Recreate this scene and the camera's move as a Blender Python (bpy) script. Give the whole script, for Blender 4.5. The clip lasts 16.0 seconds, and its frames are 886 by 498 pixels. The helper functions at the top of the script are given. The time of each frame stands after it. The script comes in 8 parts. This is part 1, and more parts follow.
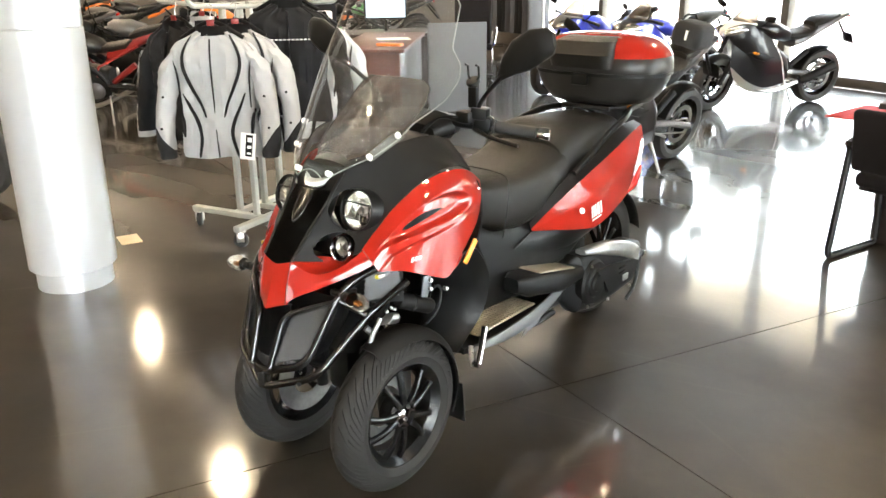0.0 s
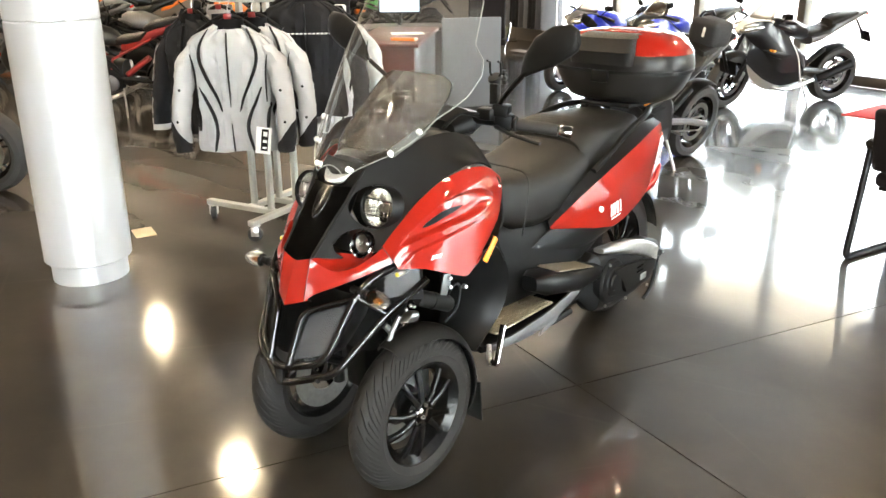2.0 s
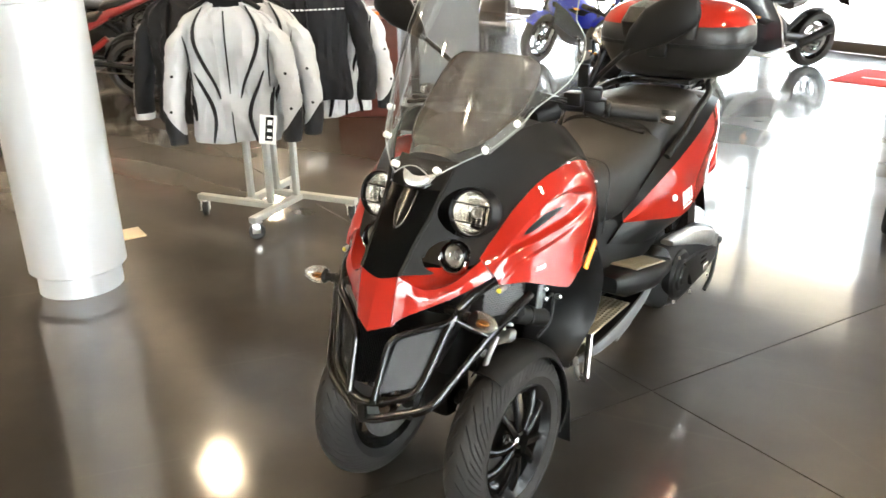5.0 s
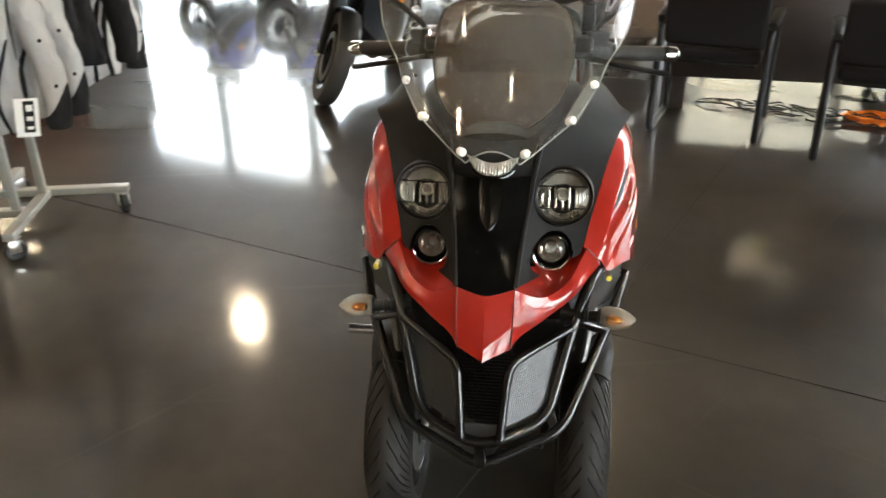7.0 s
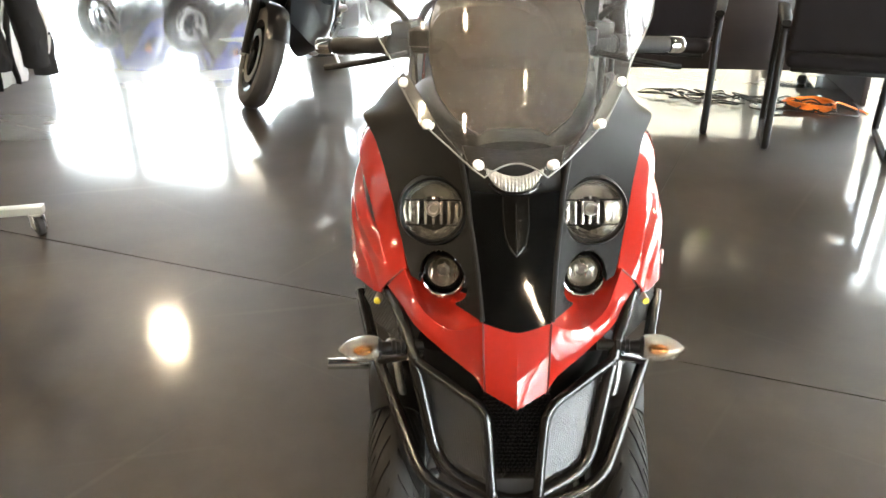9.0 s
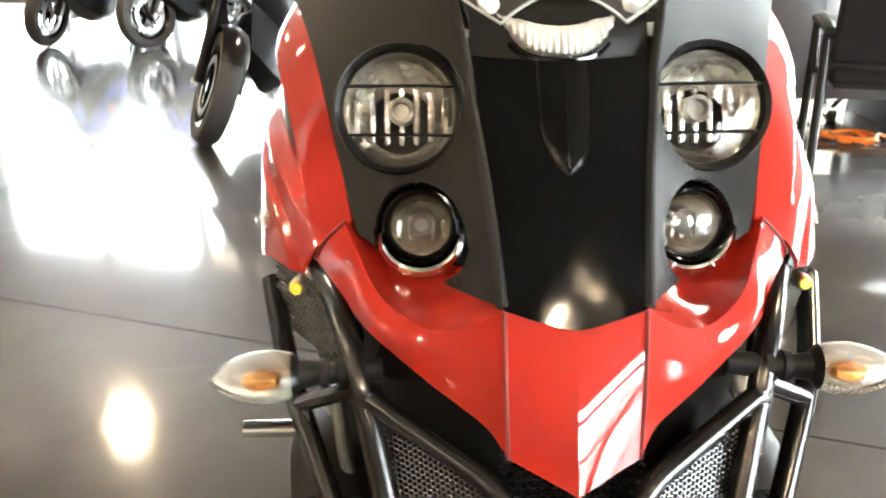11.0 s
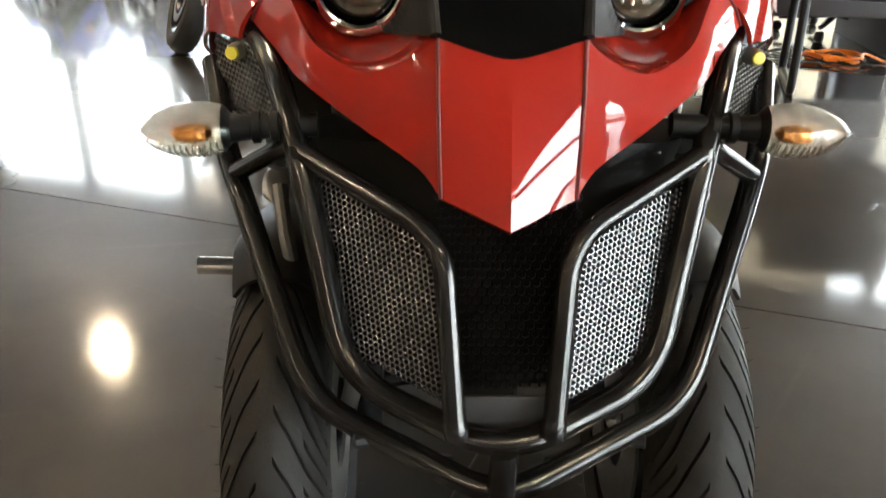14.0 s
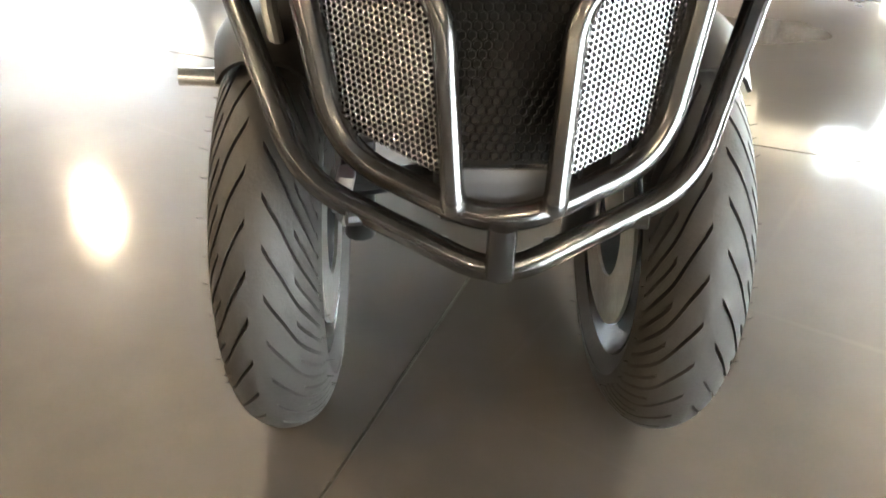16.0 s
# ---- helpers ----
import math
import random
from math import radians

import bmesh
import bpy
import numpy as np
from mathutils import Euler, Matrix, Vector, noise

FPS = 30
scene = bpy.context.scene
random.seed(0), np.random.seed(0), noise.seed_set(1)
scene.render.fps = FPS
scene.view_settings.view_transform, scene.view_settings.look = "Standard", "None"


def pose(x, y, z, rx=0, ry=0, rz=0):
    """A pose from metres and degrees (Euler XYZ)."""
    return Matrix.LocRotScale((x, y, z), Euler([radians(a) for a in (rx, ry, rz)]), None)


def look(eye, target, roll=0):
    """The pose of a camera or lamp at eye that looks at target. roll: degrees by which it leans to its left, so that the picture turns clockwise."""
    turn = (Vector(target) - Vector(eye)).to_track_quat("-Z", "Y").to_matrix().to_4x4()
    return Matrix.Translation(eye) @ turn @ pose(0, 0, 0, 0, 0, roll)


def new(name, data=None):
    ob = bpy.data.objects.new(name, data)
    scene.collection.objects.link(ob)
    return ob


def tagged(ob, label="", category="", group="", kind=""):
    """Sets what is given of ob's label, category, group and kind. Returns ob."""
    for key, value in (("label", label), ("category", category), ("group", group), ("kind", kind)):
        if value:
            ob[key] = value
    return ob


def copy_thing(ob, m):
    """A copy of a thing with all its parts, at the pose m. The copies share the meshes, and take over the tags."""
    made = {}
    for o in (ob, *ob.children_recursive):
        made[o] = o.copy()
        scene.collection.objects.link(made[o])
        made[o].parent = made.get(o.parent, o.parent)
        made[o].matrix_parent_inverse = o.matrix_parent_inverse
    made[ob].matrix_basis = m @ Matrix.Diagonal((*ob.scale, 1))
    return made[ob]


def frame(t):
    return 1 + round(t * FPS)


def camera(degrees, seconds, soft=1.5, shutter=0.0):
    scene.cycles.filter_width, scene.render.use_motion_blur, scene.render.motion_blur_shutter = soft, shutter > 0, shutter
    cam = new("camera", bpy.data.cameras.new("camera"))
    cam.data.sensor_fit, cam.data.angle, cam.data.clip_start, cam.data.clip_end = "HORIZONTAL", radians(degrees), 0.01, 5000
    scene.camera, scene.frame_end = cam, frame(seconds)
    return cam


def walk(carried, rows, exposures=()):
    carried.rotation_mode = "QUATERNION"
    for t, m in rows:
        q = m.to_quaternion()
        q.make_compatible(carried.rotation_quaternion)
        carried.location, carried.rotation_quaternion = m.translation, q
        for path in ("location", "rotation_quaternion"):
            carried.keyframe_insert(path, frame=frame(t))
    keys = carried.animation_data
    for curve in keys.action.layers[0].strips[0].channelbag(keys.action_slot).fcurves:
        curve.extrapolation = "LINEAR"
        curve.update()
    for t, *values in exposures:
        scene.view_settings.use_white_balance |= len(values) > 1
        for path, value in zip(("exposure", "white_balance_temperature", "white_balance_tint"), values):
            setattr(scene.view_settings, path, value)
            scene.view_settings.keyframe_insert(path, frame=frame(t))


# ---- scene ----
cam = camera(56.6, 16.0, shutter=0.5)
PATH = [
    (0, (1.634, -1.475, 1.446), (0.432, -0.019, 0.788), -0.6),
    (0.5, (1.628, -1.472, 1.442), (0.402, -0.033, 0.79), -0.8),
    (1, (1.601, -1.467, 1.444), (0.352, -0.061, 0.763), -0.8),
    (1.5, (1.595, -1.467, 1.448), (0.373, -0.037, 0.771), -0.1),
    (2, (1.597, -1.48, 1.448), (0.381, -0.04, 0.778), -0.2),
    (2.5, (1.607, -1.487, 1.449), (0.357, -0.076, 0.779), -0.2),
    (3, (1.603, -1.49, 1.447), (0.352, -0.087, 0.763), 0.0),
    (5.5, (0.826, -1.458, 1.431), (-0.128, 0.12, 0.656), -2.0),
    (6, (0.488, -1.541, 1.479), (-0.024, 0.173, 0.584), -1.7),
    (6.5, (0.248, -1.508, 1.474), (-0.227, 0.213, 0.572), -3.8),
    (7, (0.095, -1.474, 1.466), (-0.139, 0.287, 0.548), -0.7),
    (7.5, (-0.016, -1.475, 1.48), (-0.121, 0.314, 0.592), -2.5),
    (8, (-0.065, -1.481, 1.471), (-0.081, 0.307, 0.576), -0.4),
    (8.5, (-0.085, -1.417, 1.454), (-0.125, 0.352, 0.522), -0.6),
    (10.8, (-0.124, -0.724, 1.04), (-0.046, 1.098, 0.218), 0.8),
    (11, (-0.1, -0.726, 0.982), (-0.093, 1.133, 0.244), -0.5),
    (11.5, (-0.076, -0.741, 0.942), (-0.063, 1.157, 0.311), -0.5),
    (12, (-0.064, -0.745, 0.931), (-0.062, 1.144, 0.273), -0.5),
    (12.5, (-0.064, -0.76, 0.904), (-0.046, 1.12, 0.222), -0.3),
    (13, (-0.068, -0.76, 0.876), (-0.036, 1.102, 0.146), -0.1),
    (13.5, (-0.058, -0.766, 0.853), (-0.02, 1.074, 0.069), 0.2),
    (14, (-0.059, -0.769, 0.829), (-0.023, 1.039, -0.025), 0.8),
    (14.5, (-0.056, -0.772, 0.809), (-0.028, 1.008, -0.103), 0.6),
    (15, (-0.059, -0.781, 0.789), (-0.03, 0.968, -0.181), 1.3),
    (15.5, (-0.06, -0.789, 0.775), (-0.009, 0.906, -0.285), 0.8),
    (16, (-0.064, -0.775, 0.746), (0.002, 0.877, -0.38), 1.8),
]
walk(cam, [(t, look(eye, target, roll)) for t, eye, target, roll in PATH],
     exposures=[(0.0, 3.91), (3.0, 3.92), (5.5, 4.0), (6.0, 3.94), (6.6, 3.26), (7.0, 3.27), (7.5, 3.86), (8.5, 4.08), (11.0, 4.6), (12.0, 4.05), (12.5, 3.42), (13.0, 2.97), (13.5, 3.16), (14.0, 3.52), (14.5, 3.92), (15.5, 4.60), (16.0, 5.38)])

# ---------------------------------------------------------------- room axes
UX, UY = 0.942, -0.336          # along the glass front
VX, VY = 0.336, 0.942           # towards the glass front


def uv(u, v, z=0.0):
    return Vector((u * UX + v * VX, u * UY + v * VY, z))


ROOM_TURN = math.degrees(math.atan2(UY, UX))

# ---------------------------------------------------------------- light
world = bpy.data.worlds.new("sky")
scene.world = world
world.use_nodes = True
wn = world.node_tree
sky = wn.nodes.new("ShaderNodeTexSky")
sky.sky_type, sky.sun_disc = "NISHITA", False
SUN_DIR = uv(-0.15, 0.36, 0.92).normalized()      # towards the sun
sky.sun_elevation = math.asin(SUN_DIR.z)
sky.sun_rotation = math.atan2(SUN_DIR.x, SUN_DIR.y)
wn.links.new(sky.outputs[0], wn.nodes["Background"].inputs[0])
wn.nodes["Background"].inputs[1].default_value = 0.15
sun = new("sun", bpy.data.lights.new("sun", "SUN"))
sun.data.energy, sun.data.angle, sun.data.color = 5.0, radians(0.5), (1.0, 0.95, 0.88)
sun.matrix_world = look(uv(0, 12, 12), uv(0, 12, 12) - SUN_DIR)


# ---------------------------------------------------------------- materials
def pmat(name, color, rough=0.5, metal=0.0, coat=0.0, vary=0.15, scale=8.0, bump=0.0, bscale=60.0, spec=0.5,
         emit=None, rvary=0.08, stretch=(1, 1, 1), island=False, coat_rough=0.04):
    m = bpy.data.materials.new(name)
    m.use_nodes = True
    nt = m.node_tree
    b = nt.nodes["Principled BSDF"]
    tc = nt.nodes.new("ShaderNodeTexCoord")
    mp = nt.nodes.new("ShaderNodeMapping")
    mp.inputs["Scale"].default_value = stretch
    nt.links.new(tc.outputs["Object"], mp.inputs[0])
    n1 = nt.nodes.new("ShaderNodeTexNoise")
    n1.inputs["Scale"].default_value, n1.inputs["Detail"].default_value = scale, 6
    nt.links.new(mp.outputs[0], n1.inputs["Vector"])
    n2 = nt.nodes.new("ShaderNodeTexNoise")
    n2.inputs["Scale"].default_value, n2.inputs["Detail"].default_value = bscale, 3
    nt.links.new(mp.outputs[0], n2.inputs["Vector"])
    mix = nt.nodes.new("ShaderNodeMix")
    mix.data_type = "RGBA"
    mix.inputs["A"].default_value = (*[c * (1 - vary) for c in color], 1)
    mix.inputs["B"].default_value = (*[min(1, c * (1 + vary)) for c in color], 1)
    nt.links.new(n1.outputs["Fac"], mix.inputs["Factor"])
    last = mix.outputs["Result"]
    if island:
        oi = nt.nodes.new("ShaderNodeObjectInfo")
        hs = nt.nodes.new("ShaderNodeHueSaturation")
        mr = nt.nodes.new("ShaderNodeMapRange")
        mr.inputs["To Min"].default_value, mr.inputs["To Max"].default_value = 0.8, 1.2
        nt.links.new(oi.outputs["Random"], mr.inputs["Value"])
        nt.links.new(mr.outputs[0], hs.inputs["Value"])
        nt.links.new(last, hs.inputs["Color"])
        last = hs.outputs[0]
    nt.links.new(last, b.inputs["Base Color"])
    mr2 = nt.nodes.new("ShaderNodeMapRange")
    mr2.inputs["To Min"].default_value, mr2.inputs["To Max"].default_value = max(0.0, rough - rvary), min(1, rough + rvary)
    nt.links.new(n2.outputs["Fac"], mr2.inputs["Value"])
    nt.links.new(mr2.outputs[0], b.inputs["Roughness"])
    b.inputs["Metallic"].default_value = metal
    b.inputs["Specular IOR Level"].default_value = spec
    b.inputs["Coat Weight"].default_value = coat
    b.inputs["Coat Roughness"].default_value = coat_rough
    if bump:
        bn = nt.nodes.new("ShaderNodeBump")
        bn.inputs["Strength"].default_value, bn.inputs["Distance"].default_value = bump, 0.003
        nt.links.new(n2.outputs["Fac"], bn.inputs["Height"])
        nt.links.new(bn.outputs[0], b.inputs["Normal"])
    if emit:
        b.inputs["Emission Color"].default_value = (*emit[:3], 1)
        b.inputs["Emission Strength"].default_value = emit[3]
    return m


def clear_mat(name, tint, gloss=0.03, ior=1.45, haze=None):
    """Thin clear sheet: tinted straight-through light with a fresnel gloss."""
    m = bpy.data.materials.new(name)
    m.use_nodes = True
    nt = m.node_tree
    nt.nodes.remove(nt.nodes["Principled BSDF"])
    out = nt.nodes["Material Output"]
    tr = nt.nodes.new("ShaderNodeBsdfTransparent")
    tr.inputs[0].default_value = (*tint, 1)
    gl = nt.nodes.new("ShaderNodeBsdfGlossy")
    gl.inputs["Roughness"].default_value = gloss
    lw = nt.nodes.new("ShaderNodeLayerWeight")
    lw.inputs["Blend"].default_value = 0.5
    pw = nt.nodes.new("ShaderNodeMath")
    pw.operation = "POWER"
    pw.inputs[1].default_value = 5.0
    nt.links.new(lw.outputs["Facing"], pw.inputs[0])
    f0 = 1.6 * ((ior - 1) / (ior + 1)) ** 2
    fr = nt.nodes.new("ShaderNodeMath")
    fr.operation = "MULTIPLY_ADD"
    fr.inputs[1].default_value, fr.inputs[2].default_value = 1.0 - f0, f0
    nt.links.new(pw.outputs[0], fr.inputs[0])
    mx = nt.nodes.new("ShaderNodeMixShader")
    nt.links.new(fr.outputs[0], mx.inputs[0])
    if haze:
        df = nt.nodes.new("ShaderNodeBsdfDiffuse")
        df.inputs[0].default_value = (*haze[:3], 1)
        hz = nt.nodes.new("ShaderNodeMixShader")
        hz.inputs[0].default_value = haze[3]
        nt.links.new(tr.outputs[0], hz.inputs[1])
        nt.links.new(df.outputs[0], hz.inputs[2])
        nt.links.new(hz.outputs[0], mx.inputs[1])
    else:
        nt.links.new(tr.outputs[0], mx.inputs[1])
    nt.links.new(gl.outputs[0], mx.inputs[2])
    nt.links.new(mx.outputs[0], out.inputs[0])
    return m


def floor_mat():
    m = bpy.data.materials.new("polished_concrete")
    m.use_nodes = True
    nt = m.node_tree
    b = nt.nodes["Principled BSDF"]
    tc = nt.nodes.new("ShaderNodeTexCoord")
    big = nt.nodes.new("ShaderNodeTexNoise")
    big.inputs["Scale"].default_value, big.inputs["Detail"].default_value, big.inputs["Distortion"].default_value = 1.4, 7, 0.3
    fine = nt.nodes.new("ShaderNodeTexNoise")
    fine.inputs["Scale"].default_value, fine.inputs["Detail"].default_value = 9.0, 6
    scr = nt.nodes.new("ShaderNodeTexNoise")
    scr.inputs["Scale"].default_value, scr.inputs["Detail"].default_value = 1.2, 1
    mp = nt.nodes.new("ShaderNodeMapping")
    mp.inputs["Scale"].default_value = (0.5, 1.6, 1)
    mp.inputs["Rotation"].default_value = (0, 0, 0.6)
    nt.links.new(tc.outputs["Object"], mp.inputs[0])
    for n in (big, fine):
        nt.links.new(tc.outputs["Object"], n.inputs["Vector"])
    nt.links.new(mp.outputs[0], scr.inputs["Vector"])
    r1 = nt.nodes.new("ShaderNodeValToRGB")
    r1.color_ramp.interpolation = "EASE"
    e = r1.color_ramp.elements
    e[0].position, e[0].color = 0.25, (0.014, 0.0120, 0.0099, 1)
    e[1].position, e[1].color = 0.78, (0.036, 0.0300, 0.0243, 1)
    nt.links.new(big.outputs["Fac"], r1.inputs[0])
    mix = nt.nodes.new("ShaderNodeMix")
    mix.data_type, mix.blend_type = "RGBA", "MULTIPLY"
    mix.inputs["Factor"].default_value = 0.8
    nt.links.new(r1.outputs[0], mix.inputs["A"])
    r2 = nt.nodes.new("ShaderNodeValToRGB")
    r2.color_ramp.interpolation = "EASE"
    r2.color_ramp.elements[0].position, r2.color_ramp.elements[0].color = 0.3, (0.72, 0.72, 0.72, 1)
    r2.color_ramp.elements[1].position, r2.color_ramp.elements[1].color = 0.7, (1, 1, 1, 1)
    nt.links.new(fine.outputs["Fac"], r2.inputs[0])
    nt.links.new(r2.outputs[0], mix.inputs["B"])
    # faint crossing scuffs
    last = mix.outputs["Result"]
    for turn, fine_scale in ((0.95, 17.0), (-0.55, 21.0), (0.2, 14.0)):
        ms = nt.nodes.new("ShaderNodeMapping")
        ms.inputs["Rotation"].default_value = (0, 0, turn)
        ms.vector_type = "TEXTURE"
        ms.inputs["Scale"].default_value = (1.6, 1.0 / fine_scale, 1)
        nt.links.new(tc.outputs["Object"], ms.inputs[0])
        sn = nt.nodes.new("ShaderNodeTexNoise")
        sn.inputs["Scale"].default_value, sn.inputs["Detail"].default_value = 1.0, 1
        nt.links.new(ms.outputs[0], sn.inputs["Vector"])
        sr = nt.nodes.new("ShaderNodeMapRange")
        sr.inputs["From Min"].default_value, sr.inputs["From Max"].default_value = 0.70, 0.82
        sr.inputs["To Min"].default_value, sr.inputs["To Max"].default_value = 0.0, 0.09
        nt.links.new(sn.outputs["Fac"], sr.inputs["Value"])
        sm_ = nt.nodes.new("ShaderNodeMix")
        sm_.data_type = "RGBA"
        sm_.inputs["B"].default_value = (0.20, 0.175, 0.14, 1)
        nt.links.new(sr.outputs[0], sm_.inputs["Factor"])
        nt.links.new(last, sm_.inputs["A"])
        last = sm_.outputs["Result"]
    nt.links.new(last, b.inputs["Base Color"])
    mr = nt.nodes.new("ShaderNodeMapRange")
    mr.inputs["From Min"].default_value, mr.inputs["From Max"].default_value = 0.3, 0.7
    mr.inputs["To Min"].default_value, mr.inputs["To Max"].default_value = 0.34, 0.52
    nt.links.new(scr.outputs["Fac"], mr.inputs["Value"])
    nt.links.new(mr.outputs[0], b.inputs["Roughness"])
    b.inputs["Specular IOR Level"].default_value = 0.25
    b.inputs["Specular Tint"].default_value = (0.80, 0.72, 0.62, 1)
    b.inputs["Coat Weight"].default_value = 1.0
    b.inputs["Coat Roughness"].default_value = 0.075
    b.inputs["Coat IOR"].default_value = 1.6
    streak = nt.nodes.new("ShaderNodeTexNoise")
    streak.inputs["Scale"].default_value, streak.inputs["Detail"].default_value, streak.inputs["Distortion"].default_value = 1.6, 2, 0.6
    nt.links.new(mp.outputs[0], streak.inputs["Vector"])
    mr3 = nt.nodes.new("ShaderNodeMapRange")
    mr3.inputs["From Min"].default_value, mr3.inputs["From Max"].default_value = 0.35, 0.7
    mr3.inputs["To Min"].default_value, mr3.inputs["To Max"].default_value = 0.080, 0.100
    nt.links.new(streak.outputs["Fac"], mr3.inputs["Value"])
    nt.links.new(mr3.outputs[0], b.inputs["Coat Roughness"])
    # slight waviness left by the polishing machine
    wave = nt.nodes.new("ShaderNodeTexNoise")
    wave.inputs["Scale"].default_value, wave.inputs["Detail"].default_value = 4.0, 2
    nt.links.new(mp.outputs[0], wave.inputs["Vector"])
    bw = nt.nodes.new("ShaderNodeBump")
    bw.inputs["Strength"].default_value, bw.inputs["Distance"].default_value = 1.0, 0.0003
    nt.links.new(wave.outputs["Fac"], bw.inputs["Height"])
    nt.links.new(bw.outputs[0], b.inputs["Coat Normal"])
    return m


M_FLOOR = floor_mat()
M_JOINT = pmat("joint_filler", (0.028, 0.025, 0.022), 0.5, spec=0.3, vary=0.4, scale=20)
M_RED = pmat("red_paint", (0.245, 0.011, 0.0055), 0.45, 0.0, 1.0, vary=0.06, scale=3, rvary=0.03, bscale=300, spec=0.06, coat_rough=0.02)
M_GLOSSBLACK = pmat("gloss_black_plastic", (0.002, 0.002, 0.002), 0.08, coat=0.0, spec=0.4, vary=0.2)
M_MATTE = pmat("matte_black_plastic", (0.009, 0.0086, 0.0082), 0.44, spec=0.075, vary=0.12, bump=0.08, bscale=900)
M_CASE = pmat("case_plastic", (0.013, 0.012, 0.011), 0.36, spec=0.3, vary=0.12, bump=0.06, bscale=700)
M_DARK = pmat("dark_plastic", (0.005, 0.005, 0.005), 0.40, spec=0.14, vary=0.2, bump=0.05, bscale=500)
M_TUBE = pmat("gunmetal_tube", (0.0042, 0.0041, 0.0040), 0.19, 0.0, coat=0.0, vary=0.15, spec=0.5, rvary=0.04)
M_RUBBER = pmat("tyre_rubber", (0.0125, 0.0115, 0.0105), 0.62, spec=0.2, vary=0.25, scale=14, bump=0.1, bscale=300)
M_RIM = pmat("black_rim", (0.003, 0.003, 0.003), 0.22, spec=0.26, rvary=0.05)
M_CHROME = pmat("chrome", (0.75, 0.74, 0.72), 0.10, 1.0, vary=0.05, rvary=0.04)
M_ALU = pmat("cast_aluminium", (0.42, 0.42, 0.42), 0.38, 1.0, vary=0.15, bump=0.1, bscale=200)
M_STEEL = pmat("brushed_steel", (0.55, 0.54, 0.52), 0.3, 1.0, vary=0.1)
M_DULLSTEEL = pmat("dull_steel", (0.20, 0.20, 0.195), 0.42, 0.9, vary=0.3, scale=60, bump=0.2, bscale=250)
M_PERF = pmat("perforated_steel", (0.125, 0.125, 0.128), 0.24, 1.0, vary=0.05, rvary=0.02)
M_SILVERPAINT = pmat("silver_paint", (0.16, 0.165, 0.17), 0.4, 0.5, vary=0.06)
M_CLEAR = clear_mat("clear_acrylic", (0.94, 0.95, 0.94), 0.02, 1.42, haze=(0.7, 0.7, 0.68, 0.05))
M_SMOKE = clear_mat("smoked_acrylic", (0.34, 0.29, 0.235), 0.02, haze=(0.075, 0.060, 0.045, 0.60))
M_LENS = clear_mat("clear_lens", (0.90, 0.90, 0.88), 0.02)
M_GLASS = clear_mat("window_glass", (0.94, 0.96, 0.95), 0.0)
M_REFLECTOR = pmat("lamp_reflector", (0.78, 0.77, 0.74), 0.12, 0.85, vary=0.2, scale=40, bump=0.5, bscale=70)
M_AMBER = pmat("amber_plastic", (0.80, 0.28, 0.03), 0.25, coat=0.5, vary=0.1)
M_AMBERBULB = pmat("amber_reflector", (0.62, 0.25, 0.06), 0.2, 0.75, coat=0.6, vary=0.45, scale=120, bump=0.9, bscale=170)
M_YELLOW = pmat("yellow_tip", (0.50, 0.42, 0.04), 0.4)
M_SEAT = pmat("seat_vinyl", (0.010, 0.009, 0.008), 0.45, spec=0.2, vary=0.2, scale=20, bump=0.35, bscale=700)
M_GRIP = pmat("grip_rubber", (0.012, 0.012, 0.012), 0.7, bump=0.3, bscale=400)
M_TREADPLATE = pmat("checker_plate", (0.50, 0.44, 0.34), 0.35, 0.9, vary=0.2, scale=30)
M_WHITEPLASTIC = pmat("white_plastic", (0.78, 0.78, 0.76), 0.4, vary=0.06)
M_PAPER = pmat("white_paper", (0.80, 0.80, 0.78), 0.8, vary=0.05)
M_STICKER = pmat("white_print", (0.82, 0.82, 0.80), 0.5, vary=0.04)
M_REDLENS = pmat("red_lens", (0.45, 0.012, 0.01), 0.15, coat=1.0)
M_CARBON = pmat("carbon_weave", (0.0016, 0.0016, 0.0015), 0.18, spec=0.3, vary=0.8, scale=400, bump=0.06, bscale=420)


# ---------------------------------------------------------------- mesh tools
def part(name, bm, material, parent=None, label="", sharp=0.6, recalc=True):
    if recalc:
        bmesh.ops.recalc_face_normals(bm, faces=bm.faces)
    for f in bm.faces:
        f.smooth = True
    for e in bm.edges:
        if len(e.link_faces) == 2 and e.calc_face_angle(0.0) > sharp:
            e.smooth = False
    me = bpy.data.meshes.new(name)
    bm.to_mesh(me)
    bm.free()
    me.materials.append(material)
    ob = new(name, me)
    if parent is not None:
        ob.parent = parent
    if label:
        ob["label"] = label
    return ob


def thing(name, label, category, group="", kind="", at=None):
    ob = new(name)
    ob.empty_display_size = 0.1
    if at is not None:
        ob.matrix_world = at
    return tagged(ob, label, category, group, kind)


def bm_new():
    return bmesh.new()


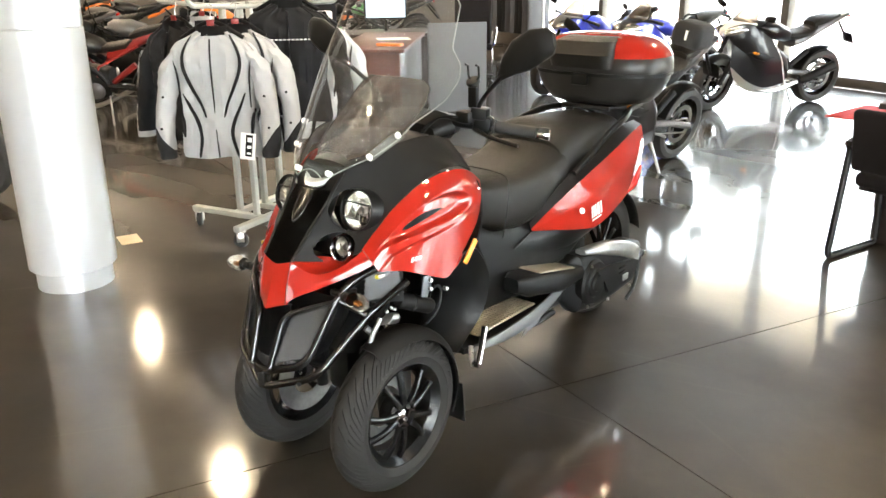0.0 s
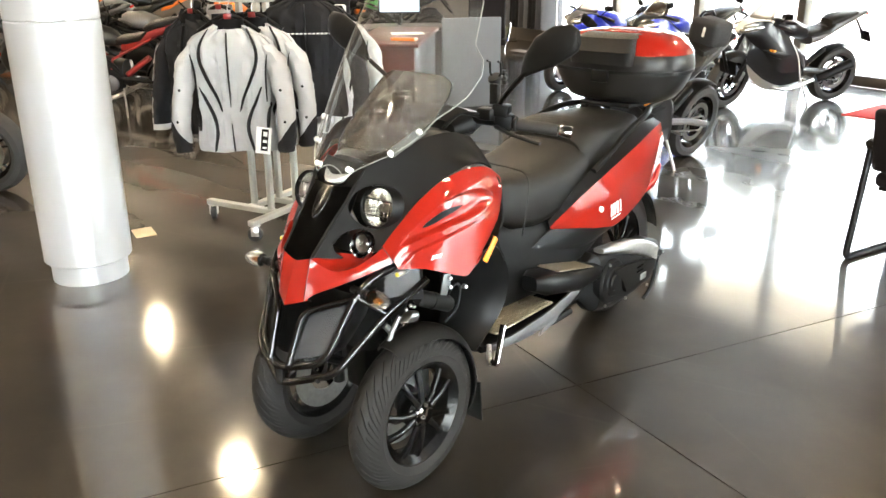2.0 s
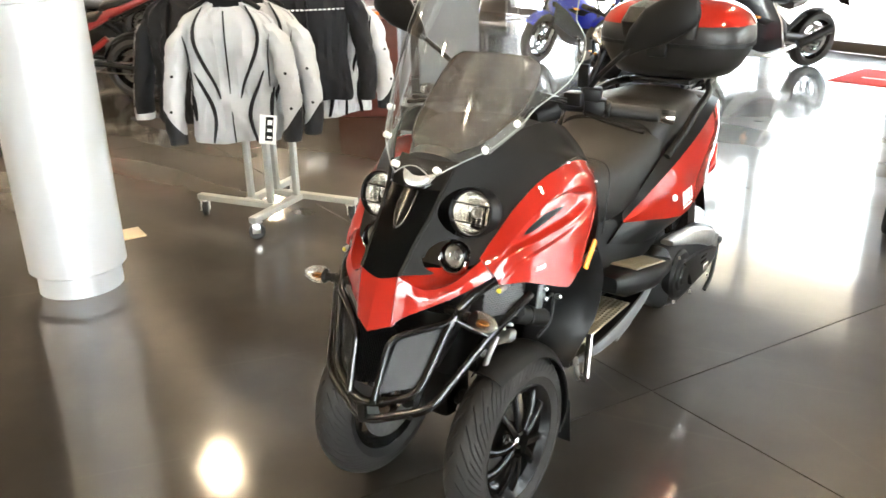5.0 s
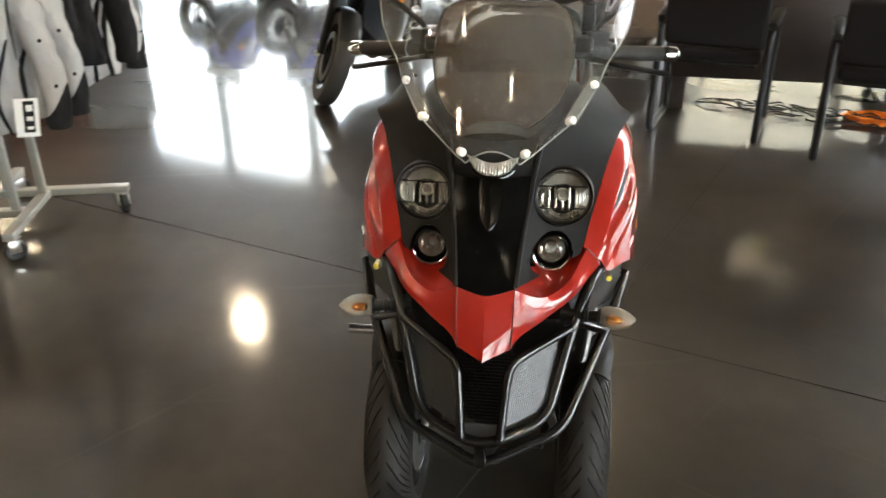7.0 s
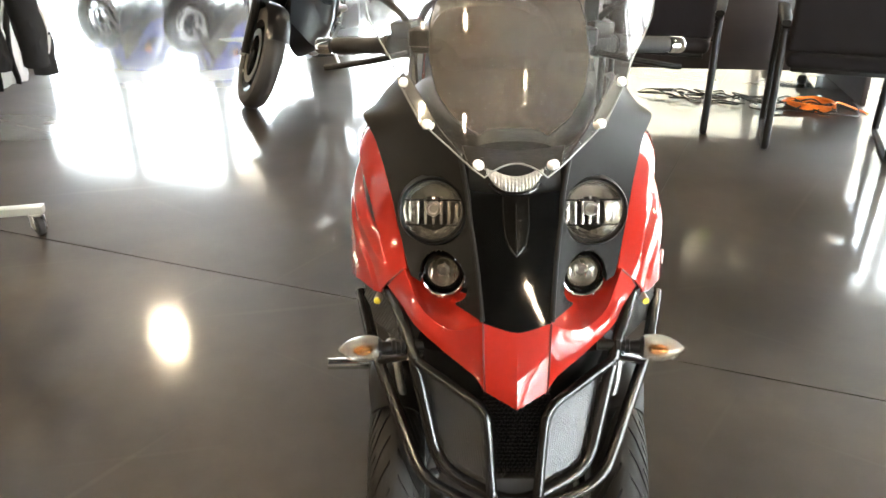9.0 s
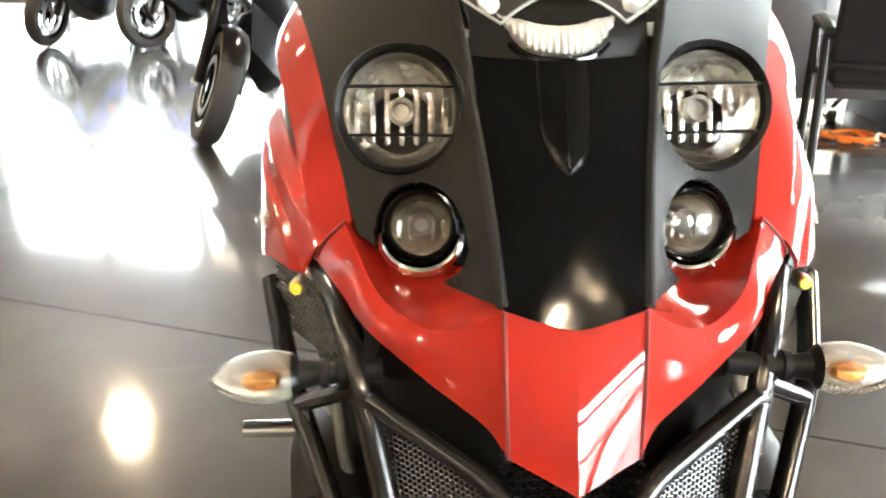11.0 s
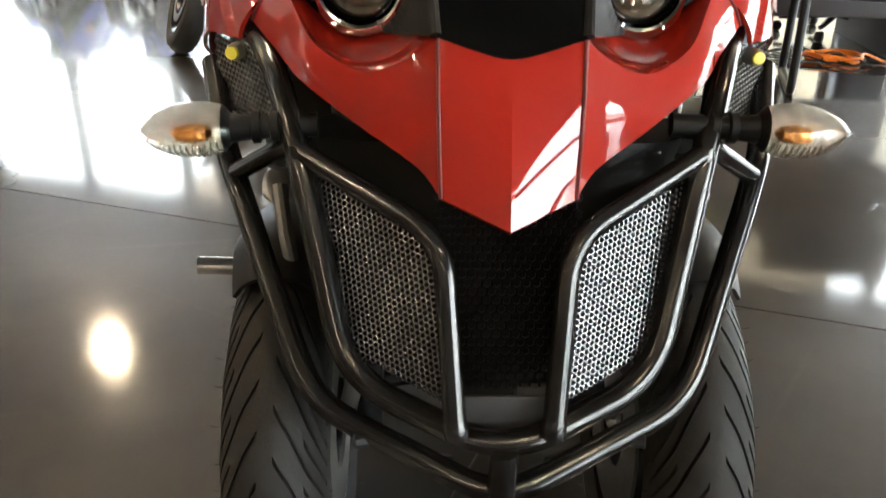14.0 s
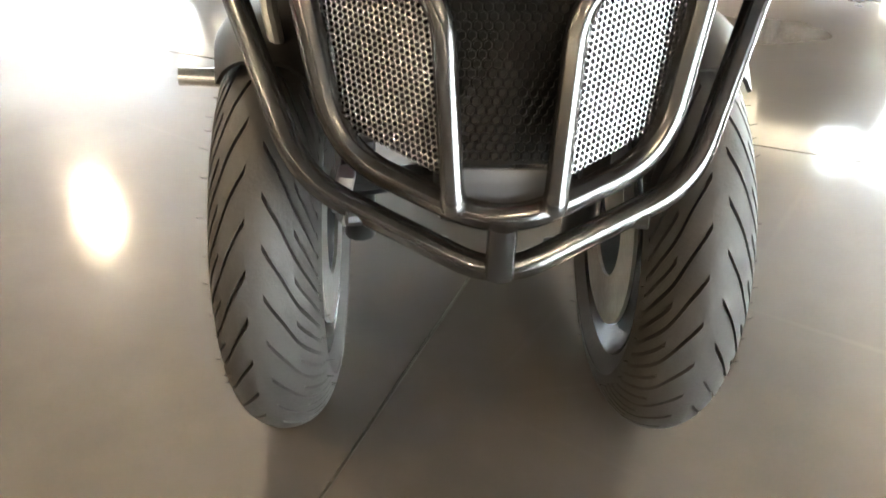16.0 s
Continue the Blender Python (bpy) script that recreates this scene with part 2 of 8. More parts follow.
def spline(pts, n):
    """n points on a smooth curve through pts, at even steps of its length."""
    p = np.array([tuple(q) for q in pts], float)
    if len(p) == 2:
        return [Vector(p[0] + (p[1] - p[0]) * t) for t in np.linspace(0, 1, n)]
    ext = np.vstack([2 * p[0] - p[1], p, 2 * p[-1] - p[-2]])
    dense = []
    for i in range(1, len(ext) - 2):
        a, b, c, d = ext[i - 1:i + 3]
        for t in np.linspace(0, 1, 12, endpoint=False):
            dense.append(0.5 * (2 * b + (c - a) * t + (2 * a - 5 * b + 4 * c - d) * t * t + (3 * b - a - 3 * c + d) * t ** 3))
    dense.append(p[-1])
    dense = np.array(dense)
    s = np.r_[0, np.cumsum(np.linalg.norm(np.diff(dense, axis=0), axis=1))]
    w = np.linspace(0, s[-1], n)
    return [Vector([np.interp(v, s, dense[:, k]) for k in range(3)]) for v in w]


def rounded(pts, r, n=5, closed=False):
    """A polyline with its corners rounded off by a bend that starts r from each corner."""
    pts = [Vector(p) for p in pts]
    out = [] if closed else [pts[0]]
    idx = range(len(pts)) if closed else range(1, len(pts) - 1)
    for i in idx:
        a, b, c = pts[i - 1], pts[i], pts[(i + 1) % len(pts)]
        d1, d2 = (a - b), (c - b)
        k1, k2 = min(r, d1.length * 0.49), min(r, d2.length * 0.49)
        p, q = b + d1.normalized() * k1, b + d2.normalized() * k2
        for t in np.linspace(0, 1, n):
            out.append(p * (1 - t) ** 2 + b * 2 * t * (1 - t) + q * t * t)
    if not closed:
        out.append(pts[-1])
    return out


def sx(pts, s):
    return [Vector((p[0] * s, p[1], p[2])) for p in pts]


def grid_faces(bm, rows, close_i=False, close_j=False):
    vs = [[bm.verts.new(p) for p in r] for r in rows]
    ni, nj = len(vs), len(vs[0])
    for i in range(ni if close_i else ni - 1):
        for j in range(nj if close_j else nj - 1):
            q = [vs[i][j], vs[(i + 1) % ni][j], vs[(i + 1) % ni][(j + 1) % nj], vs[i][(j + 1) % nj]]
            if len(set(q)) == 4:
                bm.faces.new(q)
    return vs


def skin(bm, curves, n=20, m=12, thick=0.004, shape=None):
    """A shell through curves that run the same way; shape(p, a, b) may move each point."""
    cs = [spline(c, n) for c in curves]
    rows = [spline([c[i] for c in cs], m) for i in range(n)]
    if shape:
        rows = [[shape(p, i / (n - 1), j / (m - 1)) for j, p in enumerate(r)] for i, r in enumerate(rows)]
    grid_faces(bm, rows)
    if thick:
        bmesh.ops.recalc_face_normals(bm, faces=bm.faces)
        bmesh.ops.solidify(bm, geom=bm.faces[:], thickness=thick)
    return bm


def tube(bm, pts, r, seg=10, closed=False, caps=True, r2=None):
    pts = [Vector(p) for p in pts]
    n = len(pts)
    rows, up = [], None
    for i, p in enumerate(pts):
        a = pts[i - 1] if (i > 0 or closed) else pts[i]
        b = pts[(i + 1) % n] if (i < n - 1 or closed) else pts[i]
        d = (b - a).normalized()
        if up is None:
            up = d.orthogonal().normalized()
        up = (up - d * up.dot(d)).normalized()
        w = d.cross(up)
        rr = r if r2 is None else r + (r2 - r) * i / max(1, n - 1)
        rows.append([p + (up * math.cos(k) + w * math.sin(k)) * rr for k in np.linspace(0, 2 * math.pi, seg, endpoint=False)])
    vs = grid_faces(bm, rows, close_i=closed, close_j=True)
    if caps and not closed:
        bm.faces.new(vs[0][::-1])
        bm.faces.new(vs[-1])
    return bm


def basis(at, axis, up=(0, 0, 1)):
    """A frame at a place whose z runs along axis."""
    z = Vector(axis).normalized()
    x = Vector(up).cross(z)
    if x.length < 1e-4:
        x = Vector((1, 0, 0))
    x.normalize()
    y = z.cross(x)
    m = Matrix((x, y, z)).transposed().to_4x4()
    m.translation = Vector(at)
    return m


def lathe(bm, profile, m=Matrix(), seg=24, arc=2 * math.pi, start=0.0):
    full = abs(arc - 2 * math.pi) < 1e-6
    ks = np.linspace(start, start + arc, seg, endpoint=not full)
    rows = [[m @ Vector((max(r, 1e-5) * math.cos(k), max(r, 1e-5) * math.sin(k), z)) for k in ks] for r, z in profile]
    grid_faces(bm, rows, close_j=full)
    bmesh.ops.remove_doubles(bm, verts=bm.verts, dist=2e-5)
    return bm


def box(bm, c, s, m=Matrix(), bev=0.0, seg=2):
    r = bmesh.ops.create_cube(bm, size=1.0)
    vs = r["verts"]
    for v in vs:
        v.co = Vector((c[0] + v.co.x * s[0], c[1] + v.co.y * s[1], c[2] + v.co.z * s[2]))
    if bev:
        es = list({e for v in vs for e in v.link_edges})
        g = bmesh.ops.bevel(bm, geom=es, offset=bev, segments=seg, affect="EDGES", profile=0.5)
        vs = list({v for f in g["faces"] for v in f.verts} | {v for v in vs if v.is_valid})
    if m != Matrix():
        for v in vs:
            v.co = m @ v.co
    return bm


def slab(bm, outline, z0, z1, m=Matrix(), bev=0.0):
    """An outline in x, y made into a plate from z0 to z1."""
    lo = [bm.verts.new(m @ Vector((x, y, z0))) for x, y in outline]
    hi = [bm.verts.new(m @ Vector((x, y, z1))) for x, y in outline]
    n = len(lo)
    fs = [bm.faces.new(lo[::-1]), bm.faces.new(hi)]
    for i in range(n):
        fs.append(bm.faces.new([lo[i], lo[(i + 1) % n], hi[(i + 1) % n], hi[i]]))
    if bev:
        es = list(fs[0].edges) + list(fs[1].edges)
        bmesh.ops.bevel(bm, geom=es, offset=bev, segments=2, affect="EDGES", profile=0.5)
    return bm


def ellipse(a, b, n=24, p=2.0):
    out = []
    for k in np.linspace(0, 2 * math.pi, n, endpoint=False):
        c, s = math.cos(k), math.sin(k)
        out.append((a * math.copysign(abs(c) ** (2 / p), c), b * math.copysign(abs(s) ** (2 / p), s)))
    return out


def blob(bm, sections, n=20, p=2.4, cap=True):
    """A body through sections (centre, right vector, up vector), each a rounded box outline."""
    rows = []
    for c, a, b in sections:
        c, a, b = Vector(c), Vector(a), Vector(b)
        rows.append([c + a * x + b * y for x, y in ellipse(1, 1, n, p)])
    vs = grid_faces(bm, rows, close_j=True)
    if cap:
        bm.faces.new(vs[0][::-1])
        bm.faces.new(vs[-1])
    return bm


def text_mesh(body, size, m, depth=0.0006, shear=0.0):
    cu = bpy.data.curves.new("text", "FONT")
    cu.body, cu.size, cu.extrude, cu.shear, cu.align_x, cu.align_y = body, size, depth, shear, "CENTER", "CENTER"
    cu.offset = size * 0.035
    tmp = bpy.data.objects.new("text", cu)
    scene.collection.objects.link(tmp)
    me = bpy.data.meshes.new_from_object(tmp.evaluated_get(bpy.context.evaluated_depsgraph_get()))
    bm = bmesh.new()
    bm.from_mesh(me)
    bpy.data.objects.remove(tmp)
    bpy.data.curves.remove(cu)
    bpy.data.meshes.remove(me)
    bmesh.ops.transform(bm, matrix=m, verts=bm.verts)
    return bm

# ---------------------------------------------------------------- the room
U0, U1, V0, V1, CEIL = -15.0, 7.0, -7.0, 8.2, 4.0
M_WALL = pmat("wall_paint", (0.13, 0.115, 0.10), 0.7, vary=0.06, scale=2, bump=0.1, bscale=120)
M_CEIL = pmat("ceiling_paint", (0.035, 0.033, 0.031), 0.8, vary=0.1, scale=1.5)
M_FRAME = pmat("dark_bronze_frame", (0.10, 0.095, 0.09), 0.4, 0.5, vary=0.1)
M_PAVE = pmat("outdoor_concrete", (0.50, 0.48, 0.44), 0.85, vary=0.12, scale=0.7, bump=0.2, bscale=20)
M_BEIGE = pmat("beige_stucco", (0.55, 0.47, 0.34), 0.85, vary=0.08, scale=3, bump=0.2, bscale=60)
M_CREAM = pmat("cream_stucco", (0.74, 0.63, 0.44), 0.85, vary=0.06, scale=2, bump=0.2, bscale=50)
M_COLUMN = pmat("column_paint", (0.48, 0.50, 0.52), 0.30, 0.35, vary=0.03, scale=2, rvary=0.04, coat=0.2, coat_rough=0.2)
ROOM = Matrix.Rotation(math.atan2(UY, UX), 4, "Z")


def clip_poly(poly, inside, cut):
    out = []
    for i, b in enumerate(poly):
        a = poly[i - 1]
        if inside(b):
            if not inside(a):
                out.append(cut(a, b))
            out.append(b)
        elif inside(a):
            out.append(cut(a, b))
    return out


def clip_rect(poly, u0, u1, v0, v1):
    for k, lim, sign in ((0, u0, 1), (0, u1, -1), (1, v0, 1), (1, v1, -1)):
        if not poly:
            return poly
        poly = clip_poly(poly, lambda p: sign * (p[k] - lim) >= 0,
                         lambda a, b: tuple(a[i] + (b[i] - a[i]) * (lim - a[k]) / (b[k] - a[k]) for i in range(2)))
    return poly


# floor: stained, polished slabs with saw-cut joints
bm = bm_new()
box(bm, ((U0 + U1) / 2, (V0 + V1) / 2, -0.06), (U1 - U0, V1 - V0, 0.11), ROOM)
floor = tagged(part("floor", bm, M_JOINT), "polished brown stained concrete floor with saw-cut joints", "floor", kind="structure")
JO, JU, JW = Vector((0.278, 0.824)), Vector((UX, UY)), Vector((0.407, 0.913))
STEP = 4.4
for i in range(-6, 5):
    for j in range(-4, 4):
        q = []
        for a, b in ((i, j), (i + 1, j), (i + 1, j + 1), (i, j + 1)):
            da = STEP * a + (0.0025 if a == i else -0.0025)
            db = STEP * b + (0.0025 if b == j else -0.0025)
            p = JO + JU * da + JW * db
            q.append((p.x * UX + p.y * UY, p.x * VX + p.y * VY))
        q = clip_rect(q, U0, U1, V0, V1)
        if len(q) < 3:
            continue
        bm = bm_new()
        slab(bm, q, -0.03, 0.0, ROOM)
        part("floor_slab", bm, M_FLOOR, floor)

# ceiling
bm = bm_new()
box(bm, ((U0 + U1) / 2, (V0 + V1) / 2, CEIL + 0.1), (U1 - U0 + 0.4, V1 - V0 + 0.4, 0.2), ROOM)
tagged(part("ceiling", bm, M_CEIL), "dark painted showroom ceiling", "ceiling", kind="structure")


def wall(name, u0, u1, v0, v1, z0=0.0, z1=CEIL, material=None):
    b = bm_new()
    box(b, ((u0 + u1) / 2, (v0 + v1) / 2, (z0 + z1) / 2), (u1 - u0, v1 - v0, z1 - z0), ROOM)
    return tagged(part(name, b, material or M_WALL), "plain painted showroom wall", "wall", kind="structure")


wall("wall_west", U0 - 0.2, U0, V0, V1)
wall("wall_south", U0, U1, V0 - 0.2, V0)
wall("wall_north", U0, -10.0, V1, V1 + 0.2)
HEAD = 3.55
wall("wall_north_head", -10.0, U1, V1, V1 + 0.2, HEAD, CEIL)
wall("wall_east_head", U1, U1 + 0.2, V0, V1 + 0.2, 3.0, CEIL)


def shop_window(name, p, q, z0, z1):
    """A framed shop window between two floor places."""
    p, q = Vector(p), Vector(q)
    d = q - p
    m = Matrix.Translation(p) @ Matrix.Rotation(math.atan2(d.y, d.x), 4, "Z")
    w = d.length
    root = thing(name, "tall clear shop window in a dark metal frame", "window", kind="structure", at=m)
    for nm, c, s in (("frame_post", (0.05, 0, (z0 + z1) / 2), (0.1, 0.14, z1 - z0)),
                     ("frame_post", (w - 0.0, 0, (z0 + z1) / 2), (0.02, 0.14, z1 - z0)),
                     ("frame_head", (w / 2 + 0.045, 0, z1 - 0.04), (w - 0.11, 0.13, 0.08)),
                     ("frame_sill", (w / 2 + 0.045, 0, z0 + 0.06), (w - 0.11, 0.13, 0.12))):
        b = bm_new()
        box(b, c, s, bev=0.006)
        part(nm, b, M_FRAME, root)
    b = bm_new()
    box(b, (w / 2 + 0.045, 0, (z0 + z1) / 2 + 0.02), (w - 0.11, 0.01, z1 - z0 - 0.2))
    g = part("pane", b, M_GLASS, root)
    g.visible_shadow = False
    return root


n = 0
for u, end, step in ((-10.0, -3.2, 1.7), (-1.25, U1, 1.65)):
    while u < end - 0.1:
        n += 1
        w = min(step, end - u)
        shop_window(f"window_{n}", uv(u, V1 + 0.1), uv(u + w, V1 + 0.1), 0, HEAD)
        u += w
wall("wall_north_pier", -3.2, -1.25, V1, V1 + 0.2, 0, HEAD, pmat("brown_wall_paint", (0.20, 0.15, 0.11), 0.6, vary=0.08, scale=2, bump=0.1, bscale=120))
EAST_HEAD = 3.0
for v0, v1 in ((V0, -6.5), (0.6, 4.6)):
    wall("wall_east", U1, U1 + 0.2, v0, v1, 0, EAST_HEAD)
for v, end in ((V1, 4.6), (0.6, -6.5)):
    while v > end + 0.1:
        n += 1
        w = min(1.6, v - end)
        shop_window(f"window_{n}", uv(U1 + 0.1, v), uv(U1 + 0.1, v - w), 0, EAST_HEAD)
        v -= w

# outside: pavement to the horizon and the walkway canopy
bm = bm_new()
hole = [(U0 - 0.2, V0 - 0.2), (U1 + 0.2, V0 - 0.2), (U1 + 0.2, V1 + 0.2), (U0 - 0.2, V1 + 0.2)]
far = [(-600, -600), (600, -600), (600, 600), (-600, 600)]
hv = [bm.verts.new(ROOM @ Vector((x, y, -0.03))) for x, y in hole]
fv = [bm.verts.new(ROOM @ Vector((x, y, -0.03))) for x, y in far]
for i in range(4):
    bm.faces.new([hv[i], hv[(i + 1) % 4], fv[(i + 1) % 4], fv[i]])
tagged(part("ground", bm, M_PAVE), "pale sunlit concrete pavement outside the showroom", "pavement", kind="structure")
bm = bm_new()
box(bm, (-2.70, V1 + 1.3, 3.72), (9.0, 2.0, 0.22), ROOM, bev=0.02)
tagged(part("canopy", bm, M_BEIGE), "beige stucco canopy over the walkway outside", "canopy", kind="structure")

# glowing panels added in place of the overexposed distance outside the windows
M_GLOW_NORTH = pmat("north_backdrop_glow", (0.8, 0.8, 0.78), 0.9, vary=0.05, scale=0.05, emit=(0.94, 0.98, 1.0, 0.7))
M_GLOW_NORTH.cycles.emission_sampling = "NONE"
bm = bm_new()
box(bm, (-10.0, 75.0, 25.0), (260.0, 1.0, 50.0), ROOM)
tagged(part("backdrop_north", bm, M_GLOW_NORTH), "pale glowing panel standing in for the overexposed distance", "backdrop", kind="structure")
# unseen east panel, glowing harder to brighten the scooter's nose and right side
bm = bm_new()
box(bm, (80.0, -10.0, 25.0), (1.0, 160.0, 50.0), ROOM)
M_GLOW_EAST = pmat("east_fill_glow", (0.8, 0.8, 0.78), 0.9, vary=0.05, scale=0.05, emit=(0.95, 0.98, 1.0, 1.7))
M_GLOW_EAST.cycles.emission_sampling = "NONE"
tagged(part("backdrop_east", bm, M_GLOW_EAST), "pale glowing panel standing in for the overexposed distance", "backdrop", kind="structure")

# shaded back of the beige building next door
bm = bm_new()
box(bm, (-0.1, 13.5, 3.75), (4.9, 0.3, 7.5), ROOM)
nb = tagged(part("neighbour_building", bm, M_CREAM), "beige stucco building in shade across the walkway", "building", kind="structure")
bm = bm_new()
box(bm, (-0.1, 13.45, 7.56), (5.1, 0.5, 0.12), ROOM, bev=0.02)
part("parapet_cap", bm, M_CREAM, nb)
# added low block, never in view, that dims the floor's reflections at the right
bm = bm_new()
box(bm, (4.0, 13.5, 2.1), (3.2, 0.3, 4.2), ROOM, bev=0.01)
part("reflection_blocker", bm, M_CREAM, nb)

# column
col = thing("column", "round silver-grey painted steel column on a recessed base", "column", kind="structure",
            at=Matrix.Translation((-2.117, 0.271, 0)))
bm = bm_new()
lathe(bm, [(0.0, 0.0), (0.172, 0.0), (0.172, 0.10)], seg=48)
part("base_ring", bm, M_COLUMN, col)
bm = bm_new()
lathe(bm, [(0.168, 0.095), (0.191, 0.095), (0.198, 0.102), (0.198, 1.19), (0.193, 1.196)], seg=64)
part("lower_cladding", bm, M_COLUMN, col)
bm = bm_new()
lathe(bm, [(0.193, 1.196), (0.198, 1.202), (0.198, CEIL)], seg=64)
part("upper_cladding", bm, M_COLUMN, col)

# ceiling pendants
M_BULB = pmat("lamp_glow", (1, 0.9, 0.7), 0.5, emit=(1.0, 0.78, 0.52, 72.0))
M_SHADE = pmat("lamp_shade", (0.35, 0.35, 0.34), 0.4, 0.8)
first = None
for i in range(-2, 3):
    for j in range(-3, 1):
        p = Vector((-3.28, 6.42, 0)) + Vector((3.80, -1.40, 0)) * i + Vector((1.65, 3.56, 0)) * j
        at = Matrix.Translation((p.x, p.y, CEIL - 0.32))
        if first is None:
            first = thing("ceiling_lamp", "round high-bay ceiling lamp with a metal shade, lit", "lamp", "showroom ceiling lamps", at=at)
            bm = bm_new()
            lathe(bm, [(0.03, 0.32), (0.03, 0.2), (0.06, 0.18), (0.08, 0.12), (0.22, 0.0), (0.225, 0.0), (0.085, 0.125)], seg=24)
            part("shade", bm, M_SHADE, first)
            bm = bm_new()
            lathe(bm, [(0.0, -0.004), (0.056, 0.0), (0.082, 0.012), (0.087, 0.022), (0.07, 0.06), (0.0, 0.06)], seg=24)
            part("diffuser", bm, M_BULB, first)
        else:
            copy_thing(first, at)

# floor box
bm = bm_new()
box(bm, (0, 0, 0.003), (0.16, 0.11, 0.006), Matrix.Translation((-2.49, 0.774, 0)) @ ROOM, bev=0.002)
ob = tagged(part("floor_outlet_cover", bm, pmat("brass_cover", (0.45, 0.38, 0.27), 0.4, 0.6)), "flat beige metal floor outlet cover", "outlet cover")

# ---------------------------------------------------------------- the three-wheeled scooter (nose towards -y)
SC = thing("scooter", "glossy red and black three-wheeled scooter with two front wheels", "scooter")
TRACK, AXLE_Y, AXLE_Z, TYRE_R = 0.206, 0.032, 0.235, 0.235


def tyre_mesh(bm, R, half, rim, pitches=32, nx=41, shear=0.60):
    """A tyre round the x axis; slanting tread grooves sunk into the crown, in a V."""
    sec = []
    for k in np.linspace(-1, 1, nx):
        a = k * 1.32
        sec.append((half * math.sin(a) / math.sin(1.32), R - 0.066 * (1 - math.cos(a)) - 0.010 * abs(k) ** 6, k))
    sec = [(-half * 0.80, rim, -1.2), (-half * 0.97, rim + 0.022, -1.1)] + sec + [(half * 0.97, rim + 0.022, 1.1), (half * 0.80, rim, 1.2)]
    half_fr = (0.0, 0.10, 0.112, 0.238, 0.250, 0.38)
    fr = half_fr + tuple(q + 0.5 for q in half_fr)
    rows = []
    for i in range(pitches):
        for n_, f in enumerate(fr):
            row = []
            for x, r, k in sec:
                ak = abs(k)
                main = 0 if k < 0 else 6
                short = 6 - main
                d = 0.0
                if n_ in (main + 2, main + 3) and 0.12 < ak < 0.90:
                    d = 0.007
                if n_ in (short + 2, short + 3) and 0.50 < ak < 0.86:
                    d = 0.006
                th = 2 * math.pi * (i + f) / pitches - shear * min(ak, 1.0) - 0.006 * math.sin(min(ak, 1.0) * 15.0)
                rr = r - d
                row.append(Vector((x, rr * math.sin(th), rr * math.cos(th))))
            rows.append(row)
    grid_faces(bm, rows, close_i=True)
    return bm


def rim_barrel(bm, R, half):
    m = basis((0, 0, 0), (1, 0, 0))
    lathe(bm, [(R, -half), (R + 0.008, -half), (R + 0.008, -half + 0.006), (R - 0.012, -half + 0.014), (R - 0.014, half - 0.014),
               (R + 0.008, half - 0.006), (R + 0.008, half), (R, half), (R - 0.022, half - 0.018), (R - 0.022, -half + 0.018), (R, -half)], m, 60)
    return bm


def add_spokes(wheel, R, half, side):
    """Ten slim curved spokes."""
    z = side * half * 0.55
    for k in range(10):
        bm = bm_new()
        a = 2 * math.pi * (k // 2) / 5 + (0.25 if k % 2 else -0.25) + 0.6
        rad = Vector((0, math.cos(a), math.sin(a)))
        tan = Vector((0, -math.sin(a), math.cos(a)))
        pts = spline([rad * 0.036 + Vector((z + side * 0.012, 0, 0)), rad * 0.09 + Vector((z + side * 0.010, 0, 0)) + tan * 0.003,
                      rad * (R - 0.014) + Vector((z, 0, 0))], 8)
        secs = [(p, tan * (0.0112 - 0.003 * math.sin(math.pi * i / 7)), Vector((0.009, 0, 0))) for i, p in enumerate(pts)]
        blob(bm, secs, 10, 3.0)
        part("spoke", bm, M_RIM, wheel)


tyre_bm = bm_new()
tyre_mesh(tyre_bm, TYRE_R, 0.053, 0.152)


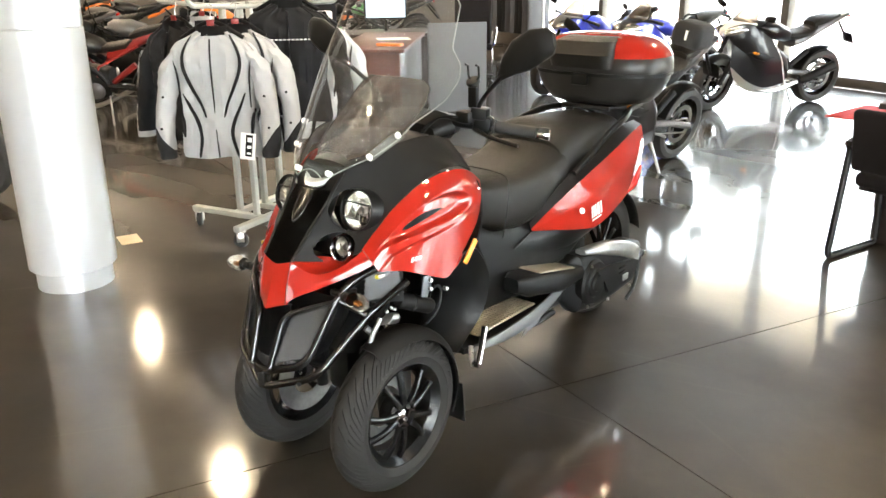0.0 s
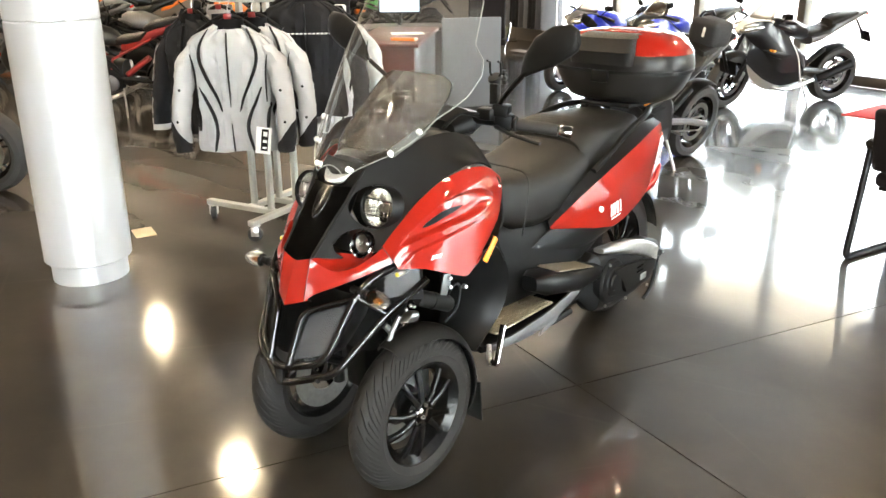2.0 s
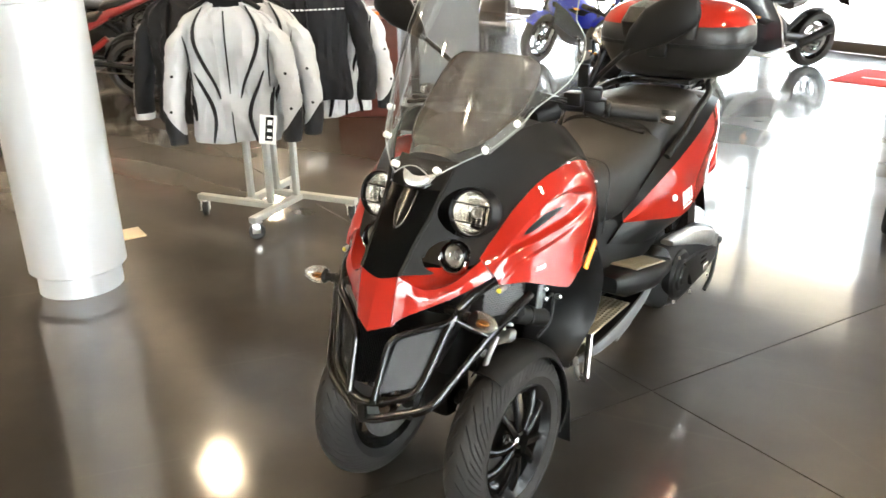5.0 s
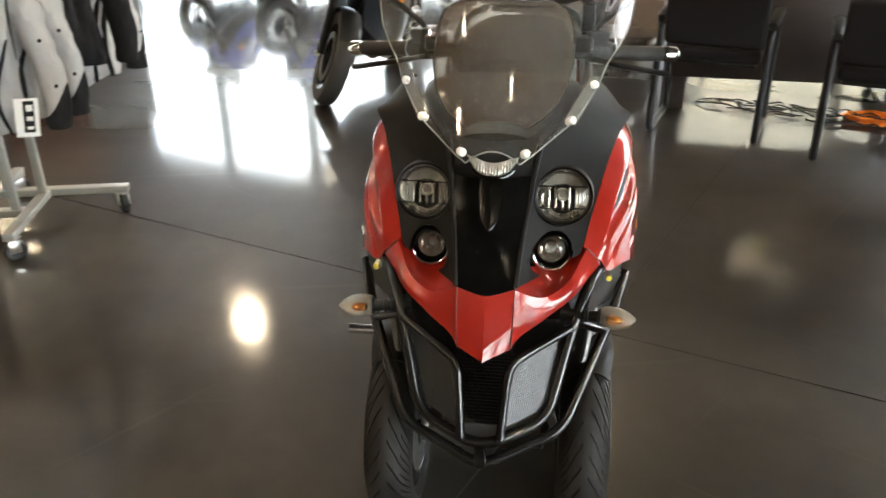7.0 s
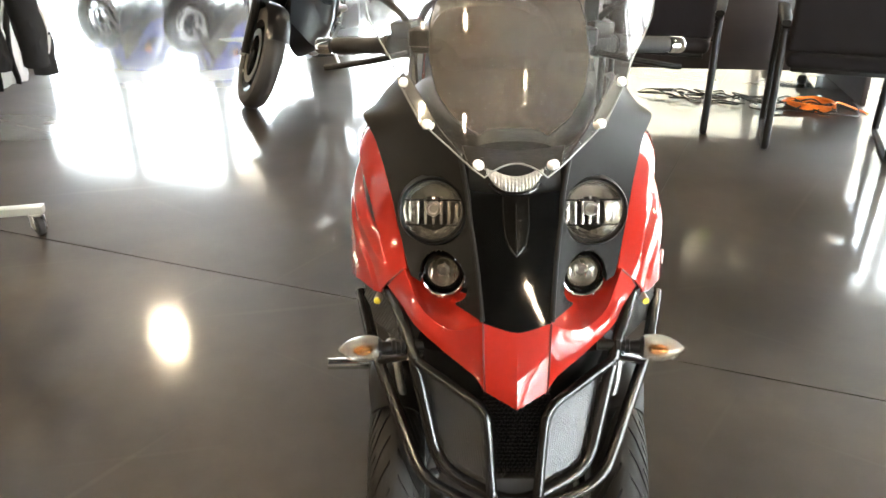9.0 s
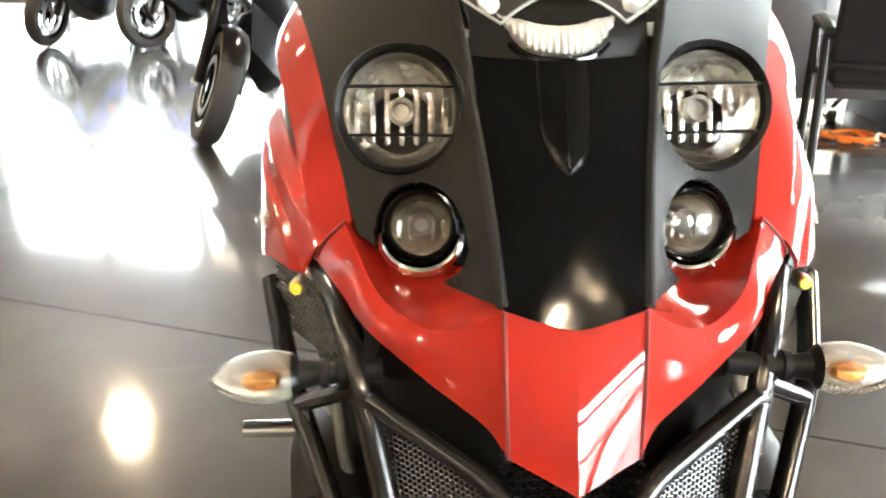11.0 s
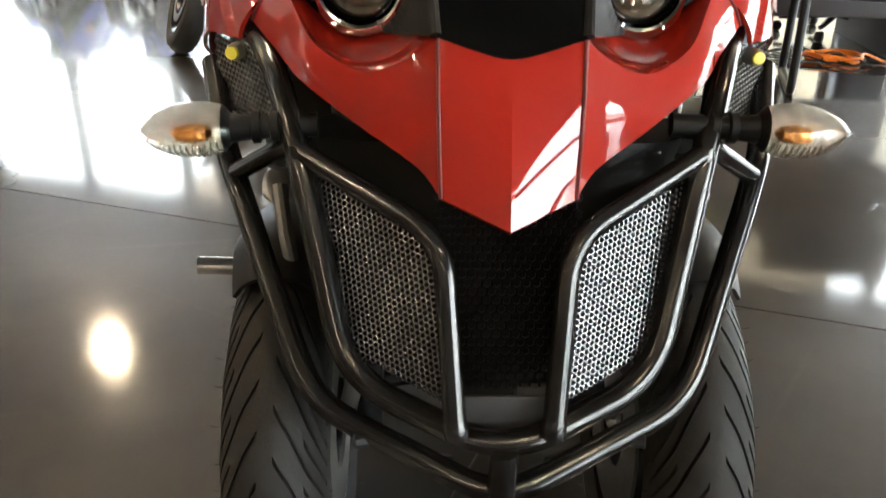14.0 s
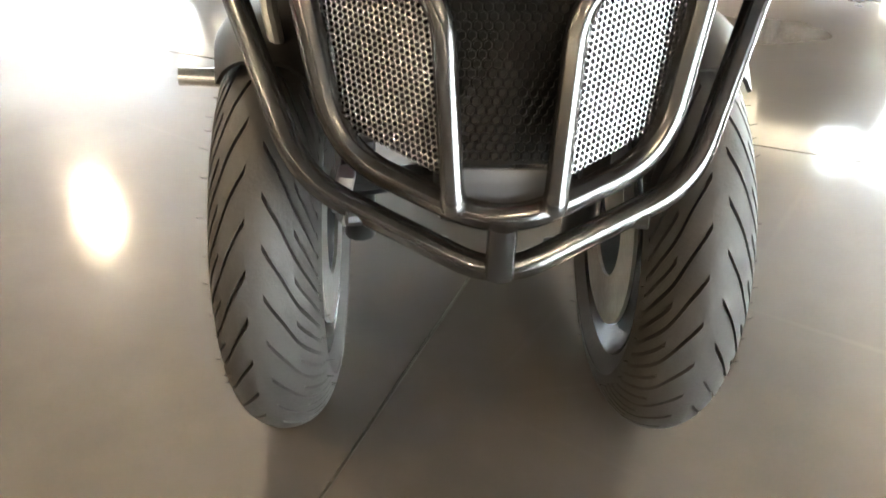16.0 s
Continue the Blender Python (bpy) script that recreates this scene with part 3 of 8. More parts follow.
def front_wheel(s):
    at = Matrix.Translation((s * TRACK, AXLE_Y, AXLE_Z))
    w = part("front_wheel", rim_barrel(bm_new(), 0.150, 0.043), M_RIM, SC)
    w.matrix_world = at
    add_spokes(w, 0.150, 0.043, s)
    t = part("tyre", tyre_bm.copy(), M_RUBBER, w, sharp=0.35)
    b = bm_new()
    for k in range(44):
        a = 2 * math.pi * (k + 0.4 * math.sin(k * 7.3)) / 44
        for e in (1, -1):
            x0 = e * (0.051 + 0.0015 * math.sin(k * 3.1))
            r0 = TYRE_R - 0.046
            p0 = Vector((x0, r0 * math.sin(a), r0 * math.cos(a)))
            ln = 0.006 + 0.003 * math.sin(k * 5.7 + e)
            tube(b, [p0, p0 + Vector((e * ln, 0.002 * math.sin(k), 0.0015))], 0.00035, 4)
    ws_ = part("rubber_whiskers", b, M_RUBBER, t)
    ws_["kind"] = "stuff"
    b = bm_new()
    m = basis((0, 0, 0), (s, 0, 0))
    lathe(b, [(0, 0.036), (0.010, 0.035), (0.015, 0.031), (0.017, 0.02), (0.017, 0)], m, 20)
    part("hub_cap", b, M_CHROME, w, "polished chrome hub cap")
    b = bm_new()
    lathe(b, [(0.017, 0.022), (0.040, 0.018), (0.046, 0.008), (0.046, -0.02), (0.017, -0.02)], m, 24)
    part("hub", b, M_RIM, w)
    for k in range(5):
        a = 2 * math.pi * k / 5 + 0.3
        b = bm_new()
        lathe(b, [(0, 0.028), (0.005, 0.028), (0.006, 0.024), (0.006, 0.015)], m @ Matrix.Translation((0.031 * math.cos(a), 0.031 * math.sin(a), 0)), 6)
        part("wheel_bolt", b, M_STEEL, w)
    b = bm_new()
    lathe(b, [(0.062, -0.042), (0.118, -0.042), (0.118, -0.046), (0.062, -0.046), (0.062, -0.042)], m, 40)
    part("brake_disc", b, M_DULLSTEEL, w, "drilled steel brake disc")
    b = bm_new()
    box(b, (-s * 0.055, 0.085, 0.05), (0.045, 0.06, 0.09), bev=0.012)
    part("brake_caliper", b, M_DULLSTEEL, w, "cast alloy brake caliper")
    b = bm_new()
    tube(b, rounded([(-s * 0.060, 0.085, 0.095), (-s * 0.070, 0.080, 0.15), (-s * 0.10, 0.06, 0.21), (-s * 0.13, 0.05, 0.30)], 0.04, 6), 0.0045, 8)
    part("brake_hose", b, M_DARK, w)


def fender(s):
    b = bm_new()
    rows = []
    for a in np.linspace(math.radians(-24), math.radians(112), 28):
        # angle from straight up, towards the rear
        edge = max(0.0, (abs(math.degrees(a) - 44) - 50) / 18)
        hw = 0.056 - 0.012 * min(1, edge)
        row = []
        for k in np.linspace(-1, 1, 11):
            r = TYRE_R + 0.020 - 0.030 * abs(k) ** 3.0
            row.append(Vector((s * TRACK + hw * k, AXLE_Y + r * math.sin(a), AXLE_Z + r * math.cos(a))))
        rows.append(row)
    grid_faces(b, rows)
    bmesh.ops.recalc_face_normals(b, faces=b.faces)
    bmesh.ops.solidify(b, geom=b.faces[:], thickness=0.004)
    f = part("front_fender", b, M_MATTE, SC, "matte black plastic mudguard")
    b = bm_new()
    box(b, (0, 0, 0), (0.09, 0.006, 0.14), Matrix.Translation((s * TRACK, AXLE_Y + 0.262, AXLE_Z - 0.075)) @ Matrix.Rotation(0.1, 4, "X"), bev=0.002)
    part("mud_flap", b, M_DARK, f)


for s in (1, -1):
    front_wheel(s)
    fender(s)

# rear wheel
rw = part("rear_wheel", rim_barrel(bm_new(), 0.178, 0.05), M_RIM, SC)
rw.matrix_world = Matrix.Translation((0, 1.50, 0.276))
add_spokes(rw, 0.178, 0.05, 1)
part("tyre", tyre_mesh(bm_new(), 0.276, 0.068, 0.180), M_RUBBER, rw, sharp=0.35)

# ---- red cowl
LOW = [(0, -0.234, 0.589), (0.050, -0.208, 0.605), (0.064, -0.190, 0.619), (0.087, -0.175, 0.632), (0.111, -0.158, 0.643),
       (0.161, -0.118, 0.669), (0.185, -0.078, 0.683), (0.212, -0.040, 0.702)]
LIP = [(0, -0.1865, 0.703), (0.053, -0.180, 0.715), (0.066, -0.172, 0.704), (0.088, -0.160, 0.690), (0.115, -0.143, 0.684),
       (0.150, -0.110, 0.697), (0.172, -0.070, 0.722), (0.184, -0.046, 0.738)]
MID = [(0, -0.212, 0.645), (0.052, -0.196, 0.660), (0.066, -0.185, 0.663), (0.088, -0.172, 0.662), (0.113, -0.155, 0.664),
       (0.158, -0.119, 0.683), (0.181, -0.076, 0.703), (0.202, -0.044, 0.720)]


b = bm_new()
rows = []
for k in np.linspace(-1, 1, 27):
    row = []
    for c in (LOW, MID, LIP):
        p = Vector(c[0]).lerp(Vector(c[1]), abs(k))
        row.append(Vector((math.copysign(p.x, k), p.y, p.z)))
    rows.append([row[0] + Vector((0, 0.012, -0.002)), row[0] + Vector((0, 0.003, -0.0025))] + spline(row, 10))
grid_faces(b, rows)
bmesh.ops.recalc_face_normals(b, faces=b.faces)
bmesh.ops.solidify(b, geom=b.faces[:], thickness=0.004)
nose = part("nose_cowl", b, M_RED, SC, "glossy red pointed nose", sharp=0.14)

BULB = Vector((0.1165, -0.050, 0.736))
HEAD_C = Vector((0.1345, -0.010, 0.830))


def cowl_wing(s):
    """The red cheek between nose and side panel with its scoop under the lower lamp."""
    b = bm_new()
    skin(b, [sx(LOW[1:], s), sx(MID[1:], s), sx(LIP[1:], s)], 26, 8, 0.004)
    w = part("cowl_wing", b, M_RED, SC, "glossy red front cowl cheek")
    b = bm_new()
    inner = [(0.054, -0.150, 0.722), (0.070, -0.095, 0.712), (0.088, -0.060, 0.702), (0.117, -0.046, 0.698), (0.146, -0.040, 0.704),
             (0.166, -0.034, 0.718), (0.180, -0.028, 0.742)]
    midl = [(0.0535, -0.170, 0.717), (0.068, -0.140, 0.705), (0.089, -0.112, 0.689), (0.116, -0.098, 0.683), (0.147, -0.078, 0.694),
            (0.169, -0.054, 0.718), (0.183, -0.038, 0.740)]
    skin(b, [sx(LIP[1:], s), sx(midl, s), sx(inner, s)], 26, 8, 0.003)
    part("lamp_scoop", b, M_RED, w, "red scoop below the fog lamp")


C1 = [(0.178, -0.044, 0.739), (0.186, -0.017, 0.769), (0.197, 0.013, 0.800), (0.207, 0.044, 0.831), (0.219, 0.083, 0.860),
      (0.232, 0.127, 0.887), (0.250, 0.195, 0.908), (0.252, 0.27, 0.905), (0.247, 0.330, 0.885), (0.238, 0.387, 0.848)]
C2 = [(0.208, -0.044, 0.716), (0.226, -0.012, 0.752), (0.240, 0.030, 0.785), (0.254, 0.075, 0.812), (0.266, 0.12, 0.838),
      (0.276, 0.18, 0.858), (0.281, 0.24, 0.862), (0.279, 0.29, 0.852), (0.273, 0.330, 0.832), (0.262, 0.362, 0.812)]
C3 = [(0.222, -0.040, 0.698), (0.240, -0.005, 0.722), (0.256, 0.035, 0.740), (0.270, 0.08, 0.755), (0.281, 0.125, 0.765),
      (0.290, 0.175, 0.770), (0.294, 0.22, 0.768), (0.293, 0.26, 0.762), (0.288, 0.29, 0.755), (0.280, 0.317, 0.746)]
C4 = [(0.226, -0.037, 0.687), (0.243, -0.012, 0.686), (0.257, 0.012, 0.683), (0.269, 0.038, 0.674), (0.279, 0.068, 0.662),
      (0.287, 0.100, 0.648), (0.292, 0.130, 0.636), (0.296, 0.158, 0.628), (0.299, 0.185, 0.642), (0.300, 0.210, 0.668)]


def side_panel(s):
    def shape(p, a, bb):
        # the long sunk scoop round the air slot, and the proud lower flap with its step
        d = ((a - 0.46) / 0.40) ** 2 + ((bb - 0.36 + 0.16 * (a - 0.46)) / 0.15) ** 2
        k = min(1.0, max(0.0, 1 - d) * 1.7)
        sink = 0.017 * k * k * (3 - 2 * k)
        edge = float(np.interp(a, (0.0, 0.06, 0.13, 0.45, 0.72, 0.90, 1.0), (1.02, 0.80, 0.66, 0.575, 0.47, 0.36, 0.34)))
        q = min(1.0, max(0.0, (bb - edge) / 0.035))
        rise = 0.0075 * q * q * (3 - 2 * q) * float(np.interp(a, (0.0, 0.5, 0.95), (1.0, 0.8, 0.1)))
        return Vector((p.x - s * (sink - rise), p.y, p.z))
    b = bm_new()
    skin(b, [sx(C1, s), sx(C2, s), sx(C3, s), sx(C4, s)], 96, 90, 0.004, shape)
    pnl = part("side_panel", b, M_RED, SC, "glossy red side fairing with a sunk air slot", sharp=0.7)
    # dark air slot in the scoop
    cs = [spline(sx(c, s), 49) for c in (C1, C2, C3, C4)]

    def surf(a, bb):
        row = [c[min(47, int(a * 48))].lerp(c[min(47, int(a * 48)) + 1], a * 48 - min(47, int(a * 48))) for c in cs]
        f = bb * 72
        sp = spline(row, 73)
        i = min(71, int(f))
        return shape(sp[i].lerp(sp[i + 1], f - i), a, bb)
    b = bm_new()
    rows = []
    for k in np.linspace(0, 1, 14):
        a = 0.27 + 0.32 * k
        c = 0.375 - 0.055 * (k - 0.5)
        h = 0.038 * math.sin(math.pi * min(1, k ** 0.7)) ** 0.8 + 0.002
        rows.append([surf(a, c - h) + Vector((s * 0.002, 0, 0)), surf(a, c) + Vector((s * 0.003, 0, 0.0)), surf(a, c + h) + Vector((s * 0.002, 0, 0))])
    grid_faces(b, rows)
    bmesh.ops.recalc_face_normals(b, faces=b.faces)
    bmesh.ops.solidify(b, geom=b.faces[:], thickness=0.003)
    part("air_slot", b, M_DARK, pnl, "black air slot")
    for q in ((0.252, 0.222, 0.910), (0.296, 0.160, 0.640), (0.272, 0.338, 0.838)):
        b = bm_new()
        lathe(b, [(0, 0.002), (0.002, 0.002), (0.0032, 0.0007), (0.0032, -0.002)], basis((s * q[0], q[1], q[2]), (s, -0.3, 0.2)), 12)
        part("panel_screw", b, M_STEEL, pnl)
    p0 = surf(0.33, 0.82)
    along, across = (surf(0.42, 0.78) - surf(0.26, 0.82)).normalized(), (surf(0.34, 0.70) - surf(0.34, 0.90)).normalized()
    ex = along * s
    ez = ex.cross(across).normalized()
    ey = ez.cross(ex)
    m = Matrix((ex, ey, ez)).transposed().to_4x4()
    m.translation = p0 + ez * 0.0022
    for i, glyph in enumerate("500"):
        b = text_mesh(glyph, 0.0155, m @ Matrix.Translation(((i - 1) * 0.0112, 0, 0)) @ Matrix.Diagonal((1.2, 1, 1, 1)), shear=0.35)
        part("badge_digit", b, M_STICKER, pnl, "white raised digit " + glyph)


for s in (1, -1):
    cowl_wing(s)
    side_panel(s)

# panel gaps beside the nose facet and at the cheek's outer end
for s in (1, -1):
    for k, nm in ((1, "panel_gap"), (-1, "panel_gap")):
        b = bm_new()
        q = [Vector(LOW[k]), Vector(MID[k]), Vector(LIP[k])]
        tube(b, spline([Vector((p.x * s, p.y - 0.0006, p.z)) for p in q], 12), 0.0016, 6)
        part(nm, b, pmat("dark_red_gap", (0.10, 0.004, 0.003), 0.5), nose)

# ---- gloss black centre column with carbon tongue
CE = [(0.053, -0.180, 0.716), (0.056, -0.154, 0.746), (0.060, -0.128, 0.778), (0.065, -0.099, 0.810), (0.071, -0.070, 0.844), (0.074, -0.040, 0.880)]
CC = [(0, -0.188, 0.703), (0, -0.166, 0.737), (0, -0.143, 0.770), (0, -0.117, 0.804), (0, -0.089, 0.840), (0, -0.058, 0.878)]
b = bm_new()
skin(b, [CE, [(x * 0.55, y * 0.45 + c[1] * 0.55 - 0.001, z * 0.5 + c[2] * 0.5) for (x, y, z), c in zip(CE, CC)], CC,
         [(-x * 0.55, y * 0.45 + c[1] * 0.55 - 0.001, z * 0.5 + c[2] * 0.5) for (x, y, z), c in zip(CE, CC)], sx(CE, -1)], 16, 17, 0.004)
cpanel = part("centre_panel", b, M_GLOSSBLACK, SC, "gloss black centre panel")
b = bm_new()
rows = []
for k in np.linspace(0, 1, 16) ** 2:
    z = 0.803 + 0.075 * k
    y = np.interp(z, [c[2] for c in CC], [c[1] for c in CC])
    hw = 0.0205 * math.sqrt(max(0.0, 1 - (1 - min(1.0, k / 0.62 + 0.004)) ** 2))
    rows.append([Vector((hw * q, y - 0.0045 + 0.004 * q * q, z)) for q in np.linspace(-1, 1, 9)])
grid_faces(b, rows)
bmesh.ops.recalc_face_normals(b, faces=b.faces)
bmesh.ops.solidify(b, geom=b.faces[:], thickness=0.003)
tongue = part("carbon_tongue", b, M_CARBON, cpanel, "carbon weave insert")
b = bm_new()
tube(b, [r_[0] for r_ in rows[::-1]] + [r_[-1] for r_ in rows], 0.0009, 6)
part("tongue_rim", b, M_TUBE, tongue)
# beaded rib down its middle
b = bm_new()
for z in np.arange(0.808, 0.868, 0.0021):
    y = float(np.interp(z, [c[2] for c in CC], [c[1] for c in CC])) - 0.0052
    lathe(b, [(0, 0.0011), (0.0007, 0.0008), (0.0010, 0.0)], basis((0, y, z), (0, -0.83, 0.55)), 6)
part("beaded_rib", b, M_TUBE, tongue)["kind"] = "stuff"

# ---- matte black lamp shells and hood
HI = [(0.0545, -0.178, 0.717), (0.0575, -0.152, 0.746), (0.0615, -0.126, 0.778), (0.0665, -0.097, 0.810), (0.073, -0.068, 0.844), (0.077, -0.045, 0.875),
      (0.088, -0.012, 0.925), (0.125, 0.045, 0.957), (0.165, 0.125, 0.992), (0.19, 0.22, 1.000), (0.195, 0.30, 0.975)]
HM = [(0.105, -0.098, 0.706), (0.110, -0.078, 0.738), (0.118, -0.054, 0.775), (0.126, -0.030, 0.805), (0.134, -0.008, 0.838), (0.142, 0.012, 0.865),
      (0.158, 0.052, 0.905), (0.182, 0.100, 0.938), (0.212, 0.160, 0.956), (0.228, 0.24, 0.958), (0.229, 0.31, 0.935)]
HO = [(0.172, -0.050, 0.728), (0.177, -0.040, 0.742), (0.187, -0.014, 0.773), (0.196, 0.012, 0.800), (0.204, 0.037, 0.826), (0.212, 0.062, 0.846),
      (0.226, 0.102, 0.876), (0.243, 0.150, 0.902), (0.267, 0.206, 0.925), (0.258, 0.270, 0.916), (0.246, 0.335, 0.888)]


LAMP_N = Vector((0.04, -0.95, 0.30)).normalized()
FOG_N = Vector((0.03, -0.98, 0.18)).normalized()


def hood(s):
    b = bm_new()
    skin(b, [sx(HI, s), sx(HM, s), sx(HO, s)], 120, 48, 0.0)
    for c, n, r in ((HEAD_C, LAMP_N, 0.0575), (BULB, FOG_N, 0.0395)):
        c, n = Vector((c.x * s, c.y, c.z)), Vector((n.x * s, n.y, n.z))
        gone, before = [], {v for v in b.verts if v.is_boundary}
        for f in b.faces:
            d = f.calc_center_median() - c
            q = d - n * d.dot(n)
            rr = 0.0435 if (r < 0.05 and q.z < 0.0) else r
            if q.length < rr and abs(d.dot(n)) < 0.10:
                gone.append(f)
        bmesh.ops.delete(b, geom=gone, context="FACES")
        # true circular rim round the opening
        for v in b.verts:
            if not v.is_boundary or v in before:
                continue
            d = v.co - c
            q = d - n * d.dot(n)
            if r * 0.75 < q.length < r * (1.25 if r > 0.05 else 1.5) and abs(d.dot(n)) < 0.10:
                v.co = c + n * d.dot(n) + q.normalized() * (0.0425 if (r < 0.05 and q.z < -0.002) else r)
    bmesh.ops.recalc_face_normals(b, faces=b.faces)
    bmesh.ops.solidify(b, geom=b.faces[:], thickness=0.004)
    return part("front_hood", b, M_MATTE, SC, "matte black plastic lamp hood")


M_CUP = pmat("polished_cup", (0.66, 0.65, 0.62), 0.13, 1.0, vary=0.15, scale=60, rvary=0.05)
M_SHIELD = pmat("bulb_shield_grey", (0.24, 0.235, 0.225), 0.35, 0.5, vary=0.2)
M_FOGREF = pmat("fog_reflector", (0.66, 0.64, 0.60), 0.14, 0.7, vary=0.5, scale=60, bump=0.9, bscale=55)


def round_lamp(s, c, r, parent, big):
    n = LAMP_N if big else FOG_N
    n = Vector((n.x * s, n.y, n.z))
    m = basis(Vector((s * c[0], c[1], c[2])) + n * (0.0 if big else 0.006), n)
    bz = 0.008 if big else 0.0075
    b = bm_new()
    lathe(b, [(r + bz, -0.045), (r + bz + (0.003 if big else 0.006), -0.022), (r + bz, -0.016), (r + bz, 0.004), (r + bz * 0.75, 0.009), (r + 0.002, 0.006), (r, 0.0), (r, -0.03)], m, 48)
    lamp = part("headlight" if big else "fog_lamp", b, M_DARK if big else M_GLOSSBLACK, parent, "round lamp in a black bezel")
    b = bm_new()
    prof = [(r, -0.002), (r * 0.94, -0.018), (r * 0.75, -0.032), (r * 0.45, -0.042), (r * 0.2, -0.046), (0, -0.046)]
    lathe(b, prof, m, 40)
    part("reflector", b, M_REFLECTOR if big else M_FOGREF, lamp, "faceted bright reflector")
    b = bm_new()
    lathe(b, [(0, 0.007), (r * 0.5, 0.006), (r * 0.85, 0.003), (r, -0.002)], m, 40)
    ln = part("lens", b, M_LENS, lamp, "clear glass lens")
    ln.visible_shadow = False
    b = bm_new()
    if big:
        lathe(b, [(0, -0.024), (0.007, -0.024), (0.0085, -0.014), (0.0115, -0.014), (0.0125, -0.018), (0.0125, -0.044)], m, 20)
        part("bulb_shield", b, M_SHIELD, lamp, "dark grey bulb shield")
        for y in (0.019, -0.023):
            h = math.sqrt(r * r - y * y) + 0.006
            b = bm_new()
            tube(b, [m @ Vector((-h, y, 0.003)), m @ Vector((-h * 0.6, y, 0.0095)), m @ Vector((h * 0.6, y, 0.0095)), m @ Vector((h, y, 0.003))], 0.0016, 6)
            part("guard_bar", b, M_DARK, lamp)
        for k in np.linspace(-0.8, 0.8, 7):
            b = bm_new()
            x = r * k
            h = math.sqrt(max(0.0, r * r - x * x)) * 0.82
            box(b, (x, -0.10 * r, -0.028 + 0.014 * k * k), (0.0055, h * 1.3, 0.006), m, bev=0.002)
            part("reflector_rib", b, M_REFLECTOR, lamp)
    else:
        lathe(b, [(0, -0.008), (0.006, -0.009), (0.011, -0.014), (0.013, -0.03)], m, 24)
        for kk in np.linspace(-0.75, 0.75, 5):
            b2 = bm_new()
            hh = r * math.sqrt(1 - kk * kk) * 0.8
            box(b2, (r * kk, -0.15 * r, -0.020 + 0.012 * kk * kk), (0.0040, hh * 1.2, 0.004), m, bev=0.0015)
            part("reflector_rib", b2, M_REFLECTOR, lamp)
        part("projector_lens", b, pmat("projector_glass", (0.25, 0.25, 0.26), 0.05, 0.5, coat=1.0), lamp)
        # chrome cup below
        b = bm_new()
        R1 = r + 0.0078
        rows = []
        for a in np.linspace(math.radians(188), math.radians(352), 34):
            k = math.sin((a - math.radians(188)) / math.radians(164) * math.pi) ** 0.5
            rows.append([m @ Vector((rr_ * math.cos(a), rr_ * math.sin(a), zz_)) for rr_, zz_ in
                         ((R1 - 0.001, -0.008), (R1, 0.006), (R1 + 0.0015 * k, 0.0085), (R1 + 0.004 * k + 0.0004, 0.0095), (R1 + 0.0095 * k + 0.0006, 0.0072), (R1 + 0.0120 * k + 0.001, -0.004))])
        grid_faces(b, rows)
        part("chrome_cup", b, M_CUP, lamp, "chrome half ring")
        for a in (243, 297):
            b = bm_new()
            ca = math.radians(a)
            box(b, (0, 0, 0), (0.007, 0.0025, 0.006), m @ Matrix.Translation(((R1 + 0.004) * math.cos(ca), (R1 + 0.004) * math.sin(ca), 0.011)) @ Matrix.Rotation(ca, 4, "Z"), bev=0.001)
            part("cup_lug", b, M_CUP, lamp)


for s in (1, -1):
    h = hood(s)
    round_lamp(s, HEAD_C, 0.0495, h, True)
    round_lamp(s, BULB, 0.0258, h, False)
    b = bm_new()
    blob(b, [((s * 0.125, 0.045, 0.655), (0.05, 0, 0), (0, 0.05, 0)), ((s * 0.125, 0.035, 0.70), (0.058, 0, 0), (0, 0.05, 0)), ((s * 0.128, 0.045, 0.75), (0.060, 0, 0), (0, 0.055, 0)),
             ((s * 0.132, 0.085, 0.82), (0.060, 0, 0), (0, 0.06, 0)), ((s * 0.14, 0.13, 0.88), (0.055, 0, 0), (0, 0.06, 0))], 20, 4)
    part("lamp_bucket", b, M_DARK, h)
    # raised edge beside the centre panel
    b = bm_new()
    tube(b, spline(sx(HI[:7], s), 24), 0.0045, 8)
    part("hood_edge", b, M_MATTE, h)

# ---- position lamp at the screen foot
b = bm_new()
rows = []
for k in np.linspace(0, 1, 7):
    row = []
    for q in np.linspace(-1, 1, 97):
        hw = 0.053
        top = 0.903 + 0.012 * q * q
        bot = 0.880 + 0.031 * abs(q) ** 3.4
        z = bot + (top - bot) * k
        bulge = (0.012 + 0.0013 * math.cos(q * 60.0)) * math.sin(math.pi * min(1, max(0, k))) ** 0.7
        row.append(Vector((hw * q, -0.052 - bulge + 0.55 * (z - 0.876) + 0.03 * q * q, z)))
    rows.append(row)
grid_faces(b, rows)
bmesh.ops.recalc_face_normals(b, faces=b.faces)
bmesh.ops.solidify(b, geom=b.faces[:], thickness=0.003)
pl = part("position_lamp", b, pmat("frosted_lens", (0.50, 0.50, 0.48), 0.12, 0.5, coat=1.0, vary=0.15, scale=60, bump=0.8, bscale=160), SC, "clear ribbed crescent position lamp")
b = bm_new()
tube(b, [Vector((0.056 * q, -0.052 + 0.03 * q * q + 0.55 * 0.03 * abs(q) ** 3.4, 0.877 + 0.031 * abs(q) ** 3.4)) for q in np.linspace(-1, 1, 22)], 0.003, 6)
part("lamp_rim", b, M_GLOSSBLACK, pl)


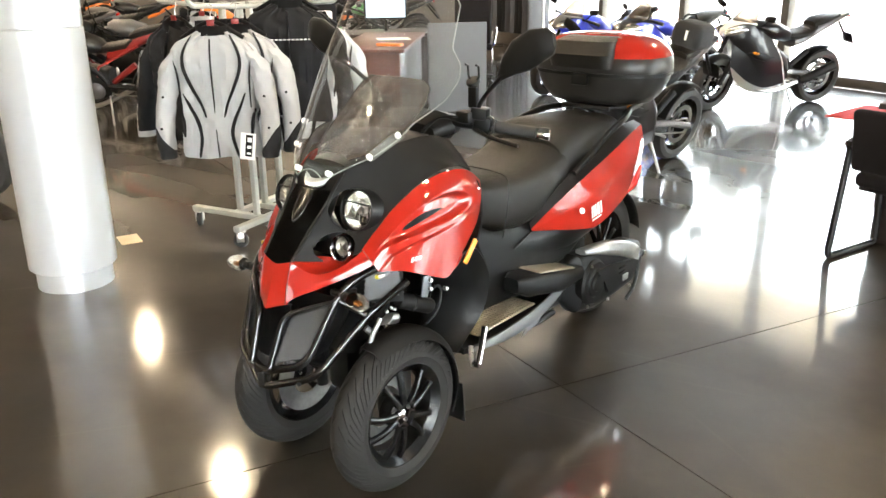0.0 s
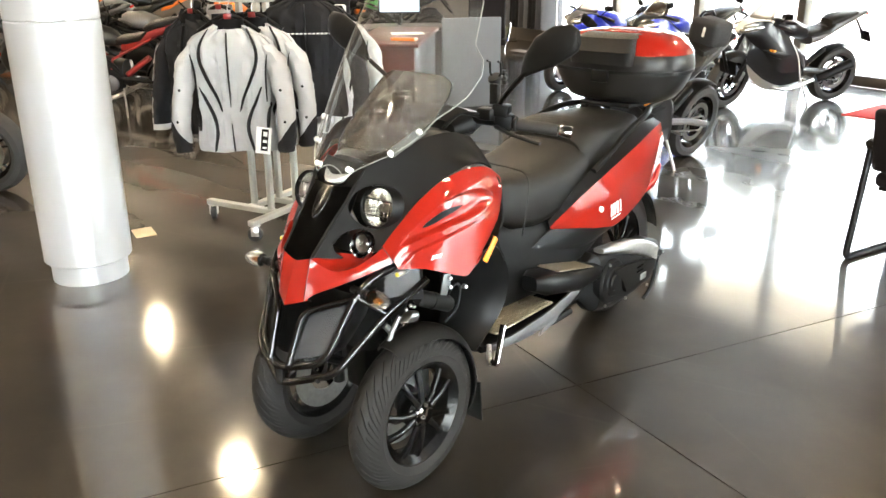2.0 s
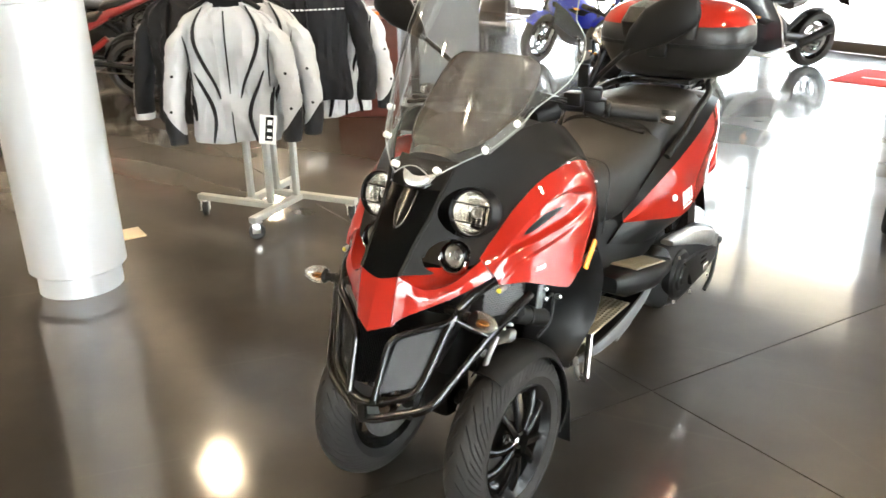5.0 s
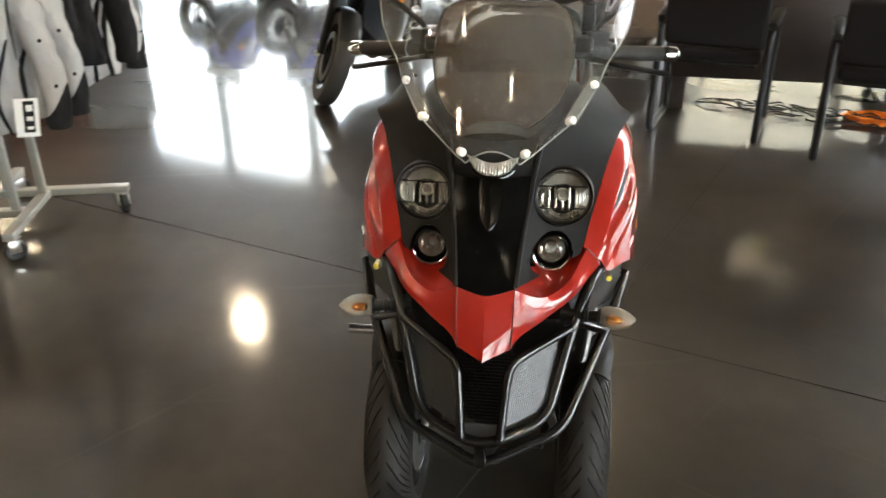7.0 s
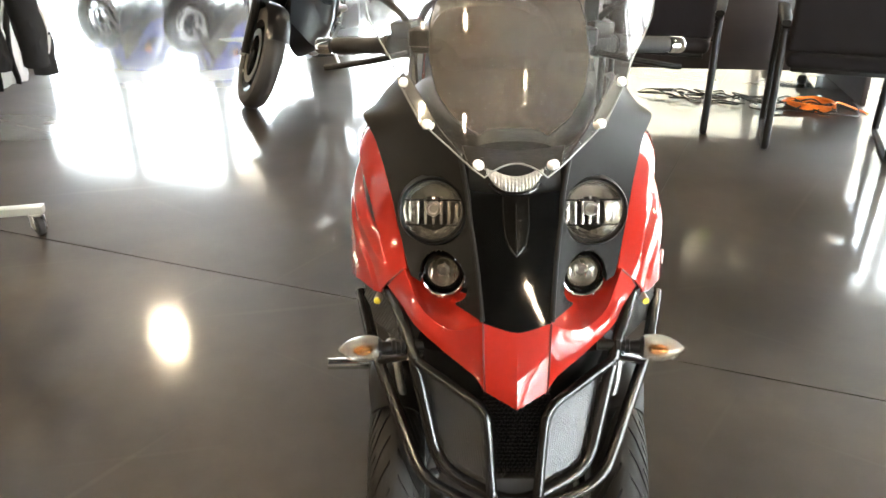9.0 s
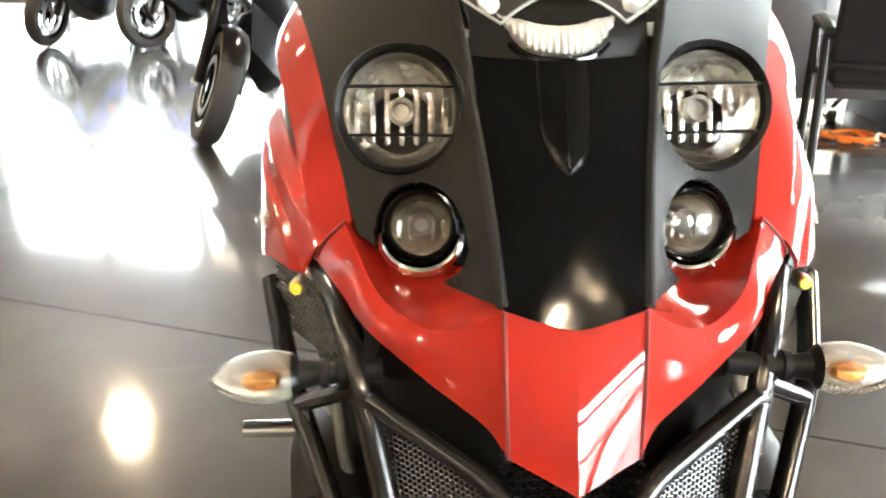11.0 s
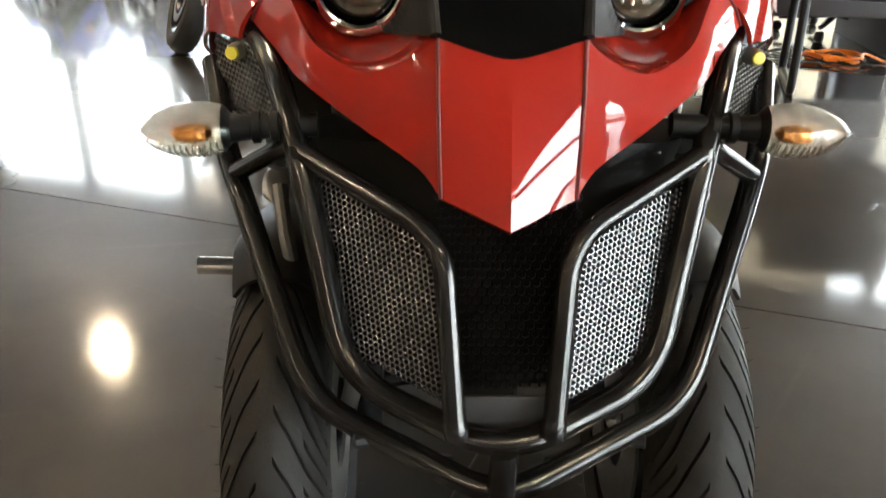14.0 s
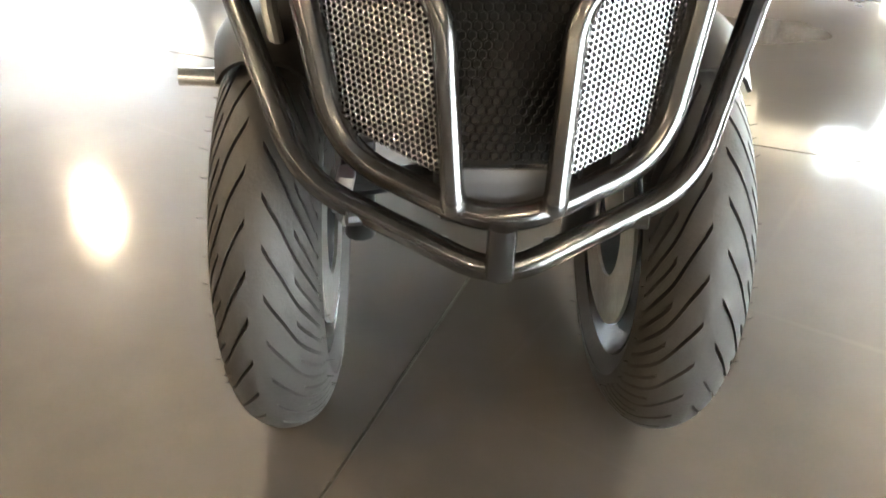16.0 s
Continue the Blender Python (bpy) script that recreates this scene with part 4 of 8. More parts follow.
# ---- windscreens
def screen_y(z):
    return float(np.interp(z, [0.90, 0.925, 1.0, 1.1, 1.2, 1.3, 1.42], [-0.062, -0.050, 0.000, 0.050, 0.105, 0.175, 0.265]))


def screen_w(z):
    return float(np.interp(z, [0.905, 0.925, 0.945, 0.967, 0.99, 1.018, 1.045, 1.075, 1.10, 1.15, 1.19, 1.23, 1.28, 1.34, 1.39, 1.42],
                           [0.050, 0.080, 0.112, 0.152, 0.172, 0.194, 0.205, 0.232, 0.250, 0.262, 0.256, 0.232, 0.225, 0.215, 0.175, 0.10]))


b = bm_new()
rows = []
for z in np.linspace(0.905, 1.42, 44):
    w = screen_w(z)
    row = []
    for q in np.linspace(-1, 1, 31):
        x = w * q
        zz = z + 0.024 * max(0.0, 1 - (x / 0.052) ** 2) * max(0.0, 1 - (z - 0.905) / 0.06)
        row.append(Vector((x, screen_y(zz) + 2.7 * x * x, zz)))
    rows.append(row)
grid_faces(b, rows)
edge = [r[0] for r in rows] + rows[-1][1:-1] + [r[-1] for r in rows[::-1]] + rows[0][::-1][1:-1]
ws = part("windscreen", b, M_CLEAR, SC, "tall clear acrylic touring windscreen")
ws.visible_shadow = False
b = bm_new()
tube(b, edge, 0.0015, 6, closed=True)
part("polished_edge", b, pmat("acrylic_edge", (0.22, 0.23, 0.22), 0.12, vary=0.05), ws, "bright polished edge")
for x, y, z in ((0.0605, -0.030, 0.925), (0.143, 0.039, 0.967), (0.184, 0.127, 1.018)):
    for s in (1, -1):
        b = bm_new()
        yy = screen_y(z) + 2.7 * x * x
        lathe(b, [(0, 0.006), (0.005, 0.0055), (0.0078, 0.003), (0.0082, -0.012)], basis((s * x, yy - 0.001, z), (s * x * 4, -1, 0.55)), 18)
        part("screen_bolt", b, M_WHITEPLASTIC, ws, "white screen bolt")
for s in (1, -1):
    # clear mounting strip between the two outer bolts
    b = bm_new()
    rows = []
    for k in np.linspace(-0.06, 1.06, 8):
        x, z = 0.143 + (0.184 - 0.143) * k, 0.967 + (1.018 - 0.967) * k
        row = []
        for off in (-0.013, 0.0, 0.013):
            xx, zz = x - off * 0.72, z + off * 0.62
            row.append(Vector((s * xx, screen_y(zz) + 2.7 * xx * xx + 0.006, zz)))
        rows.append(row)
    grid_faces(b, rows)
    bmesh.ops.recalc_face_normals(b, faces=b.faces)
    bmesh.ops.solidify(b, geom=b.faces[:], thickness=0.003)
    part("mounting_strip", b, pmat("grey_acrylic", (0.12, 0.12, 0.115), 0.12, vary=0.1, coat=0.6), ws, "grey glossy mounting strip")
# smoked inner screen
b = bm_new()
rows = []
for k in np.linspace(0, 1, 26):
    y0, z0 = 0.030 + 0.255 * k, 0.948 + 0.191 * k - 0.012 * math.sin(math.pi * k)
    w = np.interp(k, [0, 0.12, 0.3, 0.55, 0.8, 0.92, 0.97, 1.0], [0.060, 0.098, 0.128, 0.144, 0.143, 0.134, 0.122, 0.098])
    rows.append([Vector((w * q, y0 + 1.6 * (w * q) ** 2, z0 - 0.6 * (w * q) ** 2)) for q in np.linspace(-1, 1, 21)])
grid_faces(b, rows)
sm = part("inner_screen", b, M_SMOKE, SC, "smoked brown inner screen")
sm.visible_shadow = False
edge = [r[0] for r in rows] + [r[-1] for r in rows[::-1]]
b = bm_new()
tube(b, edge, 0.0018, 6)
part("screen_edge", b, M_DARK, sm)
# dark tray behind the position lamp, and the dash under the screen
b = bm_new()
skin(b, [[(-0.079, -0.030, 0.868), (-0.074, -0.020, 0.905), (-0.085, 0.02, 0.935)], [(0, -0.040, 0.868), (0, -0.030, 0.905), (0, 0.02, 0.925)], [(0.079, -0.030, 0.868), (0.074, -0.020, 0.905), (0.085, 0.02, 0.935)]], 10, 10, 0.006)
part("lamp_tray", b, M_DARK, SC)
b = bm_new()
blob(b, [((0, 0.03, 0.915), (0.07, 0, 0), (0, -0.02, 0.03)), ((0, 0.12, 0.925), (0.13, 0, 0), (0, -0.02, 0.05)), ((0, 0.24, 0.935), (0.17, 0, 0), (0, -0.02, 0.06)),
         ((0, 0.33, 0.93), (0.18, 0, 0), (0, -0.01, 0.05))], 24)
part("dashboard", b, M_DARK, SC)

# ---- crash bars
def bars():
    A = [(0.214, -0.020, 0.692), (0.184, -0.092, 0.667), (0.1655, -0.134, 0.622), (0.124, -0.214, 0.452)]
    b = bm_new()
    tube(b, rounded(A + [(0.0, -0.267, 0.417)] + sx(A[::-1], -1), 0.045, 10), 0.0108, 20)
    root = part("crash_bar", b, M_TUBE, SC, "black enamelled tubular crash bar")
    B = [(0.268, 0.030, 0.650), (0.241, -0.060, 0.597), (0.2296, -0.084, 0.578), (0.154, -0.209, 0.425)]
    b = bm_new()
    tube(b, rounded(B + [(0.0, -0.264, 0.370)] + sx(B[::-1], -1), 0.038, 10), 0.0105, 20)
    part("outer_tube", b, M_TUBE, root)
    for s in (1, -1):
        b = bm_new()
        tube(b, rounded(sx([(0.0375, -0.262, 0.440), (0.048, -0.213, 0.574), (0.164, -0.137, 0.617)], s), 0.032, 10), 0.0090, 18)
        part("grille_tube", b, M_TUBE, root)
        b = bm_new()
        tube(b, sx([(0.166, -0.132, 0.624), (0.2296, -0.084, 0.578)], s), 0.0085, 18)
        part("strut", b, M_TUBE, root)
        for q in ((0.0375, -0.262, 0.441), (0.163, -0.138, 0.616)):
            b = bm_new()
            lathe(b, [(0.0088, -0.010), (0.0098, -0.005), (0.0099, 0.001), (0.0089, 0.006)], basis((s * q[0], q[1], q[2]), (0.1 * s, 0.25, 1)), 18)
            part("weld", b, M_TUBE, root)
    b = bm_new()
    tube(b, [(0, -0.265, 0.420), (0, -0.264, 0.374)], 0.0115, 18)
    part("centre_strut", b, M_TUBE, root)
    return root


bars()


def perforated(corners, pitch, hole, thick, nsides=6):
    """A flat plate with round holes, inside four corners in order."""
    c = [Vector(p) for p in corners]
    o = c[0]
    e1 = (c[1] - c[0]).normalized()
    nrm = (c[1] - c[0]).cross(c[3] - c[0]).normalized()
    e2 = nrm.cross(e1)
    poly = [((p - o).dot(e1), (p - o).dot(e2)) for p in c]
    cx, cy = sum(p[0] for p in poly) / 4, sum(p[1] for p in poly) / 4

    def inside(x, y):
        r = True
        sgn = None
        for i in range(4):
            (x0, y0), (x1, y1) = poly[i], poly[(i + 1) % 4]
            k = (x1 - x0) * (y - y0) - (y1 - y0) * (x - x0)
            if sgn is None:
                sgn = k > 0
            r = r and ((k > 0) == sgn)
        return r
    b = bmesh.new()
    xs, ys = [p[0] for p in poly], [p[1] for p in poly]
    dy = pitch * math.sqrt(3) / 2
    j = 0
    y = min(ys)
    while y < max(ys):
        x = min(xs) + (pitch / 2 if j % 2 else 0)
        while x < max(xs):
            if inside(x, y):
                ring_o, ring_i, ring_b = [], [], []
                for k in range(12):
                    a = math.pi / 6 * k + math.pi / 6
                    ro = pitch / math.sqrt(3) * (1.0 if k % 2 == 0 else math.cos(math.pi / 6))
                    if nsides == 6:
                        ri = hole * (1.0 if k % 2 == 0 else math.cos(math.pi / 6))
                    else:
                        ri = hole
                    ca, sa = math.cos(a), math.sin(a)
                    ring_o.append(b.verts.new(o + e1 * (x + ro * ca) + e2 * (y + ro * sa)))
                    ring_i.append(b.verts.new(o + e1 * (x + ri * ca) + e2 * (y + ri * sa)))
                    ring_b.append(b.verts.new(o + e1 * (x + ri * ca) + e2 * (y + ri * sa) + nrm * thick))
                for k in range(12):
                    q = (k + 1) % 12
                    b.faces.new([ring_o[k], ring_o[q], ring_i[q], ring_i[k]])
                    b.faces.new([ring_i[k], ring_i[q], ring_b[q], ring_b[k]])
            x += pitch
        y += dy
        j += 1
    return b


for s in (1, -1):
    cor = sx([(0.040, -0.250, 0.447), (0.116, -0.205, 0.466), (0.160, -0.129, 0.608), (0.053, -0.198, 0.566)], s)
    part("perforated_panel", perforated(cor, 0.0049, 0.00165, 0.0006 * s, 12), M_PERF, SC, "perforated bright steel grille panel", recalc=False)["kind"] = "stuff"
    # added dark sheet that stands in for the shade seen through the holes
    q = [Vector(v) for v in cor]
    n = (q[1] - q[0]).cross(q[3] - q[0]).normalized()
    n = n if n.y > 0 else -n
    b = bm_new()
    b.faces.new([b.verts.new(v + n * 0.011) for v in q])
    bmesh.ops.solidify(b, geom=b.faces[:], thickness=0.003)
    part("hole_shade_sheet", b, M_DARK, SC)
part("hex_grille", perforated([(-0.046, -0.238, 0.456), (0.046, -0.238, 0.456), (0.056, -0.190, 0.60), (-0.056, -0.190, 0.60)], 0.0076, 0.0033, 0.004), pmat("grille_grey", (0.0032, 0.0035, 0.004), 0.55, 0.0, spec=0.12), SC, "black hexagon mesh grille", recalc=False)["kind"] = "stuff"
b = bm_new()
box(b, (0, 0, 0), (0.078, 0.005, 0.030), Matrix.Translation((0, -0.243, 0.440)) @ Matrix.Rotation(-0.1, 4, "X"), bev=0.003)
part("lower_plate", b, pmat("grey_plate", (0.022, 0.022, 0.023), 0.5, 0.2), SC, "grey steel plate")
# shroud behind the grilles
b = bm_new()
blob(b, [((0, -0.075, 0.62), (0.16, 0, 0), (0, 0.05, 0)), ((0, -0.09, 0.54), (0.13, 0, 0), (0, 0.05, 0)), ((0, -0.12, 0.47), (0.10, 0, 0), (0, 0.05, 0)),
         ((0, -0.13, 0.43), (0.07, 0, 0), (0, 0.06, 0))], 20, 4)
part("front_shroud", b, M_DARK, SC)
b = bm_new()
blob(b, [((0, 0.06, 0.69), (0.16, 0, 0), (0, 0.09, 0)), ((0, 0.03, 0.60), (0.15, 0, 0), (0, 0.13, 0)), ((0, 0.06, 0.48), (0.10, 0, 0), (0, 0.10, 0)), ((0, 0.08, 0.38), (0.07, 0, 0), (0, 0.08, 0))], 20, 4)
part("inner_body", b, M_DARK, SC)


# ---- turn signals
M_SIGNAL = pmat("signal_reflector", (0.84, 0.83, 0.80), 0.14, 0.75, vary=0.12, scale=90, bump=0.45, bscale=130)


def indicator(s):
    c = Vector((0.244, -0.127, 0.6334)) if s > 0 else Vector((-0.254, -0.1275, 0.631))
    ax = Vector((s, -0.08, -0.02)).normalized()
    m = basis(c, ax)
    b = bm_new()
    secs = []
    for k in np.linspace(0, 1, 16):
        z = -0.034 + 0.072 * k
        r = 0.0245 * (max(0.0, 1 - ((k - 0.36) / 0.66) ** 2) ** 0.75) + 0.0008
        if k < 0.36:
            r = 0.0245 * (0.72 + 0.28 * math.sin(math.pi / 2 * k / 0.36))
        secs.append((m @ Vector((0, 0, z)), m.to_3x3() @ Vector((r * 0.95, 0, 0)), m.to_3x3() @ Vector((0, r * 0.88, 0))))
    blob(b, secs, 22, 2.0)
    ind = part("turn_signal", b, M_LENS, SC, "clear teardrop turn signal with an amber bulb")
    ind.visible_shadow = False
    b = bm_new()
    blob(b, [(m @ Vector((0, -0.003, z)), m.to_3x3() @ Vector((r, 0, 0)), m.to_3x3() @ Vector((0, r * 0.7, 0))) for z, r in ((-0.020, 0.003), (-0.016, 0.0085), (-0.005, 0.0112), (0.007, 0.0085), (0.012, 0.003))], 12)
    part("amber_bulb", b, M_AMBERBULB, ind, "amber bulb")
    b = bm_new()
    secs = []
    for k in np.linspace(0, 1, 10):
        z = -0.030 + 0.066 * k
        r = 0.0225 * (max(0.02, 1 - ((k - 0.33) / 0.68) ** 2) ** 0.75)
        secs.append((z, r))
    rows = []
    for z, r in secs:
        row = []
        for a in np.linspace(-1.45, 1.45, 12):
            e = Vector((0, 1, 0))
            uvec = ax.cross(e).normalized()
            row.append(m @ Vector((0, 0, z)) + (e * math.cos(a) + uvec * math.sin(a)) * r)
        rows.append(row)
    grid_faces(b, rows)
    bmesh.ops.solidify(b, geom=b.faces[:], thickness=0.001)
    part("reflector", b, M_SIGNAL, ind, "bright reflector behind the bulb")
    for k in np.linspace(0.10, 0.86, 13):
        z = -0.034 + 0.072 * k
        r = 0.0245 * (max(0.0, 1 - ((k - 0.36) / 0.66) ** 2) ** 0.75)
        if k < 0.36:
            r = 0.0245 * (0.72 + 0.28 * math.sin(math.pi / 2 * k / 0.36))
        uvec = ax.cross(Vector((0, 1, 0))).normalized()
        up = uvec if uvec.z > 0 else -uvec
        arc = [c + ax * z + (up * math.sin(a) * 0.90 - Vector((0, 1, 0)) * math.cos(a) * 0.90) * r for a in np.linspace(-1.5, -0.35, 7)]
        b = bm_new()
        tube(b, arc, 0.0011, 5)
        part("lens_rib", b, M_SIGNAL, ind)
    b = bm_new()
    lathe(b, [(0.0, -0.105), (0.010, -0.105), (0.010, -0.075), (0.013, -0.074), (0.013, -0.068), (0.010, -0.067), (0.010, -0.060), (0.013, -0.059), (0.013, -0.053), (0.010, -0.052), (0.012, -0.036), (0.019, -0.030), (0, -0.03)], m, 16)
    part("stalk", b, M_DARK, ind, "black rubber stalk")


for s in (1, -1):
    indicator(s)
    b = bm_new()
    m = basis((s * 0.231, -0.046, 0.675), (s * 0.15, -1, 0.05))
    lathe(b, [(0.0075, -0.05), (0.0075, -0.004), (0.0068, 0.0)], m, 16)
    sl = part("marker_sleeve", b, M_STEEL, SC)
    b = bm_new()
    lathe(b, [(0, 0.003), (0.0055, 0.002), (0.0066, -0.002)], m, 16)
    part("yellow_tip", b, M_YELLOW, sl, "yellow end tip")
    # side mesh and radiator fins behind the turn signal
    cor = sx([(0.195, -0.060, 0.600), (0.255, 0.010, 0.610), (0.258, 0.012, 0.680), (0.200, -0.058, 0.684)], s)
    part("side_mesh", perforated(cor, 0.0062, 0.0021, 0.002 * s, 12), M_SILVERPAINT, SC, "perforated side mesh", recalc=False)["kind"] = "stuff"
    b = bm_new()
    slab(b, [(0, 0), (0.09, 0), (0.09, 0.10), (0, 0.10)], 0, 0.006, Matrix.Translation((s * 0.19, -0.035, 0.59)) @ Matrix.Rotation(math.radians(48 if s > 0 else 132), 4, "Z") @ Matrix.Rotation(math.radians(90), 4, "X"))
    part("mesh_backing", b, M_DARK, SC)

# ---- front suspension between the wheels
for s in (1, -1):
    for z in (0.395, 0.275):
        b = bm_new()
        tube(b, [(0.02 * s, AXLE_Y + 0.02, z + 0.015), (s * (TRACK - 0.055), AXLE_Y + 0.01, z)], 0.015, 10)
        part("suspension_arm", b, M_DARK, SC, "dark cast suspension arm")
    b = bm_new()
    tube(b, [(s * (TRACK - 0.075), AXLE_Y + 0.03, 0.20), (s * (TRACK - 0.075), AXLE_Y + 0.01, 0.47)], 0.019, 12)
    part("fork_leg", b, M_DARK, SC)
    b = bm_new()
    tube(b, spline([(s * 0.12, 0.05, 0.56), (s * 0.17, 0.0, 0.50), (s * 0.17, 0.05, 0.42), (s * (TRACK - 0.08), 0.06, 0.33)], 16), 0.005, 8)
    part("brake_hose", b, M_DARK, SC)
    b = bm_new()
    box(b, (s * (TRACK - 0.085), AXLE_Y - 0.055, 0.345), (0.030, 0.022, 0.050), bev=0.005)
    part("axle_bracket", b, M_DARK, SC)
    b = bm_new()
    tube(b, spline([(s * 0.155, -0.02, 0.50), (s * 0.175, 0.0, 0.47), (s * 0.19, 0.02, 0.455)], 8), 0.010, 8)
    part("steering_link", b, M_SILVERPAINT, SC)
    b = bm_new()
    m = basis((s * 0.205, 0.060, 0.570), Vector((s * 0.020, 0.115, -0.052)))
    lathe(b, [(0, 0.0), (0.018, 0.0), (0.022, 0.004), (0.0235, 0.010), (0.0235, 0.050), (0.0255, 0.052), (0.0255, 0.060), (0.0235, 0.062), (0.0235, 0.118), (0.021, 0.124), (0, 0.124)], m, 24)
    part("air_duct", b, M_MATTE, SC, "black plastic cylinder above the mudguard")
    b = bm_new()
    tube(b, spline([(s * 0.222, 0.158, 0.535), (s * 0.232, 0.178, 0.575), (s * 0.228, 0.215, 0.560), (s * 0.225, 0.205, 0.495), (s * 0.21, 0.17, 0.46)], 22), 0.0042, 8)
    part("rubber_hose", b, M_DARK, SC)
    b = bm_new()
    slab(b, [(0.0, -0.030), (0.030, -0.036), (0.044, -0.020), (0.044, 0.026), (0.014, 0.030)], 0, 0.005, Matrix.Translation((s * 0.222, 0.132, 0.586)) @ Matrix.Rotation(math.radians(90), 4, "Z") @ Matrix.Rotation(math.radians(90), 4, "X"), bev=0.0012)
    mb = part("mount_bracket", b, M_SILVERPAINT, SC, "grey pressed steel bracket")
    for q in ((0.168, 0.600), (0.168, 0.574)):
        b = bm_new()
        lathe(b, [(0, 0.006), (0.005, 0.005), (0.0065, 0.0), (0.0065, -0.006)], basis((s * 0.231, q[0], q[1]), (s, -0.2, 0.1)), 12)
        part("bracket_bolt", b, M_STEEL, mb)
    b = bm_new()
    lathe(b, [(0, 0.006), (0.005, 0.005), (0.0065, 0.0), (0.0065, -0.010)], basis((s * 0.235, 0.232, 0.556), (s, -0.2, 0.1)), 12)
    part("liner_bolt", b, M_STEEL, SC)
    # alloy steering knuckle and its drop link
    b = bm_new()
    blob(b, [((s * 0.205, -0.012, 0.528), (0.008, 0, 0), (0, 0.010, 0.006)), ((s * 0.212, 0.008, 0.533), (0.014, 0, 0), (0, 0.014, 0.012)), ((s * 0.215, 0.030, 0.527), (0.014, 0, 0), (0, 0.014, 0.012)), ((s * 0.214, 0.046, 0.517), (0.007, 0, 0), (0, 0.006, 0.007))], 14, 3)
    kn = part("steering_knuckle", b, M_DULLSTEEL, SC, "bare cast alloy knuckle")
    b = bm_new()
    tube(b, [(s * 0.205, -0.012, 0.540), (s * 0.198, -0.036, 0.500), (s * 0.192, -0.044, 0.47)], 0.0075, 10)
    part("drop_link", b, M_DULLSTEEL, kn)
    for q in ((0.004, 0.556), (0.022, 0.561), (0.036, 0.553)):
        b = bm_new()
        lathe(b, [(0, 0.007), (0.0045, 0.005), (0.0058, 0.0), (0.0058, -0.008)], basis((s * 0.214, q[0], q[1]), (s * 0.7, -0.6, 0.4)), 6)
        part("hex_nut", b, M_DULLSTEEL, kn)
    # bright caliper hardware between the wheels
    b = bm_new()
    box(b, (0, 0, 0), (0.018, 0.020, 0.060), Matrix.Translation((s * (TRACK - 0.068), AXLE_Y - 0.085, 0.325)) @ Matrix.Rotation(0.35, 4, "X") @ Matrix.Rotation(-0.2 * s, 4, "Y"), bev=0.005)
    ch_ = part("caliper_bracket", b, M_ALU, SC, "bare alloy caliper bracket")
    for z in (0.300,):
        b = bm_new()
        lathe(b, [(0, 0.012), (0.006, 0.010), (0.008, 0.002), (0.008, -0.010)], basis((s * (TRACK - 0.070), AXLE_Y - 0.098, z), (-s * 0.3, -1, 0.1)), 6)
        part("bracket_bolt", b, M_DULLSTEEL, ch_)
    b = bm_new()
    tube(b, rounded([(s * 0.118, -0.235, 0.405), (s * 0.090, -0.225, 0.402), (s * 0.062, -0.238, 0.390), (s * 0.040, -0.230, 0.380)], 0.02), 0.006, 8)
    part("wiring_conduit", b, M_DARK, SC)
b = bm_new()
box(b, (0, AXLE_Y + 0.03, 0.34), (0.09, 0.11, 0.20), bev=0.02)
part("suspension_block", b, M_DARK, SC)

# ---- leg shields, reflectors, tunnel and footboards
def leg_shield(s):
    b = bm_new()
    outer = sx([(0.290, 0.200, 0.640), (0.303, 0.268, 0.690), (0.302, 0.330, 0.620), (0.288, 0.366, 0.545), (0.278, 0.345, 0.450), (0.262, 0.250, 0.350)], s)
    mid = sx([(0.235, 0.21, 0.64), (0.245, 0.25, 0.655), (0.250, 0.290, 0.600), (0.245, 0.315, 0.530), (0.238, 0.305, 0.445), (0.222, 0.245, 0.345)], s)
    inn = sx([(0.12, 0.17, 0.64), (0.12, 0.20, 0.65), (0.12, 0.24, 0.600), (0.12, 0.26, 0.530), (0.12, 0.26, 0.445), (0.12, 0.22, 0.340)], s)
    skin(b, [outer, mid, inn], 24, 12, 0.005)
    ls = part("leg_shield", b, M_DARK, SC, "black plastic leg shield")
    b = bm_new()
    back = sx([(0.262, 0.365, 0.815), (0.285, 0.340, 0.74), (0.298, 0.300, 0.695), (0.302, 0.335, 0.62), (0.288, 0.369, 0.545), (0.278, 0.348, 0.450), (0.255, 0.26, 0.35)], s)
    bk2 = sx([(0.10, 0.50, 0.80), (0.10, 0.46, 0.74), (0.10, 0.43, 0.69), (0.10, 0.42, 0.62), (0.10, 0.41, 0.54), (0.10, 0.40, 0.45), (0.10, 0.38, 0.33)], s)
    skin(b, [back, bk2], 20, 6, 0.004)
    part("inner_shield", b, M_MATTE, ls)
    b = bm_new()
    m = Matrix.Translation((s * 0.3035, 0.257, 0.678)) @ Matrix.Rotation(math.radians(-41), 4, "X")
    box(b, (0, 0, 0), (0.008, 0.020, 0.078), m, bev=0.0035)
    part("side_reflector", b, M_AMBER, ls, "amber side reflector")


